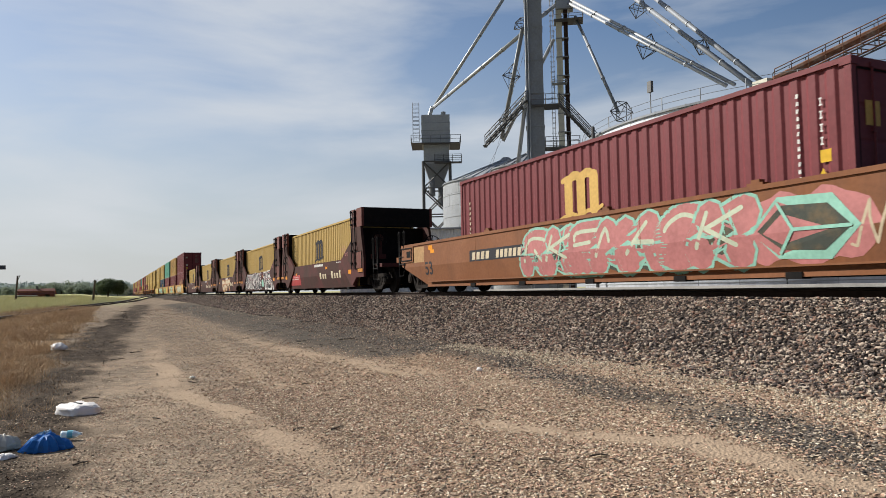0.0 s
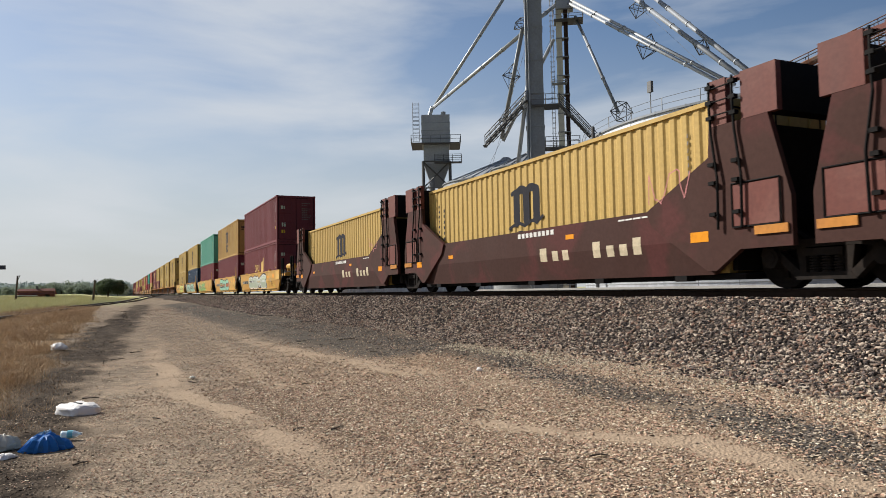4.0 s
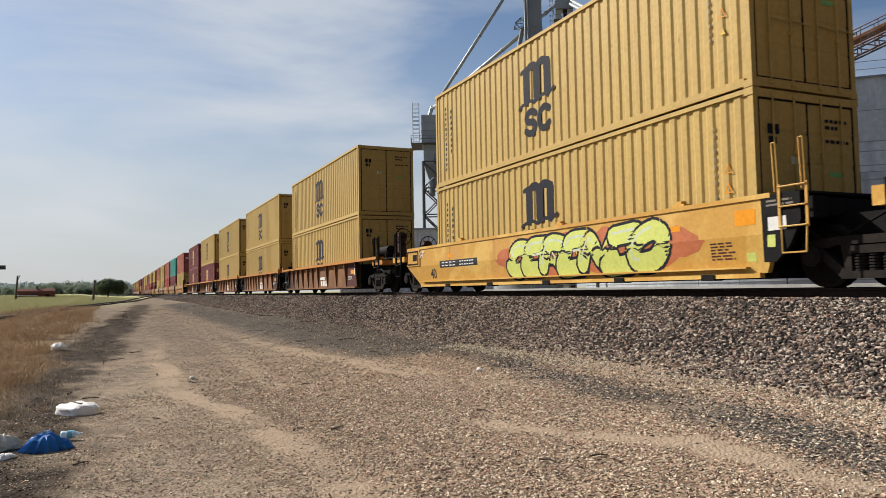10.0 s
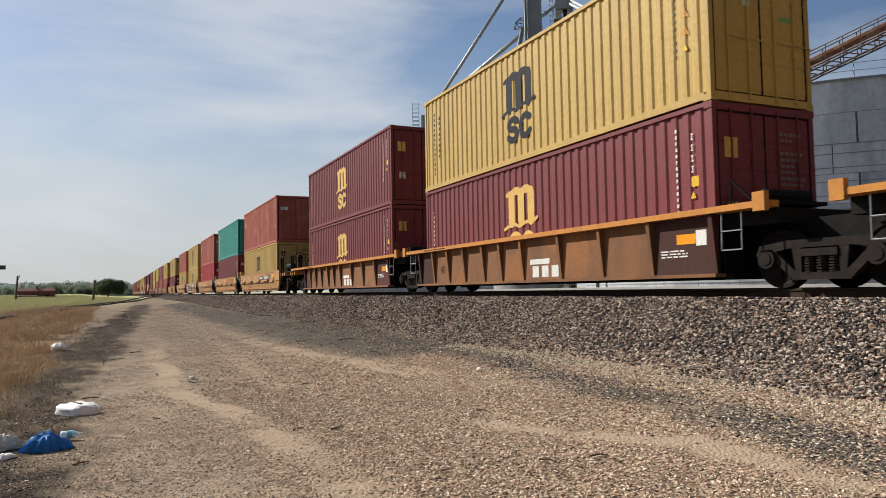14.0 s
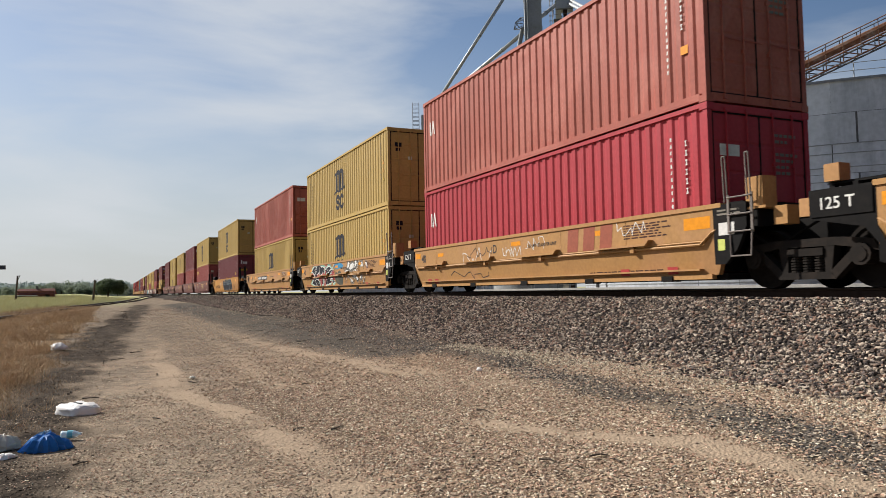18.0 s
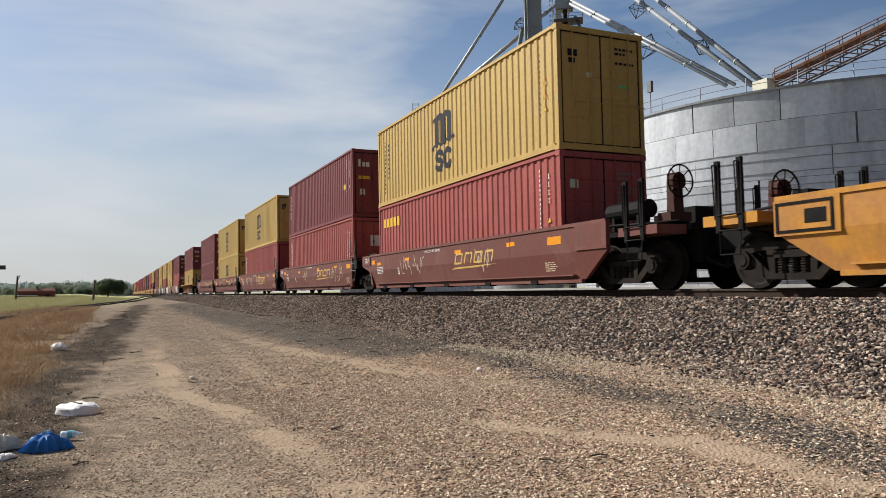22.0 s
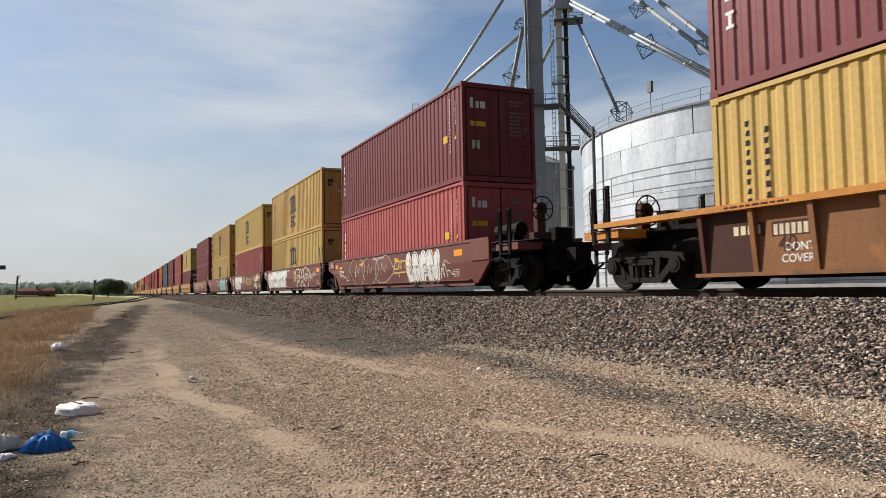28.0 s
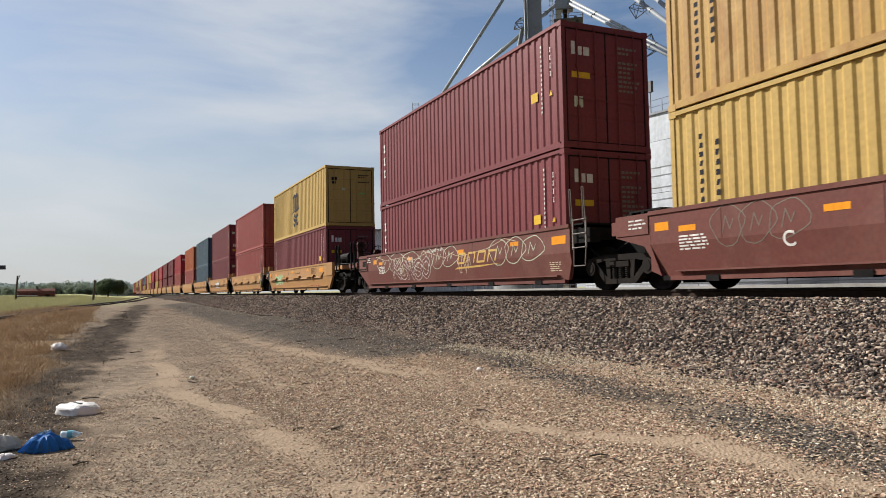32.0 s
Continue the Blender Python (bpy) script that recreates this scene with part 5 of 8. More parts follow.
    for i in range(n):
        bm.faces.new((rings[-1][i], rings[-1][(i + 1) % n], top))
    bm.faces.new(rings[0][::-1])
    return bm


def build_litter():
    def lay(x, y):
        return float(ground_z(x, y))
    b = part("plastic_bag", pillow(0.50, 0.38, 0.14, 3), "bag_white", None, at=pose(-9.85, -0.40, lay(-9.85, -0.40) + 0.03, 0, 0, 30), smooth=True)
    tagged(b, "slumped white plastic feed bag lying on the gravel", "bag")
    part("bag_print", boxes((-0.09, 0.09, -0.012, 0.012, 0.06, 0.098)), "decal_black", b, "small dark print on the bag")
    b = part("plastic_bag", peaked(0.28, 0.32, 0.145, 5, 26), "bag_blue", None, at=pose(-7.55, -0.60, lay(-7.55, -0.60), 0, 0, 8))
    tagged(b, "crumpled bright blue plastic bag on the dirt", "bag")
    part("fold", peaked(0.18, 0.20, 0.145, 8, 22), "bag_slate", b, "pale grey-blue inside of the torn bag", at=pose(-0.08, 0.02, 0.015))
    part("fold", peaked(0.20, 0.22, 0.10, 9, 22), "bag_blue", b, "loose fold of the blue bag", at=pose(-0.02, 0.15, 0.0))
    b = part("plastic_bag", peaked(0.26, 0.30, 0.13, 6, 22), "bag_clear", None, at=pose(-7.85, -0.95, lay(-7.85, -0.95)))
    tagged(b, "crumpled pale see-through plastic wrapper beside the blue bag", "litter")
    b = part("plastic_bag", peaked(0.12, 0.16, 0.04, 12), "bag_white", None, at=pose(-7.35, -0.86, lay(-7.35, -0.86)))
    tagged(b, "small scrap of white film on the dirt", "litter")
    b = part("plastic_bag", crumpled(0.55, 0.4, 0.16, 7, 2.4, 24), "bag_white", None, at=pose(-21.8, -1.35, lay(-21.8, -1.35) + 0.06), smooth=True)
    tagged(b, "white plastic bag caught at the grass edge", "bag")
    b = part("plastic_cup", crumpled(0.13, 0.10, 0.035, 2, 3.0, 16), "bag_clear", None, at=pose(-12.95, 1.2, lay(-12.95, 1.2) + 0.02), smooth=True)
    tagged(b, "crushed pale plastic cup on the gravel", "litter")
    b = part("white_stone", crumpled(0.10, 0.09, 0.05, 4, 1.6, 12), "bag_white", None, at=pose(-9.75, 5.0, lay(-9.75, 5.0) + 0.02))
    tagged(b, "single chalk-white stone on the dark gravel", "stone")
    # clear water bottle with blue label
    bot = new("water_bottle")
    bot.matrix_basis = pose(-8.05, -0.47, lay(-8.05, -0.47) + 0.055, 0, 90, 78) @ Matrix.Scale(0.9, 4)
    tagged(bot, "crushed clear plastic water bottle with blue label", "bottle")
    gm = bpy.data.materials.new("clear_plastic")
    gm.use_nodes = True
    p = gm.node_tree.nodes["Principled BSDF"]
    p.inputs["Base Color"].default_value, p.inputs["Roughness"].default_value, p.inputs["Transmission Weight"].default_value, p.inputs["IOR"].default_value = (0.80, 0.90, 0.95, 1), 0.22, 0.35, 1.3
    M["clear_plastic"] = gm
    bm = bmesh.new()
    prof = [(0.0, 0.02), (0.0, 0.036), (0.02, 0.04), (0.06, 0.036), (0.10, 0.041), (0.14, 0.038), (0.17, 0.025), (0.185, 0.014), (0.20, 0.014)]
    rows = [[bm.verts.new((r * math.cos(i * math.pi / 7), r * math.sin(i * math.pi / 7), z)) for i in range(14)] for z, r in prof]
    for a, c in zip(rows, rows[1:]):
        for i in range(14):
            bm.faces.new((a[i], a[(i + 1) % 14], c[(i + 1) % 14], c[i]))
    part("bottle_body", bm, "clear_plastic", bot, smooth=True)
    bm = bmesh.new()
    tube(bm, (0, 0, 0.065), (0, 0, 0.12), 0.0425, 14)
    part("bottle_label", bm, "decal_sky", bot, "pale blue wrap label")
    bm = bmesh.new()
    tube(bm, (0, 0, 0.198), (0, 0, 0.214), 0.016, 10)
    part("bottle_cap", bm, "bag_white", bot)
    # sticks and scraps of wood on the road
    rnd = random.Random(9)
    for i in range(46):
        r, a = rnd.uniform(5.5, 30), radians(rnd.uniform(50, 93))
        x, y = -r * math.sin(a), r * math.cos(a)
        if y > 5.5:
            continue
        k = rnd.uniform(0.5, 1.0) * (0.06 + 0.011 * r)
        bm = bmesh.new()
        tube(bm, (-k, 0, 0), (0, rnd.uniform(-0.02, 0.02), 0.008), 0.007 + 0.0004 * r, 5, 0.006)
        tube(bm, (0, 0, 0.008), (k * 0.7, rnd.uniform(-0.05, 0.05), 0.0), 0.006 + 0.0004 * r, 5, 0.004)
        ob = part("stick", bm, "pole_wood", None, at=pose(x, y, lay(x, y) + 0.012, 0, 0, rnd.uniform(0, 180)))
        tagged(ob, "short dark stick lying on the gravel", "stick", group="sticks on the road")


build_litter()

# ---- the train ----
CL, CW, CH = 12.19, 2.44, 2.896
LOW, SEAM = 0.27, 3.175


def corrugated(x0, x1, z0, z1, y, sign, pitch=0.3, deep=0.027):
    """A pressed steel wall: outer flats, slopes and inner flats along x."""
    bm = bmesh.new()
    k = int(round((x1 - x0) / pitch))
    p = (x1 - x0) / k
    pts = []
    for i in range(k):
        a = x0 + i * p
        pts += [(a, 0), (a + 0.40 * p, 0), (a + 0.56 * p, deep), (a + 0.84 * p, deep)]
    pts.append((x1, 0))
    lo = [bm.verts.new((x, y - sign * d, z0)) for x, d in pts]
    hi = [bm.verts.new((x, y - sign * d, z1)) for x, d in pts]
    for i in range(len(pts) - 1):
        f = (lo[i], lo[i + 1], hi[i + 1], hi[i])
        bm.faces.new(f if sign < 0 else f[::-1])
    return bm


CACHE = {}


def shared(key, material, build):
    k = (key, material)
    if k not in CACHE:
        CACHE[k] = mesh_of(build(), key, material, normals=not key.endswith("wall"))
    return CACHE[k]


def container(material, label, marks=(), lite=False):
    """A 40 foot high-cube box; its door end faces the front of the train."""
    box_thing = new("shipping_container")
    tagged(box_thing, label, "container", group="containers on the train")
    hx, hy = CL / 2, CW / 2
    g = lambda nm, key, fn: part(nm, shared(key, material, fn), material, box_thing)
    g("side_wall", "near_wall", lambda: corrugated(-hx + 0.10, hx - 0.10, 0.15, CH - 0.07, -hy + 0.03, -1))
    g("side_wall", "far_wall", lambda: corrugated(-hx + 0.10, hx - 0.10, 0.15, CH - 0.07, hy - 0.03, 1))
    g("roof", "roof", lambda: boxes((-hx + 0.06, hx - 0.06, -hy + 0.05, hy - 0.05, CH - 0.05, CH - 0.02)))
    g("front_wall", "front_panel", lambda: boxes((-hx + 0.03, -hx + 0.06, -hy + 0.1, hy - 0.1, 0.1, CH - 0.05)))
    for y in () if lite else (-hy, hy - 0.06):
        g("top_rail", "top_rail_%d" % (y > 0), lambda y=y: boxes((-hx + 0.16, hx - 0.16, y, y + 0.06, CH - 0.08, CH - 0.004)))
        g("bottom_rail", "bottom_rail_%d" % (y > 0), lambda y=y: boxes((-hx + 0.16, hx - 0.16, y, y + 0.06, 0.03, 0.16)))
    for x in (-hx, hx - 0.12):
        for y in (-hy, hy - 0.12):
            g("corner_post", "post_%d_%d" % (x > 0, y > 0), lambda x=x, y=y: corner_post(x, y))
    if lite:
        g("door", "door_lite", lambda: door_leaf(-hy + 0.12, hy - 0.12))
        return box_thing
    g("sill", "sill", lambda: boxes((hx - 0.1, hx - 0.005, -hy + 0.12, hy - 0.12, 0.02, 0.16)))
    g("header", "header", lambda: boxes((hx - 0.1, hx - 0.005, -hy + 0.12, hy - 0.12, CH - 0.14, CH - 0.01)))
    for s in (-1, 1):
        y0, y1 = (-hy + 0.12, -0.006) if s < 0 else (0.006, hy - 0.12)
        door = g("door", "door_leaf_%d" % s, lambda y0=y0, y1=y1: door_leaf(y0, y1))
        for k in (0.28, 0.72):
            y = y0 + (y1 - y0) * k
            part("locking_bar", shared("bar_%.2f" % y, material, lambda y=y: locking_bar(y)), None, door, "upright locking bar with brackets")
    part("door_gasket", shared("door_gasket", "black_steel", door_gasket), None, box_thing, "black rubber seal round the doors")
    for m in marks:
        m(box_thing)
    return box_thing


def corner_post(x, y):
    bm = boxes((x + 0.01, x + 0.11, y + 0.01, y + 0.11, 0.11, CH - 0.11))
    for z in (0.0, CH - 0.118):
        box(bm, x - 0.003 if x < 0 else x - 0.055, x + 0.175 if x < 0 else x + 0.123, y - 0.003 if y < 0 else y - 0.04, y + 0.16 if y < 0 else y + 0.123, z, z + 0.118)
    return bm


def door_leaf(y0, y1):
    """A pressed door leaf: raised panels between level grooves."""
    x = CL / 2
    bm = bmesh.new()
    pts = [(x - 0.07, 0.16), (x - 0.035, 0.16)]
    for k in range(5):
        z = 0.24 + k * 0.50
        pts += [(x - 0.035, z), (x - 0.026, z + 0.03), (x - 0.026, z + 0.44), (x - 0.035, z + 0.47)]
    pts += [(x - 0.035, CH - 0.14), (x - 0.07, CH - 0.14)]
    a = [bm.verts.new((px, y0, pz)) for px, pz in pts]
    b = [bm.verts.new((px, y1, pz)) for px, pz in pts]
    for i in range(len(pts)):
        j = (i + 1) % len(pts)
        bm.faces.new((a[i], b[i], b[j], a[j]))
    bm.faces.new(a)
    bm.faces.new(b[::-1])
    return bm


def door_gasket():
    """Rubber seals along the doors' edges and where they meet."""
    x, hy = CL / 2 - 0.034, CW / 2
    bm = bmesh.new()
    for y, w in ((-hy + 0.135, 0.016), (0.0, 0.018), (hy - 0.135, 0.016)):
        box(bm, x - 0.02, x + 0.012, y - w, y + w, 0.165, CH - 0.145)
    for z in (0.175, CH - 0.155):
        box(bm, x - 0.02, x + 0.011, -hy + 0.15, hy - 0.15, z - 0.014, z + 0.014)
    return bm


def locking_bar(y):
    x = CL / 2
    bm = bmesh.new()
    tube(bm, (x + 0.0, y, 0.09), (x + 0.0, y, CH - 0.08), 0.017, 6)
    for z in (0.10, 0.95, 1.9, CH - 0.10):
        box(bm, x - 0.03, x + 0.02, y - 0.04, y + 0.04, z - 0.03, z + 0.03)
    tube(bm, (x + 0.02, y, 1.15), (x + 0.02, y + 0.42, 1.12), 0.012, 5)
    return bm



# ---- markings ----


def wall_y(x, z):
    """Outer face of a container's side."""
    return -CW / 2 + 0.030


def side_y(x, z):
    """Outer face of a smooth car side: upright above, leaning in below."""
    return -1.45 + max(0.0, 0.82 - z) * 0.16


def panel_y(x, z):
    return -1.345


def stroke(bm, pts, w, fy, lift):
    """A painted stroke with round ends along points in x and z."""
    for a, b in zip(pts, pts[1:]):
        a, b = Vector((a[0], a[1])), Vector((b[0], b[1]))
        d = b - a
        if d.length < 1e-5:
            continue
        nrm = Vector((-d.y, d.x)).normalized() * (w / 2)
        k = max(1, int(d.length / (0.05 if min(a.y, b.y) < 1.0 and max(a.y, b.y) > 0.65 else 0.4)))
        rows = []
        for i in range(k + 1):
            c = a + d * (i / k)
            rows.append([bm.verts.new((p.x, fy(p.x, p.y) - lift, p.y)) for p in (c - nrm, c + nrm)])
        for r, t in zip(rows, rows[1:]):
            bm.faces.new((r[0], t[0], t[1], r[1]))
        for c in (a, b):
            ring = []
            for i in range(8):
                p = (c.x + w / 2 * math.cos(i * math.pi / 4), c.y + w / 2 * math.sin(i * math.pi / 4))
                ring.append(bm.verts.new((p[0], fy(*p) - lift - 5e-5, p[1])))
            bm.faces.new(ring)


def smooth_line(pts, k=4):
    """Points along a curve through the given ones."""
    if len(pts) < 4:
        return pts
    q = [Vector(p) for p in pts]
    q = [q[0] * 2 - q[1], *q, q[-1] * 2 - q[-2]]
    out = []
    for a, b, c, d in zip(q, q[1:], q[2:], q[3:]):
        for i in range(k):
            t = i / k
            out.append(0.5 * (2 * b + (c - a) * t + (2 * a - 5 * b + 4 * c - d) * t * t + (3 * b - a - 3 * c + d) * t ** 3))
    return [tuple(p) for p in (*out, q[-2])]


GLYPHS = {
    "G": [[(.95, .8), (.55, 1), (.12, .82), (0, .5), (.12, .15), (.5, 0), (.92, .14), (.95, .45), (.6, .45)]],
    "P": [[(0, 0), (.04, 1)], [(.04, 1), (.6, 1), (.95, .8), (.7, .5), (.08, .46)]],
    "I": [[(.5, 0), (.5, 1)]],
    "D": [[(0, 0), (.04, 1)], [(.04, 1), (.55, .98), (.95, .6), (.85, .2), (.45, 0), (0, 0)]],
    "L": [[(.05, 1), (0, .05), (.95, 0)]],
    "U": [[(0, 1), (.05, .3), (.3, 0), (.7, 0), (.95, .3), (1, 1)]],
    "B": [[(0, 0), (.04, 1)], [(.04, 1), (.6, 1), (.9, .78), (.55, .52), (.95, .3), (.7, .02), (0, 0)]],
    "Y": [[(0, 1), (.5, .5), (1, 1)], [(.5, .5), (.45, 0)]],
    "S": [[(1, .85), (.7, 1), (.3, 1), (.05, .8), (.2, .58), (.8, .45), (.95, .2), (.7, 0), (.3, 0), (0, .15)]],
    "T": [[(0, 1), (1, 1)], [(.5, 1), (.45, 0)]],
    "A": [[(0, 0), (.45, 1), (.6, 1), (1, 0)], [(.2, .4), (.85, .4)]],
    "H": [[(0, 0), (.05, 1)], [(.95, 0), (1, 1)], [(0, .5), (1, .55)]],
    "R": [[(0, 0), (.05, 1), (.7, 1), (.95, .75), (.7, .5), (.1, .5)], [(.5, .5), (1, 0)]],
    "J": [[(.3, 1), (1, 1)], [(.7, 1), (.7, .2), (.4, 0), (.05, .2)]],
    "E": [[(1, 1), (.1, 1), (.05, .5), (0, 0), (.95, 0)], [(.05, .5), (.8, .52)]],
    "F": [[(0, 0), (.05, 1), (1, 1)], [(0, .5), (.75, .52)]],
    "M": [[(0, 0), (.1, 1), (.5, .35), (.9, 1), (1, 0)]],
    "K": [[(0, 0), (.05, 1)], [(.95, 1), (.1, .5), (1, 0)]],
    "O": [[(.5, 1), (.12, .85), (0, .5), (.12, .15), (.5, 0), (.88, .15), (1, .5), (.88, .85), (.5, 1)]],
    "C": [[(.95, .85), (.5, 1), (.12, .82), (0, .5), (.12, .15), (.5, 0), (.95, .18)]],
    "V": [[(0, 1), (.5, 0), (1, 1)]],
    "X": [[(0, 0), (1, 1)], [(0, 1), (1, 0)]],
    "Z": [[(0, 1), (1, 1), (0, 0), (1, 0)]],
    "N": [[(0, 0), (.05, 1), (.9, 0), (1, 1)]],
}


def graffiti(car, x0, x1, z0, z1, word, fill, edge, fy=side_y, seed=1, weight=0.24, back=None, accent=None, lean=0.06, label="sprayed graffiti letters", tight=0.0, line=0.16):
    """Sprayed letters: a backing cloud, an outline, a fill and thin highlights, each a film on the steel."""
    rnd = random.Random(seed)
    k = len(word)
    step_x = (x1 - x0) / k
    w = weight * min(step_x, (z1 - z0) * 1.6)
    rim = max(0.016, min(0.06, w * line))
    groups, layer = [], []
    for i, ch in enumerate(word):
        lx, lw = x0 + i * step_x + w * 0.4 - 0.5 * tight * step_x, step_x * (1 + tight) - w * 0.75
        zb, zt = z0 + w / 2 + rnd.uniform(0, 0.06), z1 - w / 2 - rnd.uniform(0, 0.10)
        for j, line_pts in enumerate(GLYPHS[ch]):
            wob = [(p[0] + rnd.uniform(-.05, .05), p[1] + rnd.uniform(-.04, .04)) for p in line_pts]
            groups.append(smooth_line([(lx + px * lw + lean * (pz - .5), zb + pz * (zt - zb)) for px, pz in wob], 3))
            layer.append(0.0030 + 2.4e-4 * i + 1e-5 * j)
    if back:
        bm = bmesh.new()
        for i, g in enumerate(groups):
            stroke(bm, [(p[0] + 0.05, p[1] - 0.03) for p in g], w + 5.5 * rim, fy, 0.002 + i * 1e-5)
        part("graffiti_cloud", bm, back, car, "sprayed backing colour of the graffiti")
    for nm, mat, size, up, lab in (("graffiti_outline", edge, w + 2 * rim, 0.0, "sprayed outline of the graffiti"), ("graffiti_fill", fill, w, 1.3e-4, label)):
        bm = bmesh.new()
        for g, h in zip(groups, layer):
            stroke(bm, g, size, fy, h + up)
        part(nm, bm, mat, car, lab)
    if accent:
        bm = bmesh.new()
        for i, (g, h) in enumerate(zip(groups, layer)):
            stroke(bm, [(p[0] - w * .12, p[1] + w * .16) for p in g[:max(3, len(g) // 2)]], w * 0.14, fy, h + 2.0e-4)
        part("graffiti_highlight", bm, accent, car, "thin highlight strokes of the graffiti")


def cloud(car, x0, x1, z0, z1, mat, seed, label, fy=side_y, lift=0.0012):
    """An uneven sprayed backing with ragged edges, in narrow upright strips."""
    rnd = random.Random(seed)
    bm = bmesh.new()
    n = max(8, int((x1 - x0) / 0.16))
    ph = [rnd.uniform(0, 6.28) for _ in range(4)]
    last = None
    for i in range(n + 1):
        k = i / n
        x = x0 + (x1 - x0) * k
        ease = min(1.0, 5.0 * k, 5.0 * (1 - k)) ** 0.5
        mid, half = (z0 + z1) / 2, (z1 - z0) / 2
        hi = mid + half * ease * (0.88 + 0.12 * math.sin(9 * x + ph[0])) + rnd.uniform(-0.03, 0.0)
        lo = mid - half * ease * (0.90 + 0.10 * math.sin(7 * x + ph[1])) + rnd.uniform(0.0, 0.03)
        zs = [lo, min(max(0.82, lo + 0.01), hi - 0.01), hi]
        row = [bm.verts.new((x, fy(x, z) - lift, z)) for z in zs]
        if last:
            for j in range(2):
                bm.faces.new((last[j], row[j], row[j + 1], last[j + 1]))
        last = row
    part("graffiti_cloud", bm, mat, car, label)


def blade(bm, a, b, w0, w1, fy, lift, grow, low=0.27, top=1.37):
    """A tapered, pointed stroke from a to b."""
    a, b = Vector((a[0], a[1])), Vector((b[0], b[1]))
    d = (b - a)
    if d.length < 1e-4:
        return
    u = d.normalized()
    nrm = Vector((-u.y, u.x))
    p = [a - u * (w0 * 0.35 + grow), a + nrm * (w0 / 2 + grow), a + d * 0.7 + nrm * (w1 / 2 + grow), b + u * (w0 * 0.75 + grow * 2.2), a + d * 0.7 - nrm * (w1 / 2 + grow), a - nrm * (w0 / 2 + grow)]
    p = [Vector((q.x, max(low, min(top, q.y)))) for q in p]
    bm.faces.new([bm.verts.new((q.x, fy(q.x, q.y) - lift, q.y)) for q in p])


def wild(car, x0, x1, z0, z1, word, fill, edge, fy=side_y, seed=1, weight=0.3, back=None, accent=None):
    """Interlocked pointed graffiti letters: a backing, dark rims, fills and thin glints."""
    rnd = random.Random(seed)
    k = len(word)
    dx = (x1 - x0) / k
    w = weight * min(dx, (z1 - z0) * 1.3)
    rim = max(0.016, 0.13 * w)
    segs = []
    for i, ch in enumerate(word):
        lx, lw = x0 + i * dx, dx * 1.12
        zb, zt = z0 + w * 0.4 + rnd.uniform(0, 0.14), z1 - w * 0.4 - rnd.uniform(0, 0.16)
        for line in GLYPHS[ch]:
            q = [(lx + (p[0] + rnd.uniform(-.09, .09)) * lw + 0.16 * (p[1] - .5), zb + max(-0.04, min(1.04, p[1] + rnd.uniform(-.08, .08))) * (zt - zb)) for p in line]
            pts = q if len(q) < 6 else q[::2] + [q[-1]]
            for a, b in zip(pts, pts[1:]):
                if abs(b[0] - a[0]) > 1.3 * abs(b[1] - a[1]):
                    if rnd.random() < 0.12:
                        continue
                    b = (a[0] + (b[0] - a[0]) * 0.8, b[1] + rnd.uniform(-0.2, 0.2) * (zt - zb))
                flip = rnd.random() < 0.5
                segs.append(((b, a) if flip else (a, b), w * rnd.uniform(0.85, 1.25), w * rnd.uniform(0.8, 1.1)))
    clip = lambda x, z: fy(x, z)
    if back:
        bm = bmesh.new()
        for i, ((a, b), w0, w1) in enumerate(segs):
            blade(bm, a, b, w0, w1, clip, 0.002 + i * 8e-6, rim * 3.0)
        part("graffiti_cloud", bm, back, car, "sprayed backing colour of the graffiti")
    rims, fills = bmesh.new(), bmesh.new()
    for i, ((a, b), w0, w1) in enumerate(segs):
        lift = 0.0036 + i * 3.2e-5
        blade(rims, a, b, w0, w1, clip, lift, rim)
        blade(fills, a, b, w0, w1, clip, lift + 1.6e-5 + 0.0006 * (i % 2), 0.0)
    part("graffiti_outline", rims, edge, car, "sprayed black outline of the graffiti")
    part("graffiti_fill", fills, fill, car, "pointed sprayed graffiti letters")
    if accent:
        bm = bmesh.new()
        for i, ((a, b), w0, w1) in enumerate(segs[::2]):
            m = ((a[0] + b[0]) / 2 - w * 0.1, (a[1] + b[1]) / 2 + w * 0.08)
            blade(bm, (a[0] - w * 0.1, a[1] + w * 0.08), m, w0 * 0.2, w1 * 0.12, clip, 0.012 + i * 8e-6, 0.0)
        part("graffiti_highlight", bm, accent, car, "thin glints on the graffiti")


def scrawl(car, x0, x1, z0, z1, mat, seed, fy=side_y, w=0.022):
    """A quick one-line paint-stick tag that cannot be read."""
    rnd = random.Random(seed)
    bm = bmesh.new()
    x, pts = x0, []
    while x < x1:
        pts.append((x + rnd.uniform(-.1, .05) * (x1 - x0), rnd.uniform(z0, z1)))
        x += (x1 - x0) * rnd.uniform(.05, .11)
    stroke(bm, pts, w, fy, 0.003)
    part("paint_scrawl", bm, mat, car, "thin illegible paint-stick scrawl")


def bars(owner, x, z, width, rows, mat, fy=side_y, height=0.035, pitch=0.065, seed=0, name="stencilling", lift=0.003):
    """Lines of small stencilling that cannot be read: rows of short bars."""
    rnd = random.Random(seed + rows)
    bm = bmesh.new()
    for r in range(rows):
        a, zz = x, z - r * pitch
        end = x + width * rnd.uniform(0.72, 1.0)
        while a < end:
            b = min(a + rnd.uniform(0.06, 0.22), end)
            v = [bm.verts.new((px, fy(px, pz) - lift, pz)) for px, pz in ((a, zz), (b, zz), (b, zz + height), (a, zz + height))]
            bm.faces.new(v)
            a = b + 0.035
    part(name, bm, mat, owner, "rows of small stencilled lines")


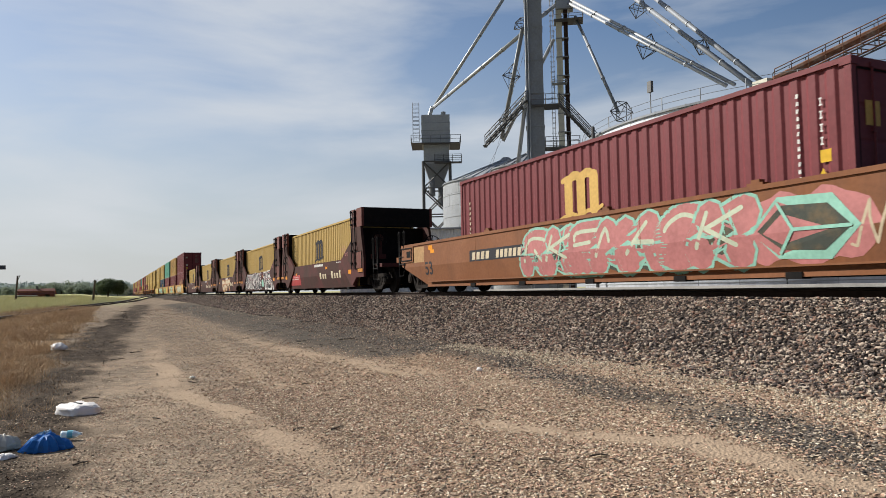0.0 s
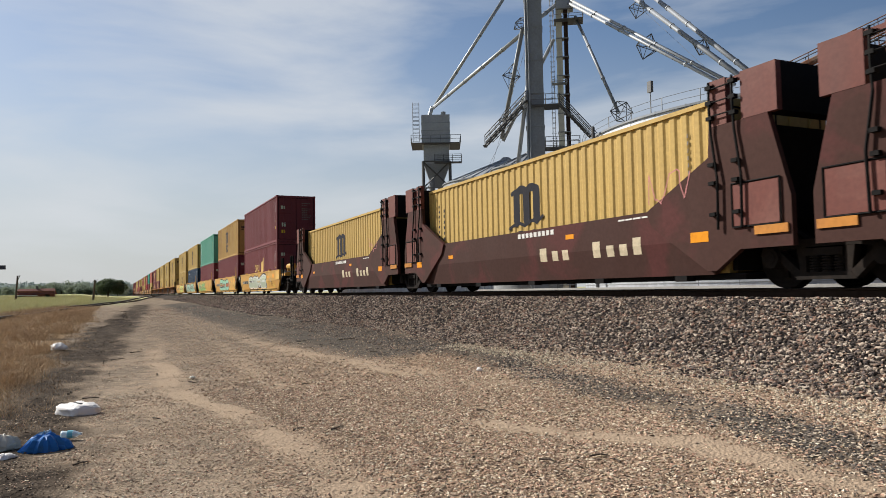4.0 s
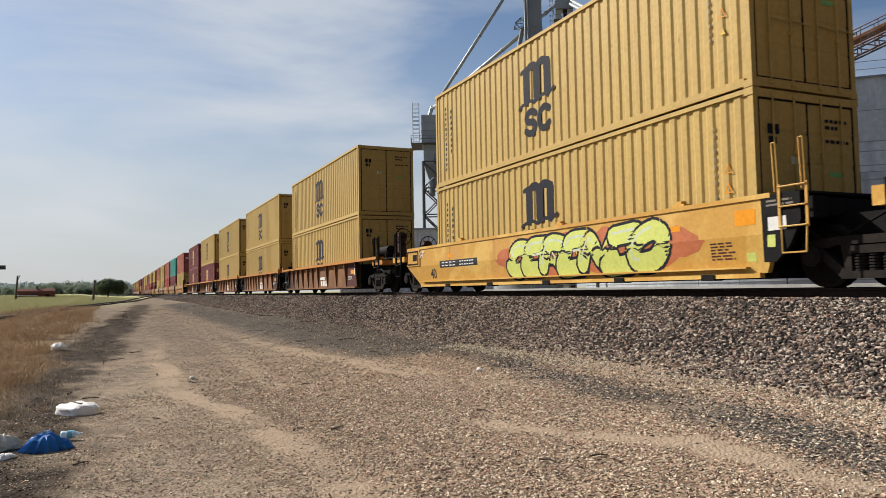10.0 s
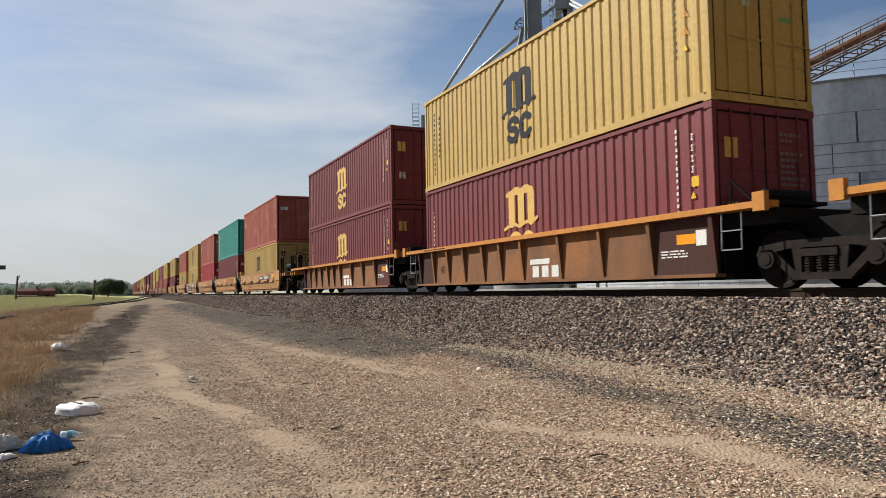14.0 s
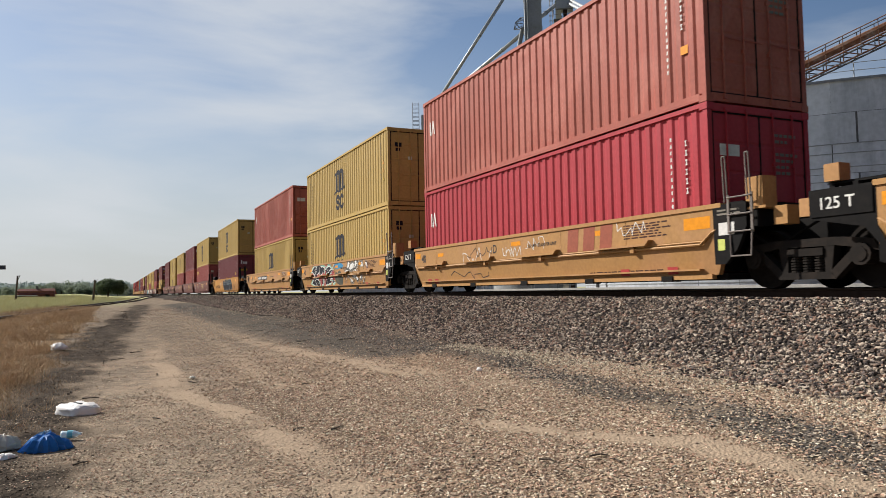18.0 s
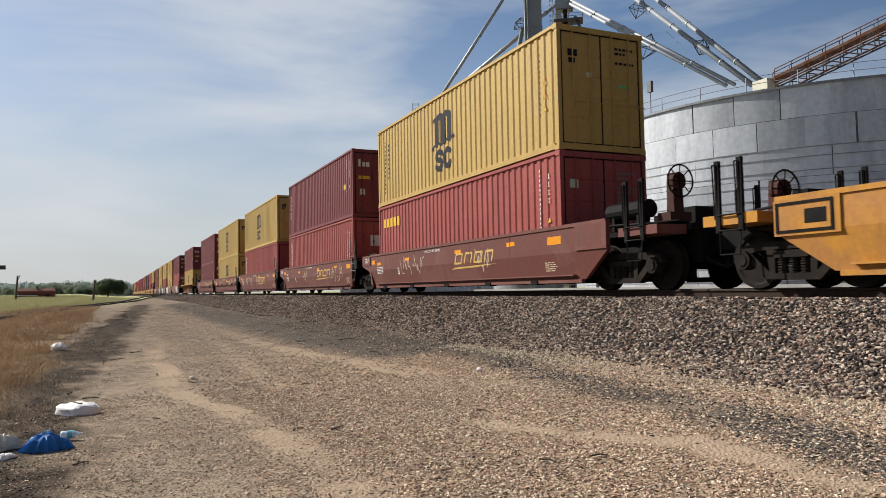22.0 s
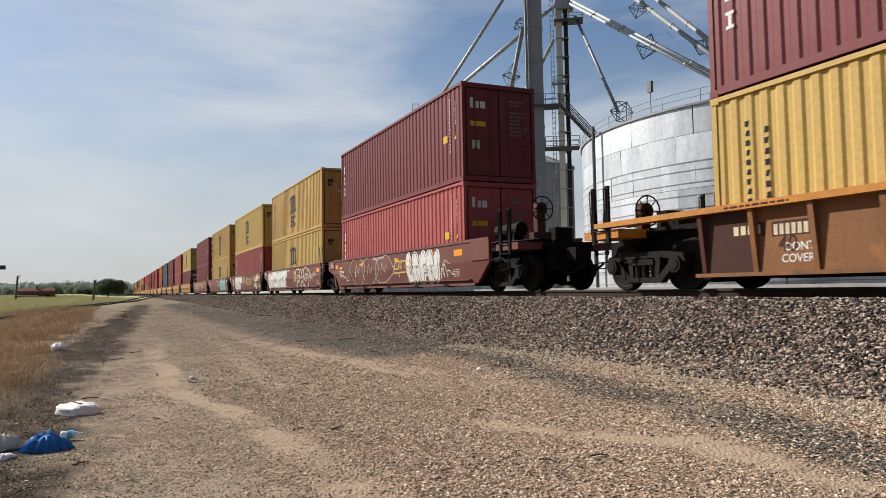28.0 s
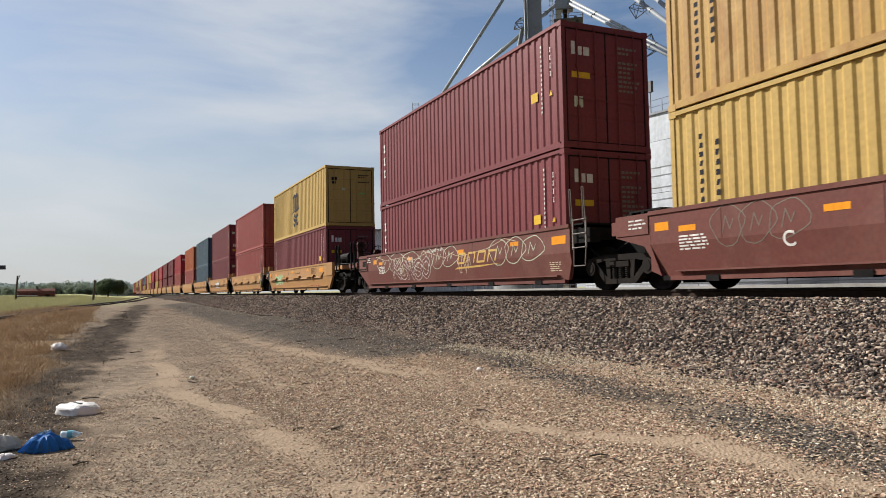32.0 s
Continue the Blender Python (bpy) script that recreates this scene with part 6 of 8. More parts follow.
def upright_bars(owner, x, z0, z1, n, mat, fy=wall_y, width=0.09, name="vertical_marking", y=None):
    """A column of characters down the wall that cannot be read or is a number: plain bars."""
    bm = bmesh.new()
    p = (z1 - z0) / n
    if n <= 6:
        h = p * 0.62
        bars_ = bmesh.new()
        for a0, a1, b0, b1 in ((0, width, 0, h * 0.2), (width * 0.3, width * 0.7, h * 0.2, h * 0.8), (0, width, h * 0.8, h)):
            bars_.faces.new([bars_.verts.new(q) for q in ((a0, 0, b0), (a1, 0, b0), (a1, 0, b1), (a0, 0, b1))])
        me = mesh_of(bars_, "marking_bar", mat, normals=False)
        for i in range(n):
            part("marking_bar", me, None, owner, "" if i else "plain painted bar in a column", at=pose(x, fy(x, z0) - 0.004, z0 + i * p))
        bm.free()
        return
    for i in range(n):
        a = z0 + i * p
        v = [bm.verts.new((px, fy(px, pz) - 0.004, pz)) for px, pz in ((x, a), (x + width * (0.7 + 0.3 * (i % 3 > 0)), a), (x + width, a + p * 0.56), (x + width * 0.25 * (i % 2), a + p * 0.56))]
        bm.faces.new(v)
    part(name, bm, mat, owner, "column of small painted bars")


def patch(owner, x0, x1, z0, z1, mat, fy=side_y, name="marking", label="", lift=0.0025):
    bm = bmesh.new()
    zs = [z0, 0.82, z1] if (fy is side_y and z0 < 0.8 < z1) else [z0, z1]
    rows = [[bm.verts.new((x, fy(x, z) - lift, z)) for x in (x0, x1)] for z in zs]
    for a, b in zip(rows, rows[1:]):
        bm.faces.new((a[0], a[1], b[1], b[0]))
    return part(name, bm, mat, owner, label)


def blocks(owner, x0, x1, z0, z1, n, mat, fy=side_y, lean=0.0, lift=0.005, name="number_bars"):
    """A vehicle number, drawn as plain upright bars."""
    bm = bmesh.new()
    p = (x1 - x0) / n
    for i in range(n):
        a = x0 + i * p
        v = [bm.verts.new((px, fy(px, pz) - lift, pz)) for px, pz in ((a, z0), (a + p * .68, z0), (a + p * .68 + lean, z1), (a + lean, z1))]
        bm.faces.new(v)
    part(name, bm, mat, owner, "number shown as plain bars")


FONT = {}


def words(owner, text, x, z, size, mat, fy=side_y, stretch=1.0, lift=0.004, name="lettering", end=False):
    """Readable lettering in the built-in font on a side, or on an end wall."""
    key = (text, size, stretch)
    if key not in FONT:
        cu = bpy.data.curves.new("lettering", "FONT")
        cu.body, cu.size, cu.offset = text, size, size * 0.012
        ob = bpy.data.objects.new("lettering", cu)
        me = bpy.data.meshes.new_from_object(ob)
        FONT[key] = np.array([v.co[:] for v in me.vertices]), [tuple(p.vertices) for p in me.polygons]
        bpy.data.objects.remove(ob)
    co, faces = FONT[key]
    me = bpy.data.meshes.new(name)
    if end:
        pts = [(end, x + c[0] * stretch, z + c[1]) for c in co]
    else:
        pts = [(x + c[0] * stretch, fy(x + c[0] * stretch, z + c[1]) - lift, z + c[1]) for c in co]
    me.from_pydata(pts, [], faces)
    me.materials.append(M[mat])
    part(name, me, mat, owner, "stencilled letters and figures")


def emblem(owner, mat, x=-0.85, w=1.5, second=True, z0=0.50):
    """The shipping line's mark as plain shapes: three stems under an arch, a wave, two round forms."""
    bm = bmesh.new()
    f = wall_y
    u = w / 1.5
    g = 0.46 * u
    for i in range(3):
        a = x + 0.17 * u + i * g
        stroke(bm, [(a, z0 + 0.96), (a, z0 + 1.62)], 0.30 * u, f, 0.003 + i * 2e-5)
        if i < 2:
            stroke(bm, [(a, z0 + 1.60), (a + g * 0.14, z0 + 1.68), (a + g * 0.42, z0 + 1.73), (a + g * 0.74, z0 + 1.71), (a + g, z0 + 1.60)], 0.20, f, 0.0032 + i * 2e-5)
    stroke(bm, [(x - 0.06 * u, z0 + 1.66), (x + 0.12 * u, z0 + 1.70)], 0.12, f, 0.0033)
    # the tails and the wave under the stems
    stroke(bm, [(x - 0.20 * u, z0 + 0.80), (x - 0.02 * u, z0 + 0.86), (x + 0.30 * u, z0 + 0.90), (x + 0.55 * u, z0 + 0.83), (x + 0.86 * u, z0 + 0.92), (x + 1.16 * u, z0 + 0.90), (x + 1.36 * u, z0 + 0.98)], 0.085, f, 0.0034)
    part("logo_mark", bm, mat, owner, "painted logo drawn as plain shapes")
    if second:
        for k, ch in ((0.10, "S"), (0.70, "C")):
            bm = bmesh.new()
            pts = smooth_line([(x + (k + 0.46 * p[0]) * u, z0 + 0.12 + 0.50 * p[1]) for p in GLYPHS[ch][0]])
            stroke(bm, pts, 0.17, f, 0.003 + 1e-4 * k)
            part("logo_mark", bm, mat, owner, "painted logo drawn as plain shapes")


def triangle(owner, x, z, s, mat, inner=None):
    bm = bmesh.new()
    bm.faces.new([bm.verts.new((px, -CW / 2 + 0.024, pz)) for px, pz in ((x, z), (x + s, z), (x + s / 2, z + s * 0.95))])
    part("warning_sign", bm, mat, owner, "small triangular warning sticker")


def end_patch(owner, y0, y1, z0, z1, mat, name="door_sticker"):
    bm = bmesh.new()
    x = CL / 2 - 0.014
    bm.faces.new([bm.verts.new((x, a, b)) for a, b in ((y0, z0), (y1, z0), (y1, z1), (y0, z1))])
    part(name, bm, mat, owner, "sticker on the container door")


def end_lines(owner, mat, y=0.35, z=2.35, rows=9, seed=3):
    rnd = random.Random(seed)
    bm = bmesh.new()
    x = CL / 2 - 0.012
    for r in range(rows):
        zz = z - r * 0.11 - (0.12 if r > 1 else 0)
        a, e = y, y + rnd.uniform(0.3, 0.55) + (0.15 if r == 0 else 0)
        while a < e:
            b = a + rnd.uniform(0.05, 0.12)
            bm.faces.new([bm.verts.new((x, p, q)) for p, q in ((a, zz), (b, zz), (b, zz + 0.055), (a, zz + 0.055))])
            a = b + 0.03
    part("door_stencilling", bm, mat, owner, "rows of small marks on the container door")


def marks_yellow(mark):
    def fn(c):
        emblem(c, mark)
        upright_bars(c, 5.22, 0.95, 2.50, 12, "decal_dim", width=0.03)
        upright_bars(c, -5.42, 0.45, 2.45, 13, "decal_navy", width=0.085)
        upright_bars(c, -5.06, 0.95, 2.30, 8, "decal_navy", width=0.085)
        for z in (1.62, 1.30):
            bm = bmesh.new()
            stroke(bm, [(5.44, z), (5.58, z), (5.51, z + 0.15), (5.44, z)], 0.016, wall_y, 0.003)
            part("warning_sign", bm, "decal_orange", c, "thin yellow outlined triangle")
        triangle(c, 5.46, 1.0, 0.12, "decal_yellow")
        end_patch(c, -0.92, -0.66, 2.18, 2.34, "decal_navy", "door_logo")
        end_patch(c, -0.90, -0.72, 2.02, 2.14, "decal_navy", "door_logo")
        end_patch(c, -0.42, -0.25, 1.72, 1.84, "decal_pale")
        end_patch(c, 0.45, 0.75, 1.55, 1.63, "decal_green")
        end_lines(c, "decal_navy", 0.4, 2.45, 3)
    return fn


def marks_red(tag="plain"):
    def fn(c):
        upright_bars(c, 5.18, 0.95, 2.62, 15, "decal_white", width=0.045)
        upright_bars(c, 5.56, 1.75, 2.5, 4, "decal_white", width=0.05)
        triangle(c, 5.52, 1.30, 0.13, "decal_yellow")
        if tag == "tex":
            patch(c, 4.72, 5.02, 1.30, 1.52, "decal_yellow", wall_y, "sticker")
            stroke_mark(c, "decal_white")
            upright_bars(c, -5.72, 1.05, 2.45, 3, "decal_white", width=0.17)
            end_patch(c, -0.95, -0.45, 1.62, 1.76, "decal_yellow")
        elif tag == "gold":
            emblem(c, "decal_gold")
            patch(c, 5.55, 5.72, 1.5, 1.68, "decal_yellow", wall_y, "sticker")
            upright_bars(c, -5.55, 0.45, 2.3, 13, "decal_cream", width=0.06)
            end_patch(c, -0.95, -0.65, 1.95, 2.3, "decal_gold", "door_logo")
        else:
            patch(c, 5.5, 5.64, 0.85, 1.0, "decal_yellow", wall_y, "sticker")
            end_patch(c, -0.95, -0.72, 2.05, 2.25, "decal_pale", "door_logo")
            end_patch(c, -0.92, -0.70, 0.55, 0.75, "decal_yellow")
        end_lines(c, "decal_dim", 0.35, 2.4, 9)
        end_patch(c, -0.9, -0.66, 0.95, 1.2, "decal_pale")
    return fn


def stroke_mark(c, mat):
    """The leasing firm's word mark on a door, as three plain bars."""
    bm = bmesh.new()
    x = CL / 2 - 0.012
    for y, w, h in ((-0.95, 0.10, 0.30), (-0.80, 0.14, 0.2), (-0.62, 0.16, 0.2)):
        bm.faces.new([bm.verts.new((x, p, q)) for p, q in ((y, 2.15), (y + w, 2.15), (y + w, 2.15 + h), (y, 2.15 + h))])
    part("door_logo", bm, mat, c, "pale logo bars on the door")


def marks_cai(c):
    bm = bmesh.new()
    stroke(bm, [(-5.60, 1.80), (-5.60, 2.16)], 0.07, wall_y, 0.003)
    stroke(bm, [(-5.48, 1.78), (-5.38, 2.18), (-5.28, 1.78)], 0.06, wall_y, 0.003)
    part("logo_mark", bm, "decal_white", c, "white logo shapes")
    upright_bars(c, 5.15, 0.7, 2.5, 15, "decal_white", width=0.04)
    upright_bars(c, 5.52, 1.4, 2.4, 6, "decal_white", width=0.05)
    patch(c, 5.5, 5.68, 0.95, 1.1, "decal_orange", wall_y, "sticker")
    end_patch(c, -0.95, -0.5, 2.0, 2.2, "decal_white", "door_logo")
    end_lines(c, "decal_dim", 0.35, 2.4, 6)


def marks_triton(c):
    upright_bars(c, -5.55, 0.65, 2.60, 6, "decal_white", width=0.19)
    upright_bars(c, 5.18, 0.9, 2.5, 15, "decal_white", width=0.04)
    upright_bars(c, 5.50, 1.2, 2.4, 8, "decal_white", width=0.045)
    triangle(c, 5.5, 0.75, 0.14, "decal_yellow")
    end_patch(c, -0.45, -0.05, 1.7, 2.15, "decal_white")
    end_lines(c, "decal_dim", 0.4, 2.3, 5)


def marks_touax(c):
    for i in range(5):
        patch(c, -5.62 + i * 0.34, -5.38 + i * 0.34, 2.10, 2.42, "decal_yellow", wall_y, "logo_mark", "yellow logo bar")
    marks_red()(c)


def marks_line(c):
    upright_bars(c, -5.5, 0.4, 2.6, 9, "decal_white", width=0.24)
    triangle(c, 4.75, 1.5, 0.26, "decal_yellow")
    triangle(c, 4.75, 2.0, 0.2, "decal_orange")
    end_lines(c, "decal_navy", 0.4, 2.3, 4)


def marks_seaco(c):
    for i in range(5):
        patch(c, -5.2 + i * 0.27, -5.01 + i * 0.27, 2.30, 2.46, "decal_white", wall_y, "logo_mark", "white logo bar")
    patch(c, -5.46, -5.26, 2.30, 2.46, "decal_red", wall_y, "logo_mark", "red logo bar")
    bars(c, 5.15, 2.48, 0.6, 2, "decal_white", wall_y, 0.085, 0.14)
    bars(c, 5.15, 2.16, 0.24, 2, "decal_white", wall_y, 0.085, 0.14)
    triangle(c, 5.15, 1.55, 0.26, "decal_yellow")
    patch(c, 5.55, 5.7, 1.55, 1.75, "decal_orange", wall_y, "sticker")
    end_lines(c, "decal_dim", 0.3, 2.3, 5)


BOXES = {}


def boxed(kind, lite=False):
    key = (kind, lite)
    if key not in BOXES:
        BOXES[key] = container(*KINDS[kind], lite=lite)
        return BOXES[key]
    return copy_thing(BOXES[key], Matrix.Identity(4))


KINDS = {
    "y": ("paint_yellow", "yellow corrugated steel shipping container with dark logo marks", (marks_yellow("decal_navy"),)),
    "Y": ("paint_ochre", "weathered ochre-yellow steel shipping container with rust runs", (marks_yellow("decal_navy"),)),
    "m": ("paint_maroon", "maroon corrugated steel shipping container with door stickers", (marks_red(),)),
    "M": ("paint_maroon", "maroon steel shipping container with a gold logo mark", (marks_red("gold"),)),
    "t": ("paint_maroon", "dark maroon steel shipping container with pale door logo", (marks_red("tex"),)),
    "o": ("paint_oxblood", "oxblood-red corrugated steel shipping container with white columns", (marks_triton,)),
    "u": ("paint_oxblood", "oxblood-red steel shipping container with a yellow logo mark", (marks_touax,)),
    "w": ("paint_faded_red", "sun-faded red corrugated steel shipping container", (marks_red("tex"),)),
    "g": ("paint_green", "faded green corrugated steel shipping container with streaks", (marks_line,)),
    "G": ("paint_teal", "teal-green corrugated steel shipping container with white side panel", (marks_line,)),
    "b": ("paint_blue", "dark blue corrugated steel shipping container with white logo", (marks_seaco,)),
    "B": ("paint_slate", "slate-blue corrugated steel shipping container", ()),
    "c": ("paint_coral", "faded coral-red steel shipping container with scuffs", (marks_cai,)),
    "r": ("paint_red", "bright red corrugated steel shipping container with white logo", (marks_cai,)),
    "O": ("paint_orange_box", "orange-red corrugated steel shipping container", ()),
}

# ---- trucks, car ends and car bodies ----


def side_frame(y):
    """One cast side frame with windows, journal ends and spring seat."""
    bm = bmesh.new()
    y0, y1 = y - 0.075, y + 0.075
    prism(bm, [(-1.12, 0.50), (-1.05, 0.66), (-0.55, 0.72), (0.55, 0.72), (1.05, 0.66), (1.12, 0.50), (0.9, 0.54), (0.5, 0.60), (-0.5, 0.60), (-0.9, 0.54)], y0, y1)
    for s in (-1, 1):
        prism(bm, [(s * 0.98, 0.60), (s * 0.80, 0.60), (s * 0.30, 0.16), (s * 0.46, 0.13)], y0 + 0.002, y1 - 0.002)
        prism(bm, [(s * 0.47, 0.64), (s * 0.31, 0.64), (s * 0.31, 0.18), (s * 0.40, 0.18)], y0 + 0.004, y1 - 0.004)
        tube(bm, (s * 0.89, y0 - 0.06, 0.46), (s * 0.89, y1, 0.46), 0.155, 12)
        tube(bm, (s * 0.89, y0 - 0.075, 0.46), (s * 0.89, y0 - 0.055, 0.46), 0.10, 10)
    prism(bm, [(-0.48, 0.13), (0.48, 0.13), (0.40, 0.235), (-0.40, 0.235)], y0 - 0.002, y1 + 0.002)
    return bm


def coil_spring():
    """One coil spring as a single grooved column."""
    bm = bmesh.new()
    prof = []
    for k in range(6):
        z = 0.236 + k * 0.040
        prof += [(z, 0.086), (z + 0.024, 0.086), (z + 0.028, 0.055), (z + 0.036, 0.055)]
    rows = [[bm.verts.new((r * math.cos(i * math.pi / 5), r * math.sin(i * math.pi / 5), z)) for i in range(10)] for z, r in prof]
    for a, b in zip(rows, rows[1:]):
        for i in range(10):
            bm.faces.new((a[i], a[(i + 1) % 10], b[(i + 1) % 10], b[i]))
    return bm


def wheelset():
    """Two flanged wheels on an axle, about its own middle."""
    bm = bmesh.new()
    for s in (-1, 1):
        prof = [(0.0, 0.10), (0.045, 0.10), (0.05, 0.36), (0.075, 0.40), (0.075, 0.455), (0.0, 0.458), (-0.045, 0.46), (-0.062, 0.483), (-0.072, 0.46), (-0.072, 0.40), (-0.02, 0.36), (-0.03, 0.10)]
        n = 28
        rings = [[bm.verts.new((r * math.cos(2 * math.pi * i / n), s * (0.75 + o), r * math.sin(2 * math.pi * i / n))) for i in range(n)] for o, r in prof]
        for a in range(len(prof) - 1):
            for i in range(n):
                j = (i + 1) % n
                bm.faces.new((rings[a][i], rings[a][j], rings[a + 1][j], rings[a + 1][i]))
    tube(bm, (0, -1.02, 0), (0, 1.02, 0), 0.085, 10)
    box(bm, -0.03, 0.03, -0.84, -0.80, 0.14, 0.30)
    return bm


ROLLING = []


def truck(car, x, style="cast_iron"):
    t = part("truck", shared("truck_bolster", "black_steel", lambda: boxes((-0.24, 0.24, -0.95, 0.95, 0.44, 0.70), (-0.10, 0.10, -0.35, 0.35, 0.70, 0.86))), None, car, "dark steel truck bolster", pose(x, 0, 0))
    for y in (-1.03, 1.03):
        part("side_frame", shared("side_frame_%d" % (y > 0), style, lambda y=y: side_frame(y)), None, t, "dusty cast steel side frame")
        part("spring_cap", shared("spring_cap", "cast_iron", lambda: boxes((-0.30, 0.30, -0.10, 0.10, 0.47, 0.58))), None, t, at=pose(0, y, 0))
        for sx in (-0.2, 0.0, 0.2) if y < 0 else ():
            part("spring", shared("spring", "cast_iron", coil_spring), None, t, at=pose(sx, y, 0))
    for dx in (-0.89, 0.89):
        w = part("wheelset", shared("wheelset", "wheel_steel", wheelset), None, t, "steel wheels on an axle", pose(dx, 0, 0.46))
        ROLLING.append((w, car, x + dx, dx))
    return t


def ladder(x, y, z0, z1, zrail, rungs):
    """A ladder of round bars; its stiles rise as hand grips."""
    bm = bmesh.new()
    for s in (x, x + 0.46):
        if rungs == 2:
            box(bm, s - 0.05, s + 0.04, y - 0.012, y + 0.045, z0 + 0.35, zrail + 0.06)
        else:
            box(bm, s - 0.022, s + 0.022, y - 0.012, y + 0.012, z0 + 0.35, z1)
        path(bm, [(s - 0.07, y, z1 - 0.1), (s - 0.07, y - 0.03, zrail), (s - 0.01, y - 0.03, zrail), (s - 0.01, y, z1 - 0.14)], 0.013, 5)
    for i in range(rungs):
        z = z0 + 0.38 + (z1 - z0 - 0.42) * i / max(1, rungs - 1)
        tube(bm, (x, y - 0.02, z), (x + 0.46, y - 0.02, z), 0.014, 6)
    path(bm, [(x + 0.02, y, z0 + 0.38), (x + 0.04, y - 0.02, z0), (x + 0.44, y - 0.02, z0), (x + 0.45, y, z0 + 0.38)], 0.014, 5)
    return bm


def brake_wheel(x, y, z):
    bm = bmesh.new()
    n = 18
    pts = [(x + 0.03, y + 0.31 * math.cos(2 * math.pi * i / n), z + 0.31 * math.sin(2 * math.pi * i / n)) for i in range(n + 1)]
    path(bm, pts, 0.017, 5)
    for i in range(8):
        a = 2 * math.pi * i / 8
        tube(bm, (x + 0.0, y, z), (x + 0.03, y + 0.31 * math.cos(a), z + 0.31 * math.sin(a)), 0.012, 5)
    return bm


def brake_stand(x, y, z):
    bm = bmesh.new()
    tube(bm, (x - 0.16, y, z), (x + 0.0, y, z), 0.17, 14)
    prism(bm, [(x - 0.24, z - 0.75), (x - 0.02, z - 0.75), (x - 0.05, z - 0.1), (x - 0.07, z + 0.16), (x - 0.20, z + 0.16), (x - 0.22, z - 0.1)], y - 0.12, y + 0.12)
    box(bm, x - 0.34, x + 0.02, y - 0.26, y + 0.26, z - 0.78, z - 0.60)
    return bm


def coupler(x, s):
    bm = boxes((x - 0.45, x + 0.45, -0.16, 0.16, 0.74, 1.0))
    h = x + s * 0.62
    box(bm, h - 0.2, h + 0.2, -0.24, 0.20, 0.70, 1.04)
    path(bm, [(x, 0.5, 0.9), (x + s * 0.4, 0.55, 0.42), (x + s * 0.95, 0.45, 0.62)], 0.03, 6)
    return bm


def coupler_end(car, s, mat, top, out=0.0):
    """The end platform beyond the well: deck, draft sill, coupler, brake gear, tank, ladders."""
    before = set(car.children)
    a = lambda u, v: (min(s * u, s * v), max(s * u, s * v))
    x0, x1 = a(6.25, 9.55)
    part("end_platform", boxes((x0, x1, -0.75, 0.75, 1.10, 1.20), (x0, x1, -0.48, 0.48, 0.50, 1.10)), "black_steel", car, "dark end platform over the truck")
    part("draft_gear", coupler(s * 9.3, s), "black_steel", car, "heavy dark steel coupler")
    e0, e1 = a(8.35, 9.45)
    part("end_step", boxes((e0, e1, -1.44, -0.75, 1.02, 1.19)), mat, car)
    part("end_step", boxes((e0, e1, 0.75, 1.44, 1.02, 1.19)), mat, car)
    lx = a(8.62, 9.1)[0]
    part("ladder", ladder(lx, -1.46, 0.55, 1.22, 2.0, 2), "black_steel", car, "dark steel ladder with hand grips")
    part("ladder", ladder(lx, 1.46, 0.55, 1.22, 2.0, 2), "black_steel", car, "dark steel ladder with hand grips")
    bare = s > 0 and mat == "car_orange"
    if s > 0 and not bare:
        g0, g1 = a(6.6, 7.5)
        bm = bmesh.new()
        tube(bm, (7.25, -0.72, 1.60), (8.45, -0.72, 1.60), 0.185, 14)
        box(bm, 7.42, 7.50, -0.86, -0.58, 1.2, 1.5)
        box(bm, 8.20, 8.28, -0.86, -0.58, 1.2, 1.5)
        part("air_tank", bm, mat if mat in ("car_yellow",) else "black_steel", car, "air brake tank on brackets", smooth=False)
    bx, by, bz = (8.95, -0.42, 2.08) if s > 0 else (-8.7, -0.42, 1.60)
    if not bare:
        part("brake_stand", brake_stand(bx, by, bz), "car_umber", car, "rusty dark hand brake stand")
        part("brake_wheel", brake_wheel(bx, by, bz), "black_steel", car, "dark spoked hand brake wheel")
    bm = bmesh.new()
    path(bm, [(s * 9.2, -0.3, 0.95), (s * 9.6, -0.42, 0.55), (s * 10.0, -0.36, 0.38), (s * 10.25, -0.1, 0.60)], 0.03, 6)
    part("air_hose", bm, "black_steel", car, "looped black air hose")
    bm = bmesh.new()
    path(bm, [(s * 7.0, -1.1, 1.25), (s * 7.6, -0.95, 1.32), (s * 8.5, -0.9, 1.28), (s * 9.1, -0.6, 1.3)], 0.025, 6)
    part("brake_pipe", bm, "black_steel", car, "bent brake pipe on the end platform")
    part("valve_gear", boxes((min(s * 8.0, s * 8.5), max(s * 8.0, s * 8.5), -0.25, 0.25, 1.2, 1.5), (min(s * 8.6, s * 8.9), max(s * 8.6, s * 8.9), 0.0, 0.5, 1.2, 1.62)), "black_steel", car, "dark brake valves")
    for o in set(car.children) - before:
        o.location.x += s * out


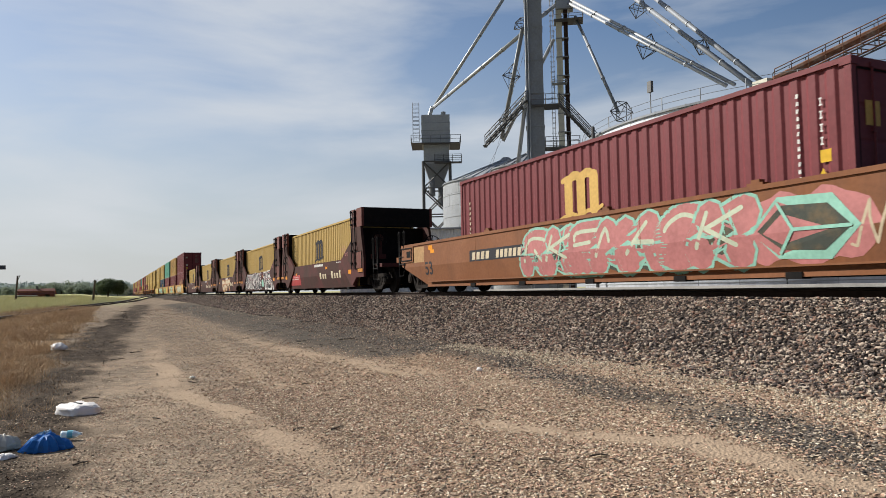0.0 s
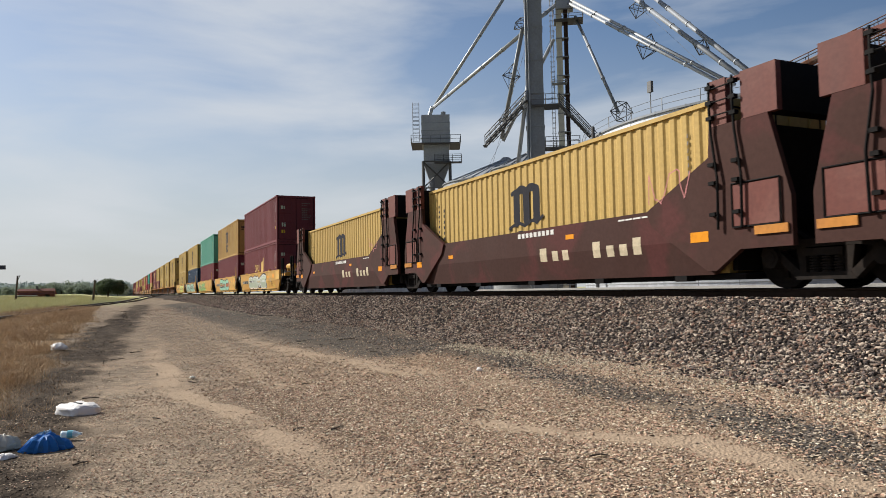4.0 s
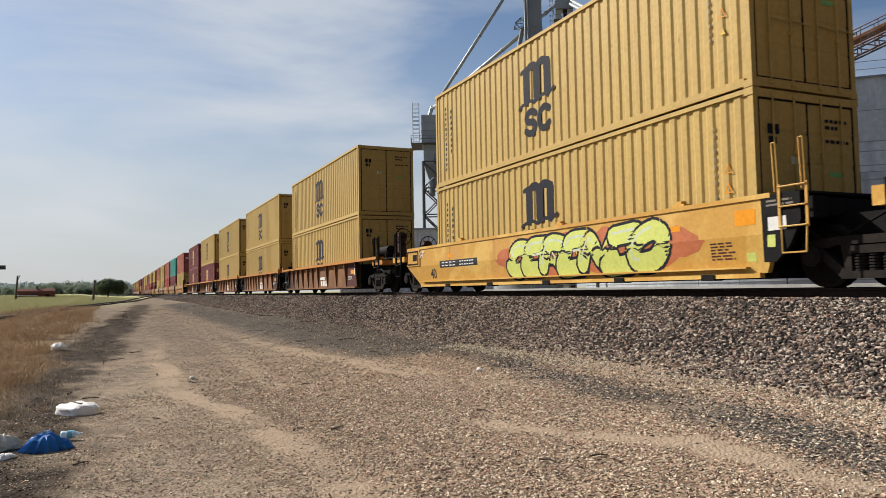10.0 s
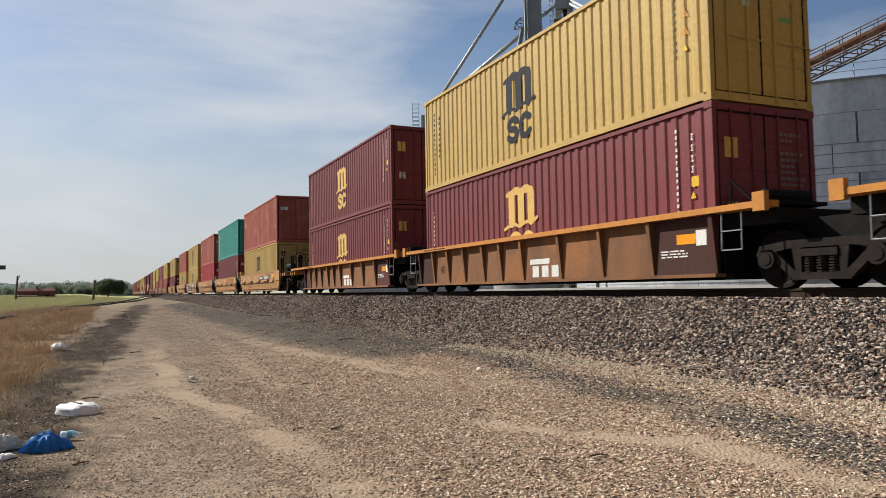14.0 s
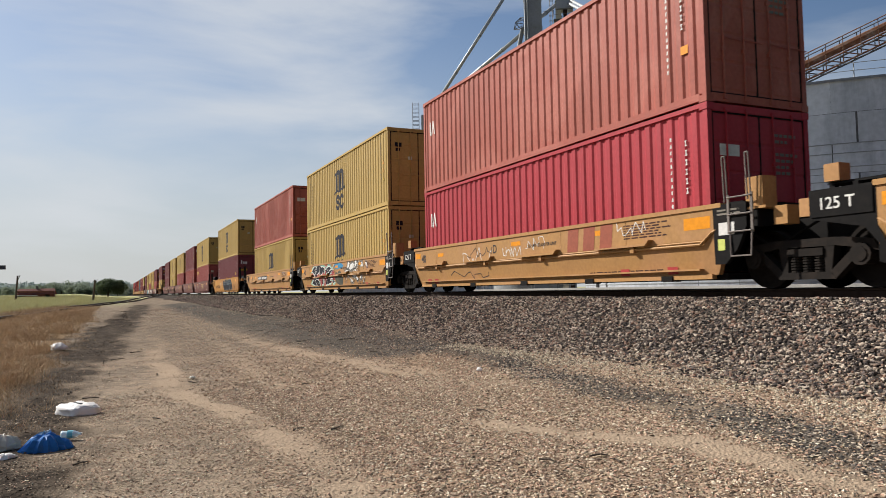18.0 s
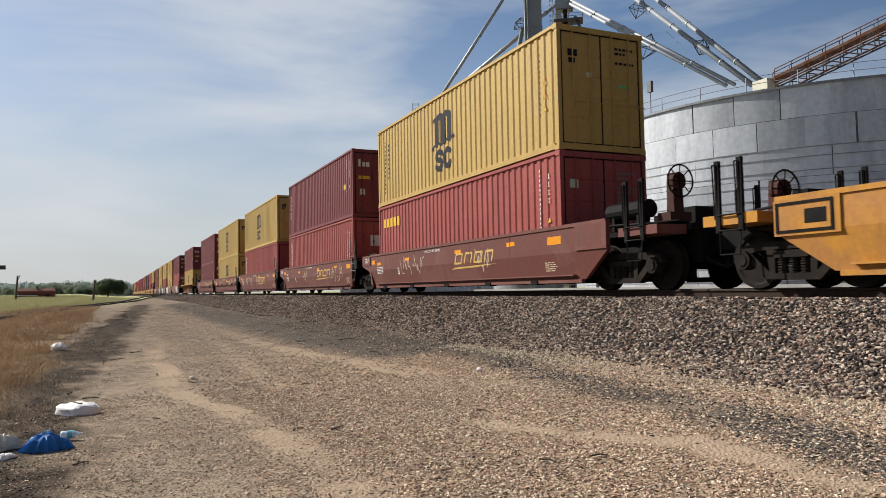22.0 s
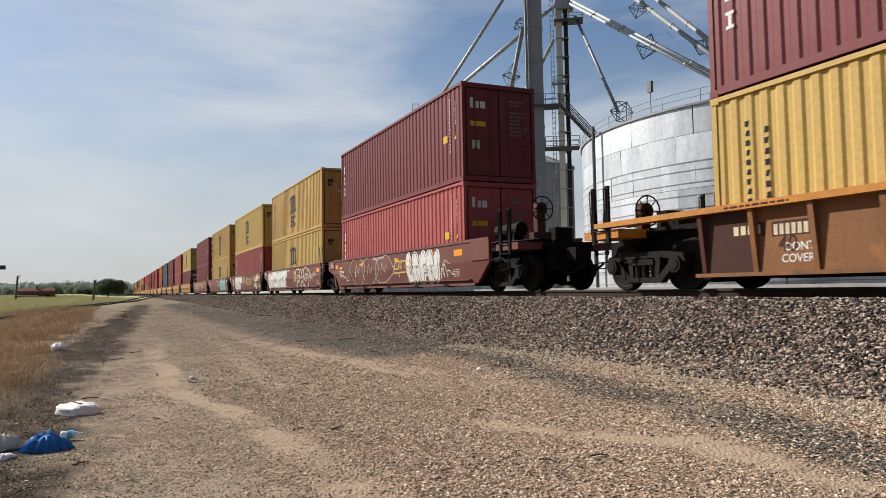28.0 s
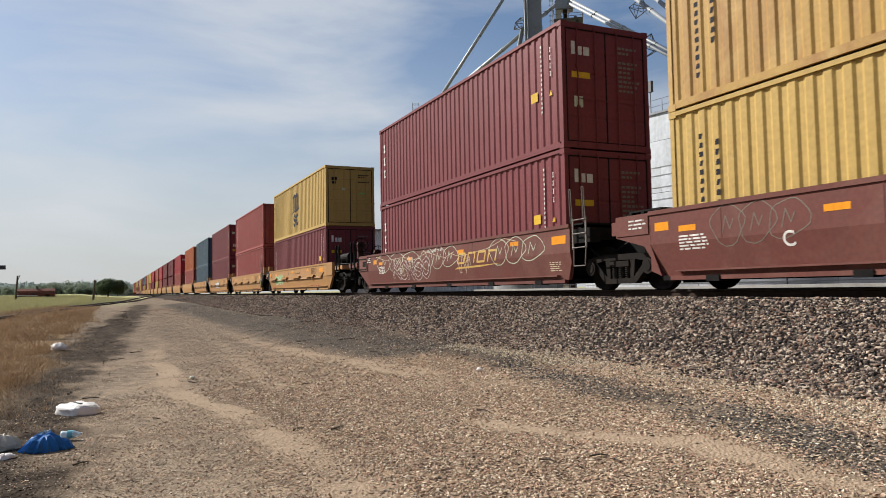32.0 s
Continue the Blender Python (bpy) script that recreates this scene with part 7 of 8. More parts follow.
def smooth_side(y, r, f, top, cut_r, cut_f):
    """A plain well side with a bend at mid height; r and f are its rear and front ends, cut below for the trucks."""
    bm = bmesh.new()
    sgn = -1 if y < 0 else 1

    def xr(z):
        k = max(0.0, min(1.0, (z - 0.24) / max(1e-6, cut_r[1] - 0.24)))
        return cut_r[0] + (r - cut_r[0]) * k

    def xf(z):
        k = max(0.0, min(1.0, (z - 0.24) / max(1e-6, cut_f[1] - 0.24)))
        return cut_f[0] + (f - cut_f[0]) * k
    lv = sorted({0.24, 0.82, top, min(cut_r[1], top), min(cut_f[1], top)})
    faces = {}
    for dy in (0.0, 0.09):
        rows = []
        for z in lv:
            yy = sgn * (abs(side_y(0, z)) - dy)
            xs = [xr(z) + (xf(z) - xr(z)) * i / 8 for i in range(9)]
            rows.append([bm.verts.new((x, yy, z)) for x in xs])
        faces[dy] = rows
        for a, b in zip(rows, rows[1:]):
            for i in range(8):
                bm.faces.new((a[i], a[i + 1], b[i + 1], b[i]))
    o, n = faces[0.0], faces[0.09]
    for i in range(8):
        bm.faces.new((o[0][i], o[0][i + 1], n[0][i + 1], n[0][i]))
        bm.faces.new((o[-1][i], o[-1][i + 1], n[-1][i + 1], n[-1][i]))
    for a, b, c, d in zip(o, o[1:], n, n[1:]):
        bm.faces.new((a[0], b[0], d[0], c[0]))
        bm.faces.new((a[8], b[8], d[8], c[8]))
    return bm


def well_frame(car, top):
    part("well_floor", shared("well_floor", "black_steel", lambda: boxes((-6.4, 6.4, -1.2, -0.55, 0.17, 0.26), (-6.4, 6.4, 0.55, 1.2, 0.17, 0.26), *[(x - 0.15, x + 0.15, -0.55, 0.55, 0.175, 0.255) for x in (-6.0, -3, 0, 3, 6.0)])), None, car, "open dark steel well floor")
    for s in (-1, 1):
        part("bulkhead_plate", shared("bulkhead_%d" % s, "black_steel", lambda s=s: boxes((min(s * 6.15, s * 6.24), max(s * 6.15, s * 6.24), -1.2, 1.2, 0.3, 1.15), (min(s * 6.25, s * 8.0), max(s * 6.25, s * 8.0), -0.55, 0.55, 0.72, 1.08))), None, car, "dark steel end sill of the well")


def bottom_fittings(car):
    me = shared("jacking_pad", "black_steel", lambda: boxes((-0.14, 0.14, -1.42, -1.22, 0.14, 0.24)))
    for x in (-5.0, -2.4, 0.3, 2.9, 5.2):
        part("jacking_pad", me, None, car, at=pose(x, 0, 0))


def guide(car, x, top, mat):
    part("corner_guide", boxes((x - 0.15, x + 0.15, -1.44, -1.30, top - 0.02, top + 0.05), (x - 0.08, x + 0.08, -1.43, -1.31, top + 0.05, top + 0.10)), mat, car, "stacking guide on the side sill")


def articulated_front(car, mat, top, lad="black_steel"):
    part("end_beam", boxes((6.5, 7.25, -1.42, -1.15, top - 0.42, top - 0.12), (6.5, 7.3, 1.15, 1.42, top - 0.42, top - 0.12), (6.3, 7.0, -1.15, 1.15, top - 0.36, top - 0.1)), "black_steel", car, "black end beam")
    part("ladder", ladder(6.72, -1.48, 0.52, top + 0.1, top + 0.72, 3), lad, car, "steel ladder with tall hand grips")
    part("walkway", boxes((6.15, 6.85, -1.3, 1.3, top - 0.02, top + 0.015)), "black_steel", car, "grating over the end sill")
    bm = bmesh.new()
    path(bm, [(6.8, -1.1, 0.9), (7.2, -1.05, 0.6), (7.6, -0.95, 0.85), (7.9, -0.8, 1.05)], 0.022, 6)
    part("brake_hose", bm, "black_steel", car, "hanging black air hose")


def articulated_rear(car, mat, top):
    part("end_casting", boxes((-7.95, -7.05, -0.5, 0.5, 0.72, 1.15), (-7.3, -6.3, -1.2, 1.2, top - 0.3, top - 0.08)), "black_steel", car, "dark articulated end casting")
    bm = boxes((-7.25, -6.35, -1.25, 1.25, top + 0.05, top + 0.085))
    for x in (-7.15, -6.8, -6.45):
        box(bm, x - 0.04, x + 0.04, -1.3, -1.2, top - 0.05, top + 0.05)
    part("walkway", bm, "black_steel", car, "raised black walkway grating")
    part("lug", boxes((-7.62, -7.42, -1.38, -1.25, top - 0.36, top - 0.10)), mat, car)


def smooth_car(style, front, rear):
    """A well car unit with plain steel sides."""
    spec = {
        "gold": ("car_yellow", 1.42, "yellow articulated well car with graffiti on its side", "dark_panel"),
        "tan": ("car_tan", 1.38, "tan articulated well car with pipes along its side", "black_steel"),
        "brown": ("car_brown", 1.42, "red-brown articulated well car with stencilled side", "car_brown"),
        "plain": ("car_orange", 1.34, "orange-yellow single well car with weathered side", "car_orange"),
        "deep": ("car_rust", 1.56, "rust-brown deep well car covered in pink graffiti", "car_rust"),
    }[style]
    mat, top, label, endmat = spec
    endmat = "black_steel" if endmat == "dark_panel" else endmat
    car = new("well_car")
    tagged(car, label, "rail car", group="well cars of the train")
    deep = style == "deep"
    lf = (8.0 if front == "c" else 6.55) + (2.2 if deep else 0)
    lr = (-8.0 if rear == "c" else -6.45) - (2.2 if deep else 0)
    cf = (7.15, 0.80) if front == "c" else (6.35, 0.62)
    cr = (-7.15, 0.80) if rear == "c" else (-6.1, 0.55)
    if deep:
        cf, cr = (8.25, 0.86), (-8.25, 0.86)
    for y in (-1.45, 1.45):
        part("side_sill", smooth_side(y, lr, lf, top, cr, cf), mat, car)
        part("top_chord", boxes((lr, lf, y - 0.02 if y > 0 else y - 0.025, y + 0.025 if y > 0 else y + 0.02, top - 0.07, top + 0.004)), mat, car)
        part("bottom_chord", boxes((cr[0] + 0.1, cf[0] - 0.1, y * 0.93 - 0.05, y * 0.93 + 0.05, 0.17, 0.25)), mat, car)
    part("sill_ledge", boxes((cr[0] + 0.3, cf[0] - 0.3, -1.468, -1.36, 0.315, 0.345)), mat, car, "narrow ledge along the side's foot")
    for x in (-4.75, -2.05, 1.95, 4.15):
        part("weld_seam", boxes((x, x + 0.014, -1.4545, -1.44, 0.82, top - 0.07)), mat, car)
    well_frame(car, top)
    if deep:
        part("well_floor", boxes((-8.0, -6.4, -1.2, 1.2, 0.17, 0.26), (6.4, 8.0, -1.2, 1.2, 0.17, 0.26), (-10.1, -6.4, -1.35, 1.35, 1.40, 1.46), (6.4, 10.1, -1.35, 1.35, 1.40, 1.46)), "black_steel", car, "open dark steel well floor")
    bottom_fittings(car)
    for x in (-4.1, 0.9, 4.6) if style in ("gold", "deep", "plain") else ():
        guide(car, x, top, mat)
    if front == "c":
        coupler_end(car, 1, mat, top, 1.3 if deep else 0.0)
        truck(car, 8.05 + (1.3 if deep else 0))
        part("end_panel", boxes((lf - 1.05, lf + 0.02, -1.478, -1.452, top - 0.58, top - 0.06)), mat, car, "riveted panel at the car's end")
    else:
        articulated_front(car, mat, top, "car_yellow" if style == "gold" else "bar_steel")
        if style in ("gold", "tan"):
            bm = bmesh.new()
            prism(bm, [(6.38, top - 0.03), (7.06, top - 0.03), (7.06, 0.98), (6.86, 0.62), (6.62, 0.40), (6.40, 0.40)], -1.472, -1.40)
            part("end_post", bm, "black_steel", car, "black end panel of the well")
            patch(car, 6.50, 6.82, 0.86, 1.06, "decal_white", lambda x, z: -1.473, "sticker", "white notice on the black end")
            patch(car, 6.48, 6.62, 0.62, 0.80, "decal_lime", lambda x, z: -1.473, "sticker", "yellow-green sticker")
            bars(car, 6.48, top - 0.14, 0.5, 2, "decal_dim", lambda x, z: -1.473, 0.03, 0.06, 3)
    if rear == "c":
        coupler_end(car, -1, mat, top, 1.3 if deep else 0.0)
        part("end_panel", boxes((lr - 0.02, lr + 1.05, -1.478, -1.452, top - 0.58, top - 0.06)), mat, car, "riveted panel at the car's end")
        part("hatch_frame", boxes((lr + 0.02, lr + 0.95, -1.490, -1.478, top - 0.54, top - 0.50), (lr + 0.02, lr + 0.95, -1.490, -1.478, top - 0.14, top - 0.10), (lr + 0.02, lr + 0.06, -1.490, -1.478, top - 0.50, top - 0.14), (lr + 0.91, lr + 0.95, -1.490, -1.478, top - 0.50, top - 0.14), (lr + 0.50, lr + 0.84, -1.484, -1.478, top - 0.42, top - 0.22)), "black_steel", car, "dark framed hatch on the end panel")
        truck(car, -8.05 - (1.3 if deep else 0))
    else:
        bm = bmesh.new()
        prism(bm, [(-7.40, top - 0.02), (-6.42, top - 0.02), (-6.42, 0.80), (-6.42, 0.34), (-6.15, 0.25), (-6.6, 0.80), (-7.40, top - 0.42)], -1.452, -1.38)
        part("end_panel", bm, endmat, car, "dark end panel over the truck" if endmat == "black_steel" else "end panel over the truck")
        part("end_frame", boxes((-7.38, -6.46, -1.470, -1.453, top - 0.40, top - 0.05)), endmat, car, "framed number panel")
        articulated_rear(car, mat, top)
        if style == "tan":
            part("corner_bracket", boxes((-7.22, -6.99, -1.36, -1.13, top + 0.086, top + 0.33)), mat, car)
    if front == "a" and style == "tan":
        part("corner_bracket", boxes((7.0, 7.32, -1.40, -1.10, top - 0.12, top + 0.34), (6.92, 7.40, -1.44, -1.06, top - 0.16, top - 0.12)), mat, car)
        part("corner_bracket", boxes((7.42, 7.66, -1.30, -1.05, top - 0.42, top - 0.14)), mat, car)
    return car, top


def side_pipes(car, mat):
    bm = bmesh.new()
    z, y = 0.74, -1.475
    path(bm, [(-6.7, y + 0.1, 1.05), (-6.2, y, z + 0.02), (6.1, y, z), (6.35, y, z + 0.18), (6.5, y + 0.05, 1.0)], 0.024, 6)
    path(bm, [(-6.3, y + 0.05, z + 0.05), (6.2, y + 0.02, z + 0.05)], 0.016, 6)
    part("brake_pipe", bm, mat, car, "brake pipe clamped along the side")
    for x in (-5.6, -2.7, 0.3, 3.3):
        bm = bmesh.new()
        prism(bm, [(x, 0.80), (x + 1.5, 0.80), (x + 1.62, 0.90), (x + 1.5, 0.84), (x, 0.825)], -1.56, -1.44)
        part("pipe_cover", bm, mat, car, "sloping cover over a pipe clamp")
    for x in (-4.6, -1.5, 1.2, 4.4):
        part("pipe_clamp", boxes((x - 0.05, x + 0.05, -1.52, -1.43, 0.69, 0.83)), mat, car)


def ribbed_car(front, rear, mat="car_rusty_panel"):
    """A well car whose sides are panels between posts under a bright flange."""
    car = new("well_car")
    tagged(car, "rusty orange ribbed well car with posts along its side", "rail car", group="well cars of the train")
    top = 1.33
    ef = 7.35 if front == "a" else 9.0
    er = -7.35 if rear == "a" else -9.0
    for y, nm in ((-1.0, "near"), (1.0, "far")):
        sg = -1 if y < 0 else 1
        part("top_flange", boxes((er, ef, min(sg * 1.52, sg * 1.22), max(sg * 1.52, sg * 1.22), top - 0.10, top)), "car_flange", car, "orange-painted top flange with chips")
        part("bottom_flange", boxes((-6.3, 6.3, min(sg * 1.48, sg * 1.25), max(sg * 1.48, sg * 1.25), 0.20, 0.26)), mat, car)
        posts = [-6.2, -5.15, -4.1, -3.05, -1.9, -0.95, 0.1, 1.72, 3.2, 4.68, 6.2]
        for a, b in zip(posts, posts[1:]):
            dark = b > 6 or a < -6
            part("side_panel", boxes((a + 0.025, b - 0.025, min(sg * 1.33, sg * 1.345), max(sg * 1.33, sg * 1.345), 0.26, top - 0.10)), "car_umber" if dark else mat, car, "dark grey end panel" if dark else "")
        for x in posts:
            bm = bmesh.new()
            prism_y(bm, x, sg, top)
            part("side_post", bm, mat if abs(x) < 6 else "car_umber", car)
    well_frame(car, top)
    for s, kind in ((1, front), (-1, rear)):
        if kind == "a":
            part("end_sill", boxes((min(s * 6.25, s * 7.3), max(s * 6.25, s * 7.3), -1.22, 1.22, top - 0.34, top - 0.10)), "black_steel", car, "dark end sill")
            part("lifting_lug", boxes((min(s * 7.15, s * 7.37), max(s * 7.15, s * 7.37), -1.55, -1.45, top - 0.16, top + 0.13)), "car_flange", car, "orange lug at the car's corner")
            bm = bmesh.new()
            path(bm, [(s * 6.45, -1.46, top - 0.12), (s * 6.45, -1.47, 0.62), (s * 6.85, -1.47, 0.62), (s * 6.85, -1.46, top - 0.12)], 0.013, 5)
            tube(bm, (s * 6.45, -1.47, 0.92), (s * 6.85, -1.47, 0.92), 0.012, 5)
            part("step", bm, "galvanised_dull", car, "steel bar step")
            bm = boxes((min(s * 6.5, s * 7.0), max(s * 6.5, s * 7.0), -0.9, 0.3, top, top + 0.06))
            tube(bm, (s * 6.7, -0.8, top + 0.16), (s * 6.7, 0.2, top + 0.16), 0.12, 10)
            path(bm, [(s * 6.4, -1.2, top), (s * 6.4, -1.2, top + 0.45), (s * 6.8, -1.15, top + 0.06)], 0.016, 5)
            part("brake_cylinder", bm, "black_steel", car, "brake cylinder on the end deck")
        else:
            coupler_end(car, s, "car_flange", top)
    if front == "c":
        truck(car, 8.05)
    if rear == "c":
        truck(car, -8.05)
    return car, top


def prism_y(bm, x, sg, top):
    """A tapered side post that stands proud of its panel."""
    w = 0.045
    out = [(1.335, 0.26), (1.375, 0.26), (1.475, top - 0.10), (1.335, top - 0.10)]
    a = [bm.verts.new((x - w, sg * p, z)) for p, z in out]
    b = [bm.verts.new((x + w, sg * p, z)) for p, z in out]
    bm.faces.new(a)
    bm.faces.new(b[::-1])
    for i in range(4):
        j = (i + 1) % 4
        bm.faces.new((a[i], b[i], b[j], a[j]))


def bulkhead_car(front, rear):
    """An early well car with tall bulkheads that hold the upper box."""
    car = new("well_car")
    tagged(car, "dark brown well car with tall end bulkheads", "rail car", group="well cars of the train")
    mat, top = "car_umber", 1.42
    for y in (-1.45, 1.45):
        part("side_sill", smooth_side(y, -6.4, 6.4, top, (-5.9, 0.7), (5.9, 0.7)), mat, car)
    well_frame(car, top)
    bottom_fittings(car)
    for s in (-1, 1):
        q = lambda u: s * u
        for y0, y1 in ((-1.50, -1.40), (1.40, 1.50)):
            bm = bmesh.new()
            prism(bm, [(q(4.45), top - 0.02), (q(6.0), 2.14), (q(6.04), 2.62), (q(7.2), 2.62), (q(7.55), 1.35), (q(7.55), 0.62), (q(6.6), 0.62), (q(6.1), 0.3), (q(5.9), 0.3), (q(4.6), top - 0.3)], y0, y1)
            part("gusset", bm, mat, car, "sloping brown bulkhead gusset")
            part("top_box", boxes((min(q(6.06), q(6.42)), max(q(6.06), q(6.42)), y0 - 0.004, y1 + 0.004, 2.62, 3.36), (min(q(6.72), q(7.38)), max(q(6.72), q(7.38)), y0 - 0.004, y1 + 0.004, 2.62, 3.36), (min(q(6.42), q(6.72)), max(q(6.42), q(6.72)), y0 + 0.01, y1 - 0.01, 3.26, 3.33)), "car_brown", car, "red-brown box at the bulkhead's top")
        # black steel on the beam paints the shade of the car's end
        part("cross_beam", boxes((min(q(7.1), q(7.38)), max(q(7.1), q(7.38)), -1.40, 1.40, 2.62, 3.36)), "black_steel", car, "dark cross beam between the bulkheads")
        part("bulkhead_wall", boxes((min(q(6.5), q(6.62)), max(q(6.5), q(6.62)), -1.40, 1.40, 0.95, 2.62)), "black_steel", car, "dark inner bulkhead wall")
        bm = bmesh.new()
        for x in (6.12, 6.60):
            path(bm, [(q(x), -1.55, 3.34), (q(x), -1.56, 2.9), (q(x), -1.54, 2.5), (q(x + 0.12), -1.56, 1.75), (q(x + 0.1), -1.56, 0.95)], 0.022, 6)
            for z in (3.25, 3.0, 2.75, 2.0, 1.7, 1.2):
                box(bm, q(x) - 0.06, q(x) + 0.06, -1.58, -1.49, z - 0.03, z + 0.03)
        for z in (2.78, 3.0, 3.22):
            tube(bm, (q(6.1), -1.56, z), (q(6.62), -1.56, z), 0.013, 5)
        part("locking_gear", bm, "black_steel", car, "black locking rods and grab irons")
        part("access_panel", boxes((min(q(6.5), q(7.35)), max(q(6.5), q(7.35)), -1.515, -1.502, 0.98, 1.62)), "car_brown", car, "framed red-brown panel")
        bm = bmesh.new()
        path(bm, [(q(6.48), -1.52, 0.96), (q(7.38), -1.52, 0.96), (q(7.38), -1.52, 1.64), (q(6.48), -1.52, 1.64), (q(6.48), -1.52, 0.96)], 0.014, 5)
        part("panel_frame", bm, "black_steel", car, "black bar frame round a panel")
        part("fender", boxes((min(q(6.9), q(7.5)), max(q(6.9), q(7.5)), -1.53, -1.505, 0.82, 0.95)), "car_flange", car, "orange-painted strip")
        patch(car, min(q(6.1), q(6.5)) if s < 0 else 5.55, max(q(6.1), q(6.5)) if s < 0 else 5.95, 0.78, 0.95, "decal_orange", lambda x, z: -1.503, "reflective_sticker", "orange reflective sticker")
    for s, kind in ((1, front), (-1, rear)):
        if kind == "c":
            part("end_platform", boxes((min(s * 6.6, s * 9.4), max(s * 6.6, s * 9.4), -0.6, 0.6, 0.95, 1.10)), "black_steel", car, "dark end platform")
            part("draft_gear", coupler(s * 9.2, s), "black_steel", car, "heavy dark steel coupler")
            part("end_step", boxes((min(s * 8.4, s * 9.4), max(s * 8.4, s * 9.4), -1.4, -0.6, 0.95, 1.08)), mat, car)
            part("ladder", ladder(min(s * 8.6, s * 9.06), -1.45, 0.5, 1.1, 2.0, 2), "black_steel", car, "dark steel ladder with hand grips")
            part("ladder", ladder(min(s * 8.6, s * 9.06), 1.45, 0.5, 1.1, 2.0, 2), "black_steel", car, "dark steel ladder with hand grips")
            part("brake_wheel", brake_wheel(s * 7.75, -0.9, 2.1), "black_steel", car, "dark hand brake wheel")
            part("brake_stand", brake_stand(s * 7.75, -0.9, 2.1), "car_umber", car, "dark hand brake stand")
            truck(car, s * 8.05)
    return car, top


# centre of each unit at 16 s, kind of car, its front and rear ends (c coupler, a articulated), containers from below
UNITS = [
    (252.66, "deep", "cc", "M"),
    (230.90, "bulk", "ca", "y"), (215.33, "bulk", "aa", "y"), (199.75, "bulk", "aa", "y"), (184.29, "bulk", "aa", "y"), (168.52, "bulk", "ac", "y"),
    (148.40, "gold", "ca", "mm"), (132.78, "gold", "aa", "mY"), (117.03, "gold", "aa", "mg"), (101.21, "gold", "aa", "by"), (85.53, "gold", "ac", "yy"),
    (65.51, "ribs", "ca", "yy"), (49.73, "ribs", "aa", "yy"), (34.02, "ribs", "aa", "yy"), (18.22, "ribs", "aa", "My"), (2.89, "ribs", "ac", "MM"),
    (-17.48, "tan", "ca", "yc"), (-32.93, "tan", "aa", "mG"), (-48.48, "tan", "aa", "rc"), (-64.05, "tan", "aa", "yy"), (-79.58, "tan", "ac", "yc"),
    (-99.63, "plain", "cc", "ty"),
    (-119.65, "brown", "ca", "uy"), (-135.10, "brown", "aa", "ot"), (-150.63, "brown", "aa", "oy"), (-166.15, "brown", "aa", "yy"), (-181.50, "brown", "ac", "tt"),
    (-203.37, "ribs", "cc", "yt"),
    (-224.98, "brown", "ca", "wt"), (-240.48, "brown", "aa", "yY"), (-255.91, "brown", "aa", "oy"), (-271.45, "brown", "aa", "yY"), (-286.97, "brown", "ac", "tt"),
    (-306.86, "tan", "ca", "ty"), (-322.7, "tan", "aa", "oo"), (-338.6, "tan", "aa", "mm"), (-354.4, "tan", "aa", "BB"), (-370.2, "tan", "ac", "oO"),
    (-390.1, "tan", "ca", "or"), (-405.8, "tan", "aa", "mm"), (-421.6, "tan", "aa", "mm"), (-437.4, "tan", "aa", "or"), (-453.2, "tan", "ac", "yc"),
    (-473.0, "tan", "ca", "mr"), (-488.8, "tan", "aa", "oy"), (-504.6, "tan", "aa", "yy"), (-520.4, "tan", "aa", "mo"), (-536.2, "tan", "ac", "yB"),
    (-556.0, "brown", "ca", "mm"), (-571.8, "brown", "aa", "yy"), (-587.6, "brown", "aa", "oy"), (-603.4, "brown", "aa", "mt"), (-619.2, "brown", "ac", "my"),
    (-639.0, "ribs", "ca", "yy"), (-654.8, "ribs", "aa", "mm"), (-670.6, "ribs", "aa", "oo"), (-686.4, "ribs", "aa", "yy"), (-702.2, "ribs", "ac", "tt"),
    (-722.0, "gold", "ca", "mm"), (-737.8, "gold", "aa", "yy"), (-753.6, "gold", "aa", "my"), (-769.4, "gold", "aa", "gm"), (-785.2, "gold", "ac", "mm"),
]
RUNNING = []


def loops(car, x0, x1, z0, z1, seed, w=0.022, mat="decal_pale"):
    """Large looping throw-up drawn in one thin white line."""
    rnd = random.Random(seed)
    bm = bmesh.new()
    n, k = 3, 0
    for j in range(n):
        cx, rx = x0 + (x1 - x0) * (j + 0.5) / n, (x1 - x0) / n * 0.62
        cz, rz = (z0 + z1) / 2, (z1 - z0) * 0.49
        pts = []
        for i in range(19):
            a = 2 * math.pi * i / 18 + rnd.uniform(-.05, .05)
            pts.append((cx + rx * math.cos(a) * (1 + 0.14 * math.sin(3 * a + j)), cz + rz * math.sin(a) * (1 - 0.16 * math.cos(2 * a + j))))
        stroke(bm, pts, w, side_y, 0.003 + j * 1e-4)
        stroke(bm, [(cx - rx * .3, cz - rz * .4), (cx - rx * .1, cz + rz * .5), (cx + rx * .15, cz - rz * .2), (cx + rx * .35, cz + rz * .3)], w, side_y, 0.0034 + j * 1e-4)
    part("graffiti_outline", bm, mat, car, "thin looping pale graffiti outline")



def travel(t):
    """How far the train has come since 16 s."""
    return 16.649 * (t - 16) + 0.004586 * (t - 16) ** 2


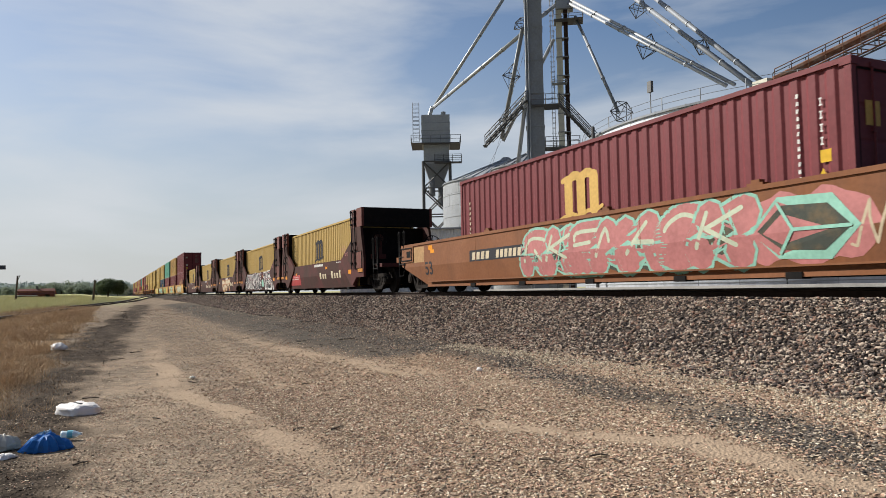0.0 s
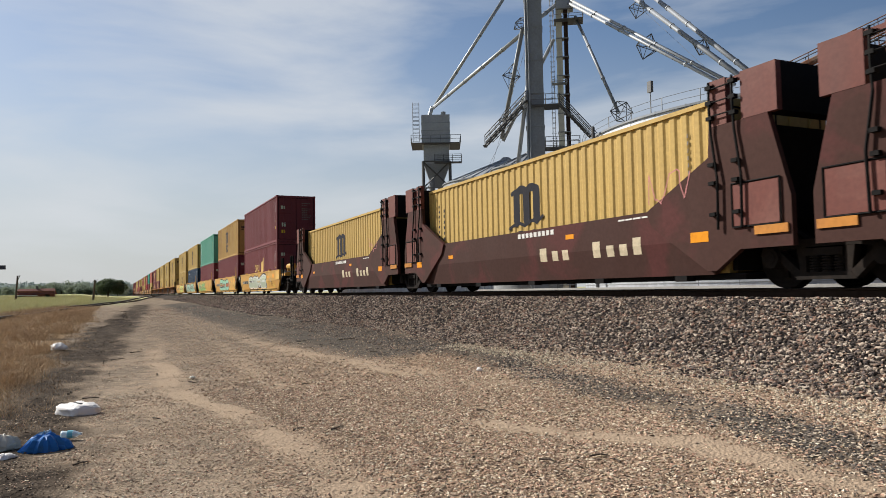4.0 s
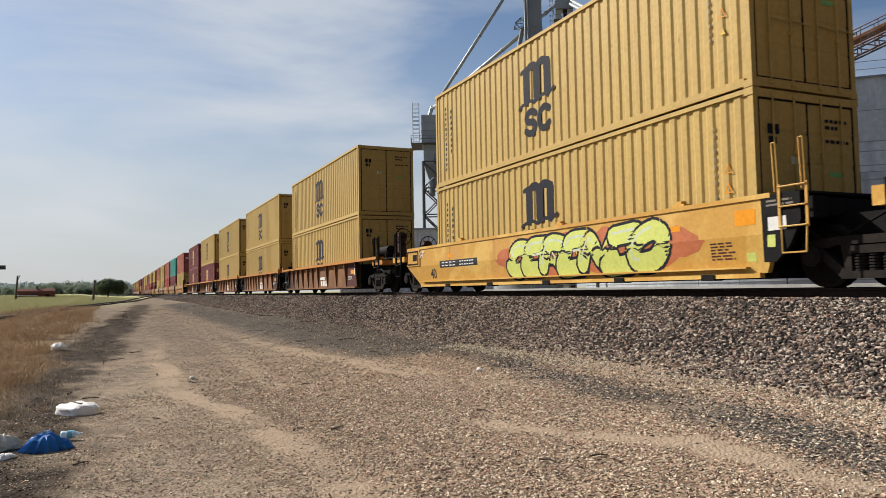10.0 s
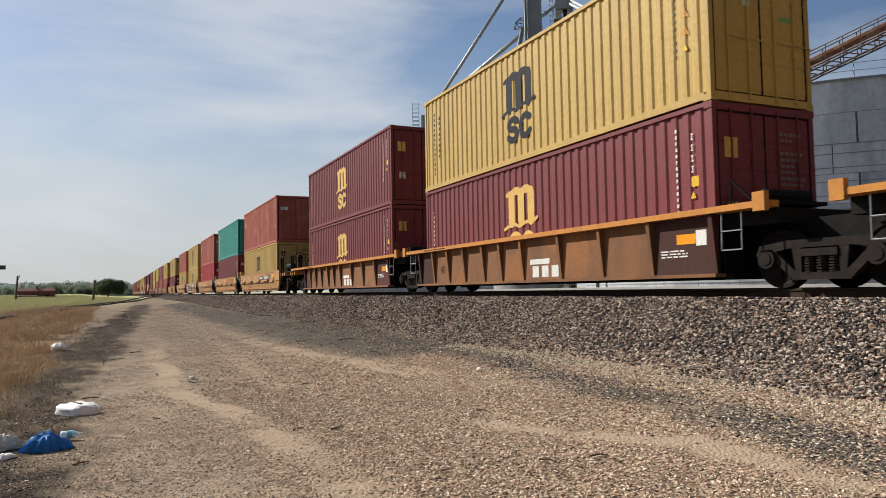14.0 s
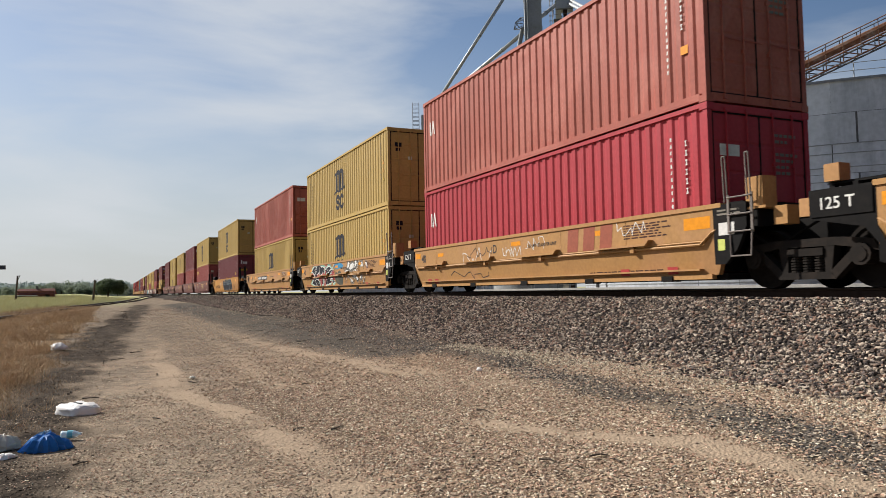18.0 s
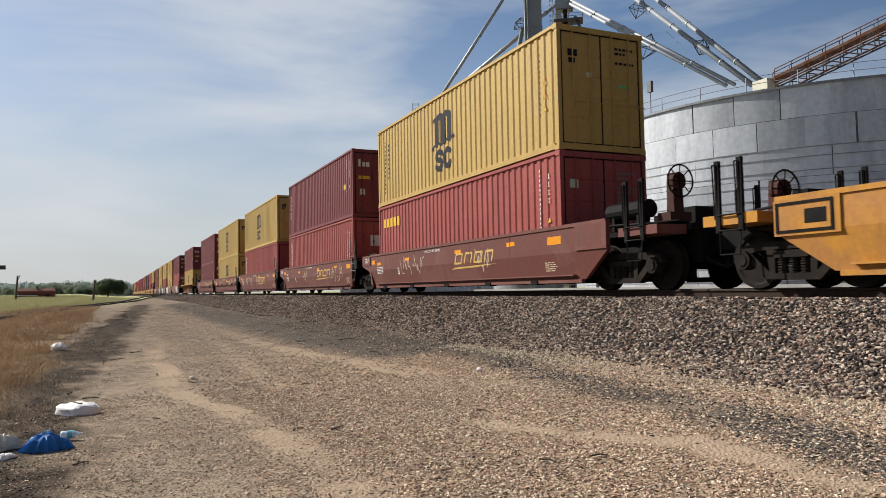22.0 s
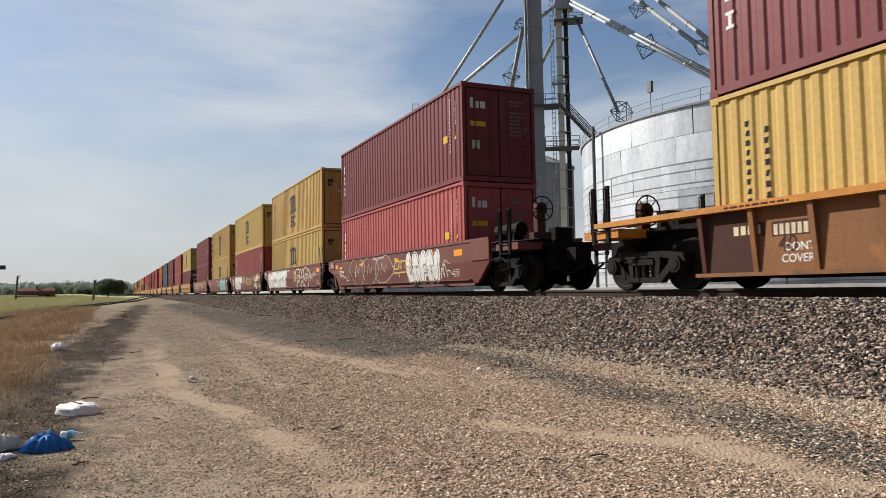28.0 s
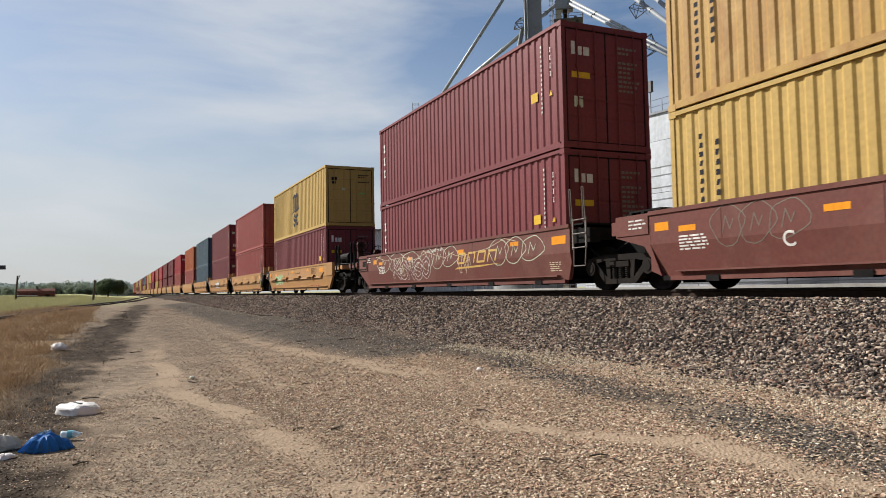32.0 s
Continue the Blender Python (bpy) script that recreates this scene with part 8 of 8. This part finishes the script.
def dress(i, kind, car, top, seed):
    """Stickers, stencils and paint on one unit's side."""
    o = "decal_orange"
    rs = lambda a, b, z=1.08: patch(car, a, b, z, z + 0.10, o, side_y, "reflective_sticker", "orange reflective sticker")
    if kind == "gold":
        patch(car, 5.85, 6.25, 0.98, 1.22, o, side_y, "reflective_sticker", "orange reflective sticker")
        rs(-4.9, -4.6, 1.0), rs(-0.6, -0.25, 1.05), rs(4.25, 4.65, 1.0)
        words(car, "40", -6.2, 0.42, 0.42, "decal_black")
        words(car, "125-T", -7.22, top - 0.33, 0.26, "decal_white", lambda x, z: -1.471)
        patch(car, -5.45, -3.0, 0.72, 0.92, "decal_black", side_y, "number_panel", "black number panel")
        blocks(car, -5.3, -4.3, 0.76, 0.88, 4, "decal_white", lean=0.02)
        blocks(car, -4.1, -3.2, 0.76, 0.88, 6, "decal_white", lean=0.02)
        bars(car, 5.3, 0.72, 0.55, 6, "car_umber", height=0.025, pitch=0.05, seed=i)
        patch(car, 6.02, 6.2, 0.42, 0.56, "decal_lime", side_y, "sticker")
        scrawl(car, 3.5, 4.1, 0.85, 1.2, "car_umber", seed, w=0.014)
        if i == 6:
            for tx, tz, word in ((4.66, 0.84, "must"), (4.67, 0.72, "load"), (5.46, 0.86, "any"), (5.44, 0.74, "road")):
                words(car, word, tx, tz, 0.12, "decal_black")
            bm = bmesh.new()
            stroke(bm, [(5.02, 0.68), (5.36, 0.96)], 0.03, side_y, 0.003)
            stroke(bm, [(5.04, 0.96), (5.34, 0.68)], 0.03, side_y, 0.0032)
            part("paint_cross", bm, "decal_blue", car, "blue sprayed cross")
    elif kind == "tan":
        patch(car, 5.7, 6.3, 1.0, 1.2, o, side_y, "reflective_sticker", "orange reflective sticker")
        rs(-4.6, -4.2, 1.05), rs(-0.2, 0.25, 1.1), rs(3.2, 3.6, 1.1)
        patch(car, -6.35, -5.95, 1.05, 1.22, o, side_y, "reflective_sticker", "orange reflective sticker")
        words(car, "40", -5.85, 0.92, 0.34, "decal_black")
        words(car, "125 T", -7.25, top - 0.30, 0.23, "decal_white", lambda x, z: -1.471)
        bars(car, 4.1, 1.2, 1.3, 6, "car_umber", height=0.025, pitch=0.048, seed=i)
        bars(car, 2.9, 0.34, 2.2, 1, "car_umber", height=0.03, seed=i + 3)
        side_pipes(car, "car_tan")
        for x in (-5.5, -5.0, 3.9, 5.2):
            patch(car, x, x + 0.26, 0.27, 0.40, "decal_red", side_y, "jacking_plate", "red jacking point plate", lift=0.012)
        words(car, "LD LMT 122,600 PER UNIT", 0.6, 1.02, 0.105, "decal_black")
        words(car, {16: "B", 17: "C", 18: "D", 19: "E"}.get(i, "A"), -1.15, 0.98, 0.30, "decal_black")
    elif kind == "brown":
        patch(car, 5.85, 6.4, 1.02, 1.2, o, side_y, "reflective_sticker", "orange reflective sticker")
        rs(-5.7, -5.3, 1.0), rs(-2.9, -2.5, 1.05), rs(1.0, 1.4, 1.08), rs(4.0, 4.4, 1.1)
        patch(car, -6.3, -5.95, 1.05, 1.2, o, side_y, "reflective_sticker", "orange reflective sticker")
        bars(car, -7.0, top - 0.15, 0.5, 3, "decal_white", lambda x, z: -1.471, 0.03, 0.07, i)
        bars(car, -5.7, 0.9, 0.7, 5, "decal_white", height=0.028, pitch=0.055, seed=i)
        words(car, "WELL LD LMT 124 800", -1.2, 1.22, 0.105, "decal_white", stretch=1.15)
        bars(car, 5.7, 0.62, 0.5, 5, "decal_cream", height=0.02, pitch=0.045, seed=i + 5)
        words(car, {22: "B", 23: "C", 24: "D", 25: "E", 26: "A", 28: "A", 29: "E", 30: "D", 31: "C"}.get(i, "B"), -3.6, 0.62, 0.32, "decal_white")
        if i in (25, 26):
            side_pipes(car, "car_brown")
        # the railway's word mark as slanted plain bars
        for k in range(4):
            bm = bmesh.new()
            a = 1.0 + k * 0.60
            ring = [(a, 0.80), (a + 0.11, 1.06), (a + 0.50, 1.06), (a + 0.46, 0.94), (a + 0.40, 0.80), (a, 0.80)]
            stroke(bm, ring[:5] if k % 2 else ring, 0.055, side_y, 0.003)
            part("logo_mark", bm, "decal_gold", car, "slanted gold logo shape")
        bm = bmesh.new()
        bm.faces.new([bm.verts.new((px, side_y(px, pz) - 0.003, pz)) for px, pz in ((0.75, 0.64), (2.3, 0.66), (3.5, 0.72), (2.3, 0.71), (0.95, 0.69))])
        part("logo_mark", bm, "decal_gold", car, "gold wedge under the logo")
        for k in range(3):
            x = random.Random(seed + k).uniform(-4.5, 5.0)
            scrawl(car, x, x + 0.9, 0.5, 1.2, "decal_cream", seed + k)
    elif kind == "ribs":
        blocks(car, 0.40, 1.62, 0.62, 0.74, 1, "decal_white", panel_y, 0.0, 0.003, "logo_mark")
        blocks(car, 0.50, 1.72, 0.32, 0.58, 3, "decal_white", panel_y, 0.0, 0.003, "logo_mark")
        patch(car, 5.3, 5.75, 0.78, 0.95, "decal_orange", panel_y, "reflective_sticker", "orange reflective sticker")
        patch(car, 5.76, 6.0, 0.74, 1.0, "decal_white", panel_y, "sticker")
        bars(car, 4.9, 0.66, 0.7, 3, "decal_white", panel_y, 0.025, 0.05, i)
        words(car, "40", -4.75, 0.55, 0.34, "car_umber", panel_y)
        bars(car, -5.6, 1.26, 1.6, 1, "car_umber", lambda x, z: -1.521, 0.03, seed=i)
        if i == 27:
            patch(car, -5.62, -4.98, 0.80, 1.02, "car_umber", panel_y, "number_panel", "dark number panel", 0.002)
            blocks(car, -5.58, -5.02, 0.84, 0.98, 4, "decal_cream", panel_y)
            patch(car, -4.86, -4.15, 0.78, 1.00, "car_umber", panel_y, "number_panel", "dark number panel", 0.002)
            blocks(car, -4.82, -4.2, 0.80, 0.96, 6, "decal_cream", panel_y)
            words(car, "DONT", -4.64, 0.56, 0.17, "decal_white", panel_y)
            words(car, "COVER", -4.70, 0.39, 0.17, "decal_white", panel_y)
            scrawl(car, 0.2, 1.6, 0.36, 0.9, "decal_cream", 270, panel_y, 0.018)
        else:
            scrawl(car, -3.9 + (i % 3), -3.1 + (i % 3), 0.4, 0.9, "decal_dim", 200 + i, panel_y, 0.016)
    elif kind == "bulk":
        for x, w, h in ((0.75, 0.34, 0.30), (1.25, 0.28, 0.22), (1.65, 0.28, 0.22), (2.75, 0.30, 0.32), (3.2, 0.28, 0.22), (3.6, 0.28, 0.22), (4.0, 0.28, 0.32)):
            if i != 2:
                patch(car, x, x + w * 0.8, 0.66, 0.66 + h, "decal_cream", side_y, "logo_mark", "cream logo bar")
        blocks(car, -0.2, 1.4, 1.25, 1.36, 9, "decal_white")
        rs(-4.2, -3.9, 0.95), rs(1.8, 2.1, 1.1)
        bars(car, 3.6, 1.32, 1.2, 1, "decal_white", height=0.03, seed=i)
        if i == 1:
            patch(car, -5.8, -3.2, 0.42, 0.95, "decal_red", side_y, "paint_patch", "red repainted patch")
            blocks(car, -5.6, -4.7, 0.72, 0.86, 4, "decal_white")
            blocks(car, -4.5, -3.5, 0.72, 0.86, 6, "decal_white")
        scrawl(car, 4.5, 5.6, 1.5, 2.1, "decal_pink", seed, lambda x, z: -1.503)
    elif kind == "plain":
        patch(car, 6.3, 7.0, 1.0, 1.2, o, side_y, "reflective_sticker", "orange reflective sticker")
        rs(0.2, 0.6, 1.05), rs(3.9, 4.4, 1.1)
        words(car, "40", 5.36, 0.45, 0.46, "decal_black")
        patch(car, -5.8, -3.3, 0.55, 0.80, "car_umber", side_y, "number_panel", "dark number panel")
        blocks(car, -5.6, -4.7, 0.60, 0.74, 4, "car_orange")
        blocks(car, -4.5, -3.5, 0.60, 0.74, 6, "car_orange")
        scrawl(car, -3.0, -1.4, 0.5, 1.1, "decal_white", 5)
        cloud(car, -0.9, 4.6, 0.27, 1.28, "decal_moss", 3, "large faded grey-green sprayed block letters")
        graffiti(car, -0.7, 4.4, 0.30, 1.24, "HAEHA", "decal_navy", "paint_slate", seed=3, weight=0.52, lean=0.0)
    elif kind == "deep":
        words(car, "53", -8.27, 0.55, 0.56, "decal_black", stretch=1.15)
        patch(car, -5.1, -2.1, 0.82, 1.12, "decal_black", side_y, "number_panel", "dark number panel")
        blocks(car, -4.95, -3.9, 0.86, 1.06, 4, "decal_cream", lean=0.03)
        blocks(car, -3.6, -2.3, 0.86, 1.06, 6, "decal_cream", lean=0.03)
        cloud(car, -2.3, 4.4, 0.28, 1.46, "decal_moss", 21, "sprayed dark green backing of the graffiti")
        graffiti(car, -2.1, 4.4, 0.30, 1.48, "RKEMACK", "decal_pink", "decal_mint", seed=8, weight=0.62, accent="decal_pale", lean=0.22, tight=0.3, line=0.14)
        cloud(car, 4.2, 6.6, 0.30, 1.44, "decal_pink", 22, "sprayed pink halo of the emblem", lift=0.0016)
        for k, (grow, m) in enumerate(((0.0, "decal_mint"), (0.13, "decal_moss"))):
            bm = bmesh.new()
            ring = [(4.5 + grow, 0.86), (5.0 + grow * 0.6, 1.34 - grow), (5.9 - grow * 0.6, 1.30 - grow), (6.3 - grow, 0.84), (5.8 - grow * 0.6, 0.40 + grow), (4.95 + grow * 0.6, 0.44 + grow)]
            bm.faces.new([bm.verts.new((px, side_y(px, pz) - 0.006 - 0.003 * k, pz)) for px, pz in ring])
            part("graffiti_emblem", bm, m, car, "six-sided sprayed emblem")
        bm = bmesh.new()
        stroke(bm, [(5.0, 1.24), (5.25, 0.85), (6.15, 0.84)], 0.05, side_y, 0.011)
        stroke(bm, [(5.25, 0.85), (5.0, 0.52)], 0.05, side_y, 0.0112)
        part("graffiti_highlight", bm, "decal_mint", car, "pale strokes across the emblem")
        scrawl(car, 6.9, 8.1, 0.5, 1.3, "decal_pale", 91, w=0.03)
        patch(car, -7.95, -7.62, 1.30, 1.44, o, side_y, "reflective_sticker", "orange reflective sticker")
        patch(car, -9.4, -8.3, 0.95, 1.44, "decal_tan", side_y, "paint_patch", "faded tan repainted patch", 0.002)
        scrawl(car, 6.2, 7.4, 0.5, 1.3, "decal_cream", 4, w=0.04)
        rs(-0.2, 0.1, 1.3), rs(3.0, 3.5, 1.4), rs(-7.8, -7.5, 1.2)
    G = {
        2: lambda: (cloud(car, -5.6, 1.3, 0.30, 1.36, "decal_white", 21, "sprayed white backing of the graffiti"), graffiti(car, -5.6, 1.2, 0.32, 1.38, "GRAPHIKSRADE", "decal_black", "decal_white", seed=2, weight=0.36, accent="decal_pink"), cloud(car, 1.3, 2.1, 0.40, 0.95, "decal_mint", 24, "mint and tan sprayed blots"), graffiti(car, 2.0, 5.0, 0.32, 1.40, "THER", "decal_black", "decal_white", seed=5, weight=0.30, back="decal_white", accent="decal_pink")),
        3: lambda: graffiti(car, -2.2, 2.4, 0.34, 1.24, "EAFT", "decal_cream", "decal_rust", seed=12, weight=0.24, back="decal_tan"),
        6: lambda: graffiti(car, -2.7, 3.6, 0.34, 1.20, "COMS", "decal_sage", "decal_white", seed=6, weight=0.28, tight=0.1, back="decal_black", accent="decal_pale"),
        7: lambda: (cloud(car, -3.4, 3.3, 0.34, 1.26, "decal_coral", 31, "faint coral sprayed haze"), graffiti(car, -2.9, 2.4, 0.30, 1.30, "ESC", "decal_mint", "decal_navy", seed=7, weight=0.17, tight=0.15, lean=0.25, line=0.2, accent="decal_green"), scrawl(car, 2.6, 3.9, 0.55, 1.15, "decal_white", 77, w=0.02)),
        8: lambda: wild(car, -5.2, 0.9, 0.30, 1.22, "EVKRTAH", "decal_green", "decal_black", seed=10, weight=0.5, back="decal_lime", accent="decal_mint"),
        9: lambda: (cloud(car, -5.6, 5.7, 0.27, 1.32, "decal_coral", 21, "sprayed orange-red backing of the graffiti"), graffiti(car, -5.5, 5.0, 0.30, 1.34, "HKEPOANAUVESRLHL", "decal_mint", "decal_navy", seed=11, weight=0.46, tight=0.5, line=0.22, back="decal_coral", accent="decal_pale", lean=0.28)),
        10: lambda: (cloud(car, -2.0, 5.2, 0.30, 1.30, "decal_coral", 33, "coral and pink sprayed haze"), graffiti(car, -1.2, 4.2, 0.30, 1.28, "SERENZO", "decal_lime", "decal_navy", seed=13, weight=0.46, tight=0.35, line=0.2, accent="decal_pale", lean=0.3)),
        18: lambda: (scrawl(car, -3.0, -1.2, 0.7, 1.2, "decal_white", 31), blocks(car, 2.2, 3.9, 0.82, 1.30, 3, "decal_rust", lean=0.06, lift=0.003, name="logo_mark"), scrawl(car, -0.6, 0.3, 0.84, 1.1, "decal_white", 156, w=0.02), scrawl(car, 0.5, 1.4, 0.92, 1.28, "decal_white", 157, w=0.018), scrawl(car, 3.9, 4.8, 1.02, 1.3, "decal_white", 158, w=0.018), scrawl(car, -3.6, -1.4, 0.3, 0.6, "decal_black", 57, w=0.022), scrawl(car, -2.6, -1.0, 0.9, 1.24, "decal_black", 58, w=0.022)),
        19: lambda: (cloud(car, -4.4, -0.2, 0.28, 1.34, "decal_red", 34, "red sprayed backing of the graffiti"), wild(car, -4.1, -0.5, 0.34, 1.30, "ZEKNSH", "decal_navy", "decal_white", seed=14, weight=0.55, back="decal_mint", accent="decal_dim"), cloud(car, -0.3, 1.0, 0.30, 0.98, "decal_moss", 35, "dark sprayed patch under a blue one"), cloud(car, -0.4, 1.1, 1.02, 1.32, "decal_blue", 37, "blue sprayed patch"), wild(car, 1.4, 4.0, 0.36, 1.28, "ATANV", "decal_white", "decal_black", seed=15, weight=0.5, back="decal_dim")),
        17: lambda: (scrawl(car, -4.8, -3.0, 0.8, 1.25, "decal_white", 33), blocks(car, 2.1, 3.9, 0.86, 1.30, 3, "decal_rust", lean=0.06, lift=0.003, name="logo_mark"), scrawl(car, 0.6, 2.0, 0.9, 1.25, "decal_black", 51, w=0.022), scrawl(car, -0.4, 1.9, 0.32, 0.62, "decal_black", 52, w=0.022), scrawl(car, -4.6, -3.2, 0.85, 1.25, "decal_white", 53, w=0.022)),
        16: lambda: (patch(car, 1.4, 5.0, 0.92, 1.14, "decal_black", side_y, "number_panel", "black number panel", 0.0045), blocks(car, 1.6, 2.7, 0.96, 1.10, 4, "decal_white", lean=0.03, lift=0.007), blocks(car, 3.1, 4.7, 0.96, 1.10, 6, "decal_white", lean=0.03, lift=0.007), scrawl(car, -3.4, -1.6, 0.32, 0.62, "decal_black", 54, w=0.022), scrawl(car, -3.0, -2.2, 1.0, 1.25, "decal_white", 60)),
        20: lambda: (patch(car, -3.5, -0.2, 0.90, 1.14, "decal_black", side_y, "number_panel", "black number panel", 0.0045), blocks(car, -3.3, -2.2, 0.95, 1.09, 4, "decal_white", lean=0.03, lift=0.007), blocks(car, -1.9, -0.4, 0.95, 1.09, 6, "decal_white", lean=0.03, lift=0.007), scrawl(car, 2.3, 2.75, 0.95, 1.2, "decal_pink", 55, w=0.03), scrawl(car, 4.4, 5.1, 1.0, 1.34, "decal_white", 56, w=0.016)),
        28: lambda: (loops(car, -4.0, 0.6, 0.32, 1.36, 71), scrawl(car, -5.2, -4.3, 0.42, 0.78, "decal_white", 72, w=0.022), graffiti(car, 2.2, 4.6, 0.30, 1.34, "UNMN", "decal_white", "decal_navy", seed=16, weight=0.46, back="decal_white", line=0.1, tight=0.2), scrawl(car, 4.8, 5.8, 0.4, 0.9, "decal_white", 86, w=0.03)),
        29: lambda: (graffiti(car, -6.0, -1.0, 0.34, 1.30, "HAEJAST", "decal_white", "decal_dim", seed=17, weight=0.40, back="decal_white", tight=0.2), (graffiti(car, 1.45, 4.1, 0.32, 1.32, "FMS", "car_brown", "decal_white", seed=18, weight=0.34), scrawl(car, 5.1, 5.8, 0.8, 1.15, "decal_white", 78, w=0.02), scrawl(car, 4.2, 5.0, 0.6, 1.2, "decal_white", 79, w=0.03))),
        30: lambda: (graffiti(car, -4.5, -2.1, 0.34, 1.36, "EMRO", "decal_white", "decal_navy", seed=19, weight=0.46, back="decal_white", line=0.12), graffiti(car, -1.9, -1.3, 0.75, 1.36, "O", "decal_white", "decal_white", seed=20, weight=0.4), scrawl(car, -0.9, 0.4, 0.9, 1.25, "decal_white", 80, w=0.03), wild(car, 4.2, 6.0, 0.34, 1.28, "HAN", "decal_white", "decal_black", seed=20, weight=0.5, back="decal_white")),
        31: lambda: (loops(car, -4.9, -3.2, 0.72, 1.32, 85, 0.016, "decal_dim"), graffiti(car, 1.6, 4.9, 0.32, 1.30, "STASHR", "decal_sky", "decal_navy", seed=21, weight=0.42, back="decal_mint", accent="decal_white", tight=0.2)),
        32: lambda: (loops(car, -5.8, -2.0, 0.75, 1.34, 81, 0.018), loops(car, -1.6, 0.9, 0.72, 1.34, 82, 0.018), loops(car, 3.0, 5.4, 0.7, 1.30, 83, 0.018), scrawl(car, -5.5, 5.2, 0.95, 1.32, "decal_cream", 84, w=0.014), graffiti(car, -4.2, -1.0, 0.40, 1.15, "KONSO", "car_brown", "decal_white", seed=22, weight=0.16)),
        33: lambda: graffiti(car, -4.6, -2.6, 0.5, 1.1, "SAK", "decal_green", "decal_white", seed=23, weight=0.26),
        35: lambda: graffiti(car, -1.6, 1.2, 0.5, 1.15, "NCOS", "decal_white", "decal_black", seed=24, weight=0.28),
    }
    if i in G:
        G[i]()


def thin(car):
    """Far units are never passed near: their finest fittings are left off."""
    for o in list(car.children_recursive):
        if o.name.split(".")[0] in ("ladder", "pipe_clamp", "stencilling", "lettering", "brake_hose", "lug", "paint_scrawl", "jacking_plate", "spring", "spring_cap", "corner_guide", "walkway", "number_bars", "valve_gear", "sticker", "end_frame", "pipe_cover", "brake_pipe", "step", "bottom_chord", "weld_seam", "sill_ledge"):
            bpy.data.objects.remove(o)


def build_train():
    spare = {}
    for i, (c, kind, ends, load) in enumerate(UNITS):
        far = i > 36
        if far and (kind, ends) in spare:
            car = copy_thing(spare[kind, ends], Matrix.Identity(4))
        else:
            if kind == "ribs":
                car, top = ribbed_car(*ends)
            elif kind == "bulk":
                car, top = bulkhead_car(*ends)
            else:
                car, top = smooth_car(kind, *ends)
            if ends[0] == "a":
                truck(car, (UNITS[i - 1][0] - c) / 2)
            dress(i, kind, car, top, 40 + i * 3)
            if far:
                thin(car)
                spare[kind, ends] = car
        RUNNING.append((car, c, 0.0))
        for k, ch in enumerate(load):
            if (i, k) == (6, 0):
                # a box of its own: yellow sprayed word above the sill
                lone = container(*KINDS[ch])
                words(lone, "CARU", -1.75, 1.27, 0.66, "decal_gold", wall_y)
                bm = bmesh.new()
                stroke(bm, [(0.86, 1.25), (0.90, 1.72), (1.18, 1.78), (1.18, 1.3), (0.95, 1.4)], 0.30, wall_y, 0.003)
                stroke(bm, [(1.42, 1.35), (1.48, 2.05)], 0.24, wall_y, 0.0032)
                part("paint_blot", bm, "decal_gold", lone, "yellow sprayed blot")
                RUNNING.append((lone, c, LOW))
                continue
            RUNNING.append((boxed(ch, i > 38), c, LOW + k * (CH + 0.012)))


build_train()


def motions():
    """The train runs past at a steady pace; wheels roll while they pass near."""
    centre = {}
    for thing, c, z in RUNNING:
        walk(thing, [(t, pose(c + travel(t), TRACK, z)) for t in (0, 8, 16, 24, 32)])
        centre[thing] = c
    for wheel, car, x, dx in ROLLING:
        c = centre.get(car)
        if c is None:
            continue
        near = [f / FPS for f in range(0, 32 * FPS + 1) if -27 < c + x + travel(f / FPS) < -3]
        if len(near) < 3:
            continue
        times = sorted({0.0, *near, 32.0})
        a0 = c + x + travel(near[0])
        rows = []
        for t in times:
            s = min(max(t, near[0]), near[-1])
            rows.append((t, pose(dx, 0, 0.46) @ Matrix.Rotation((c + x + travel(s) - a0) / 0.46, 4, "Y")))
        walk(wheel, rows)


motions()
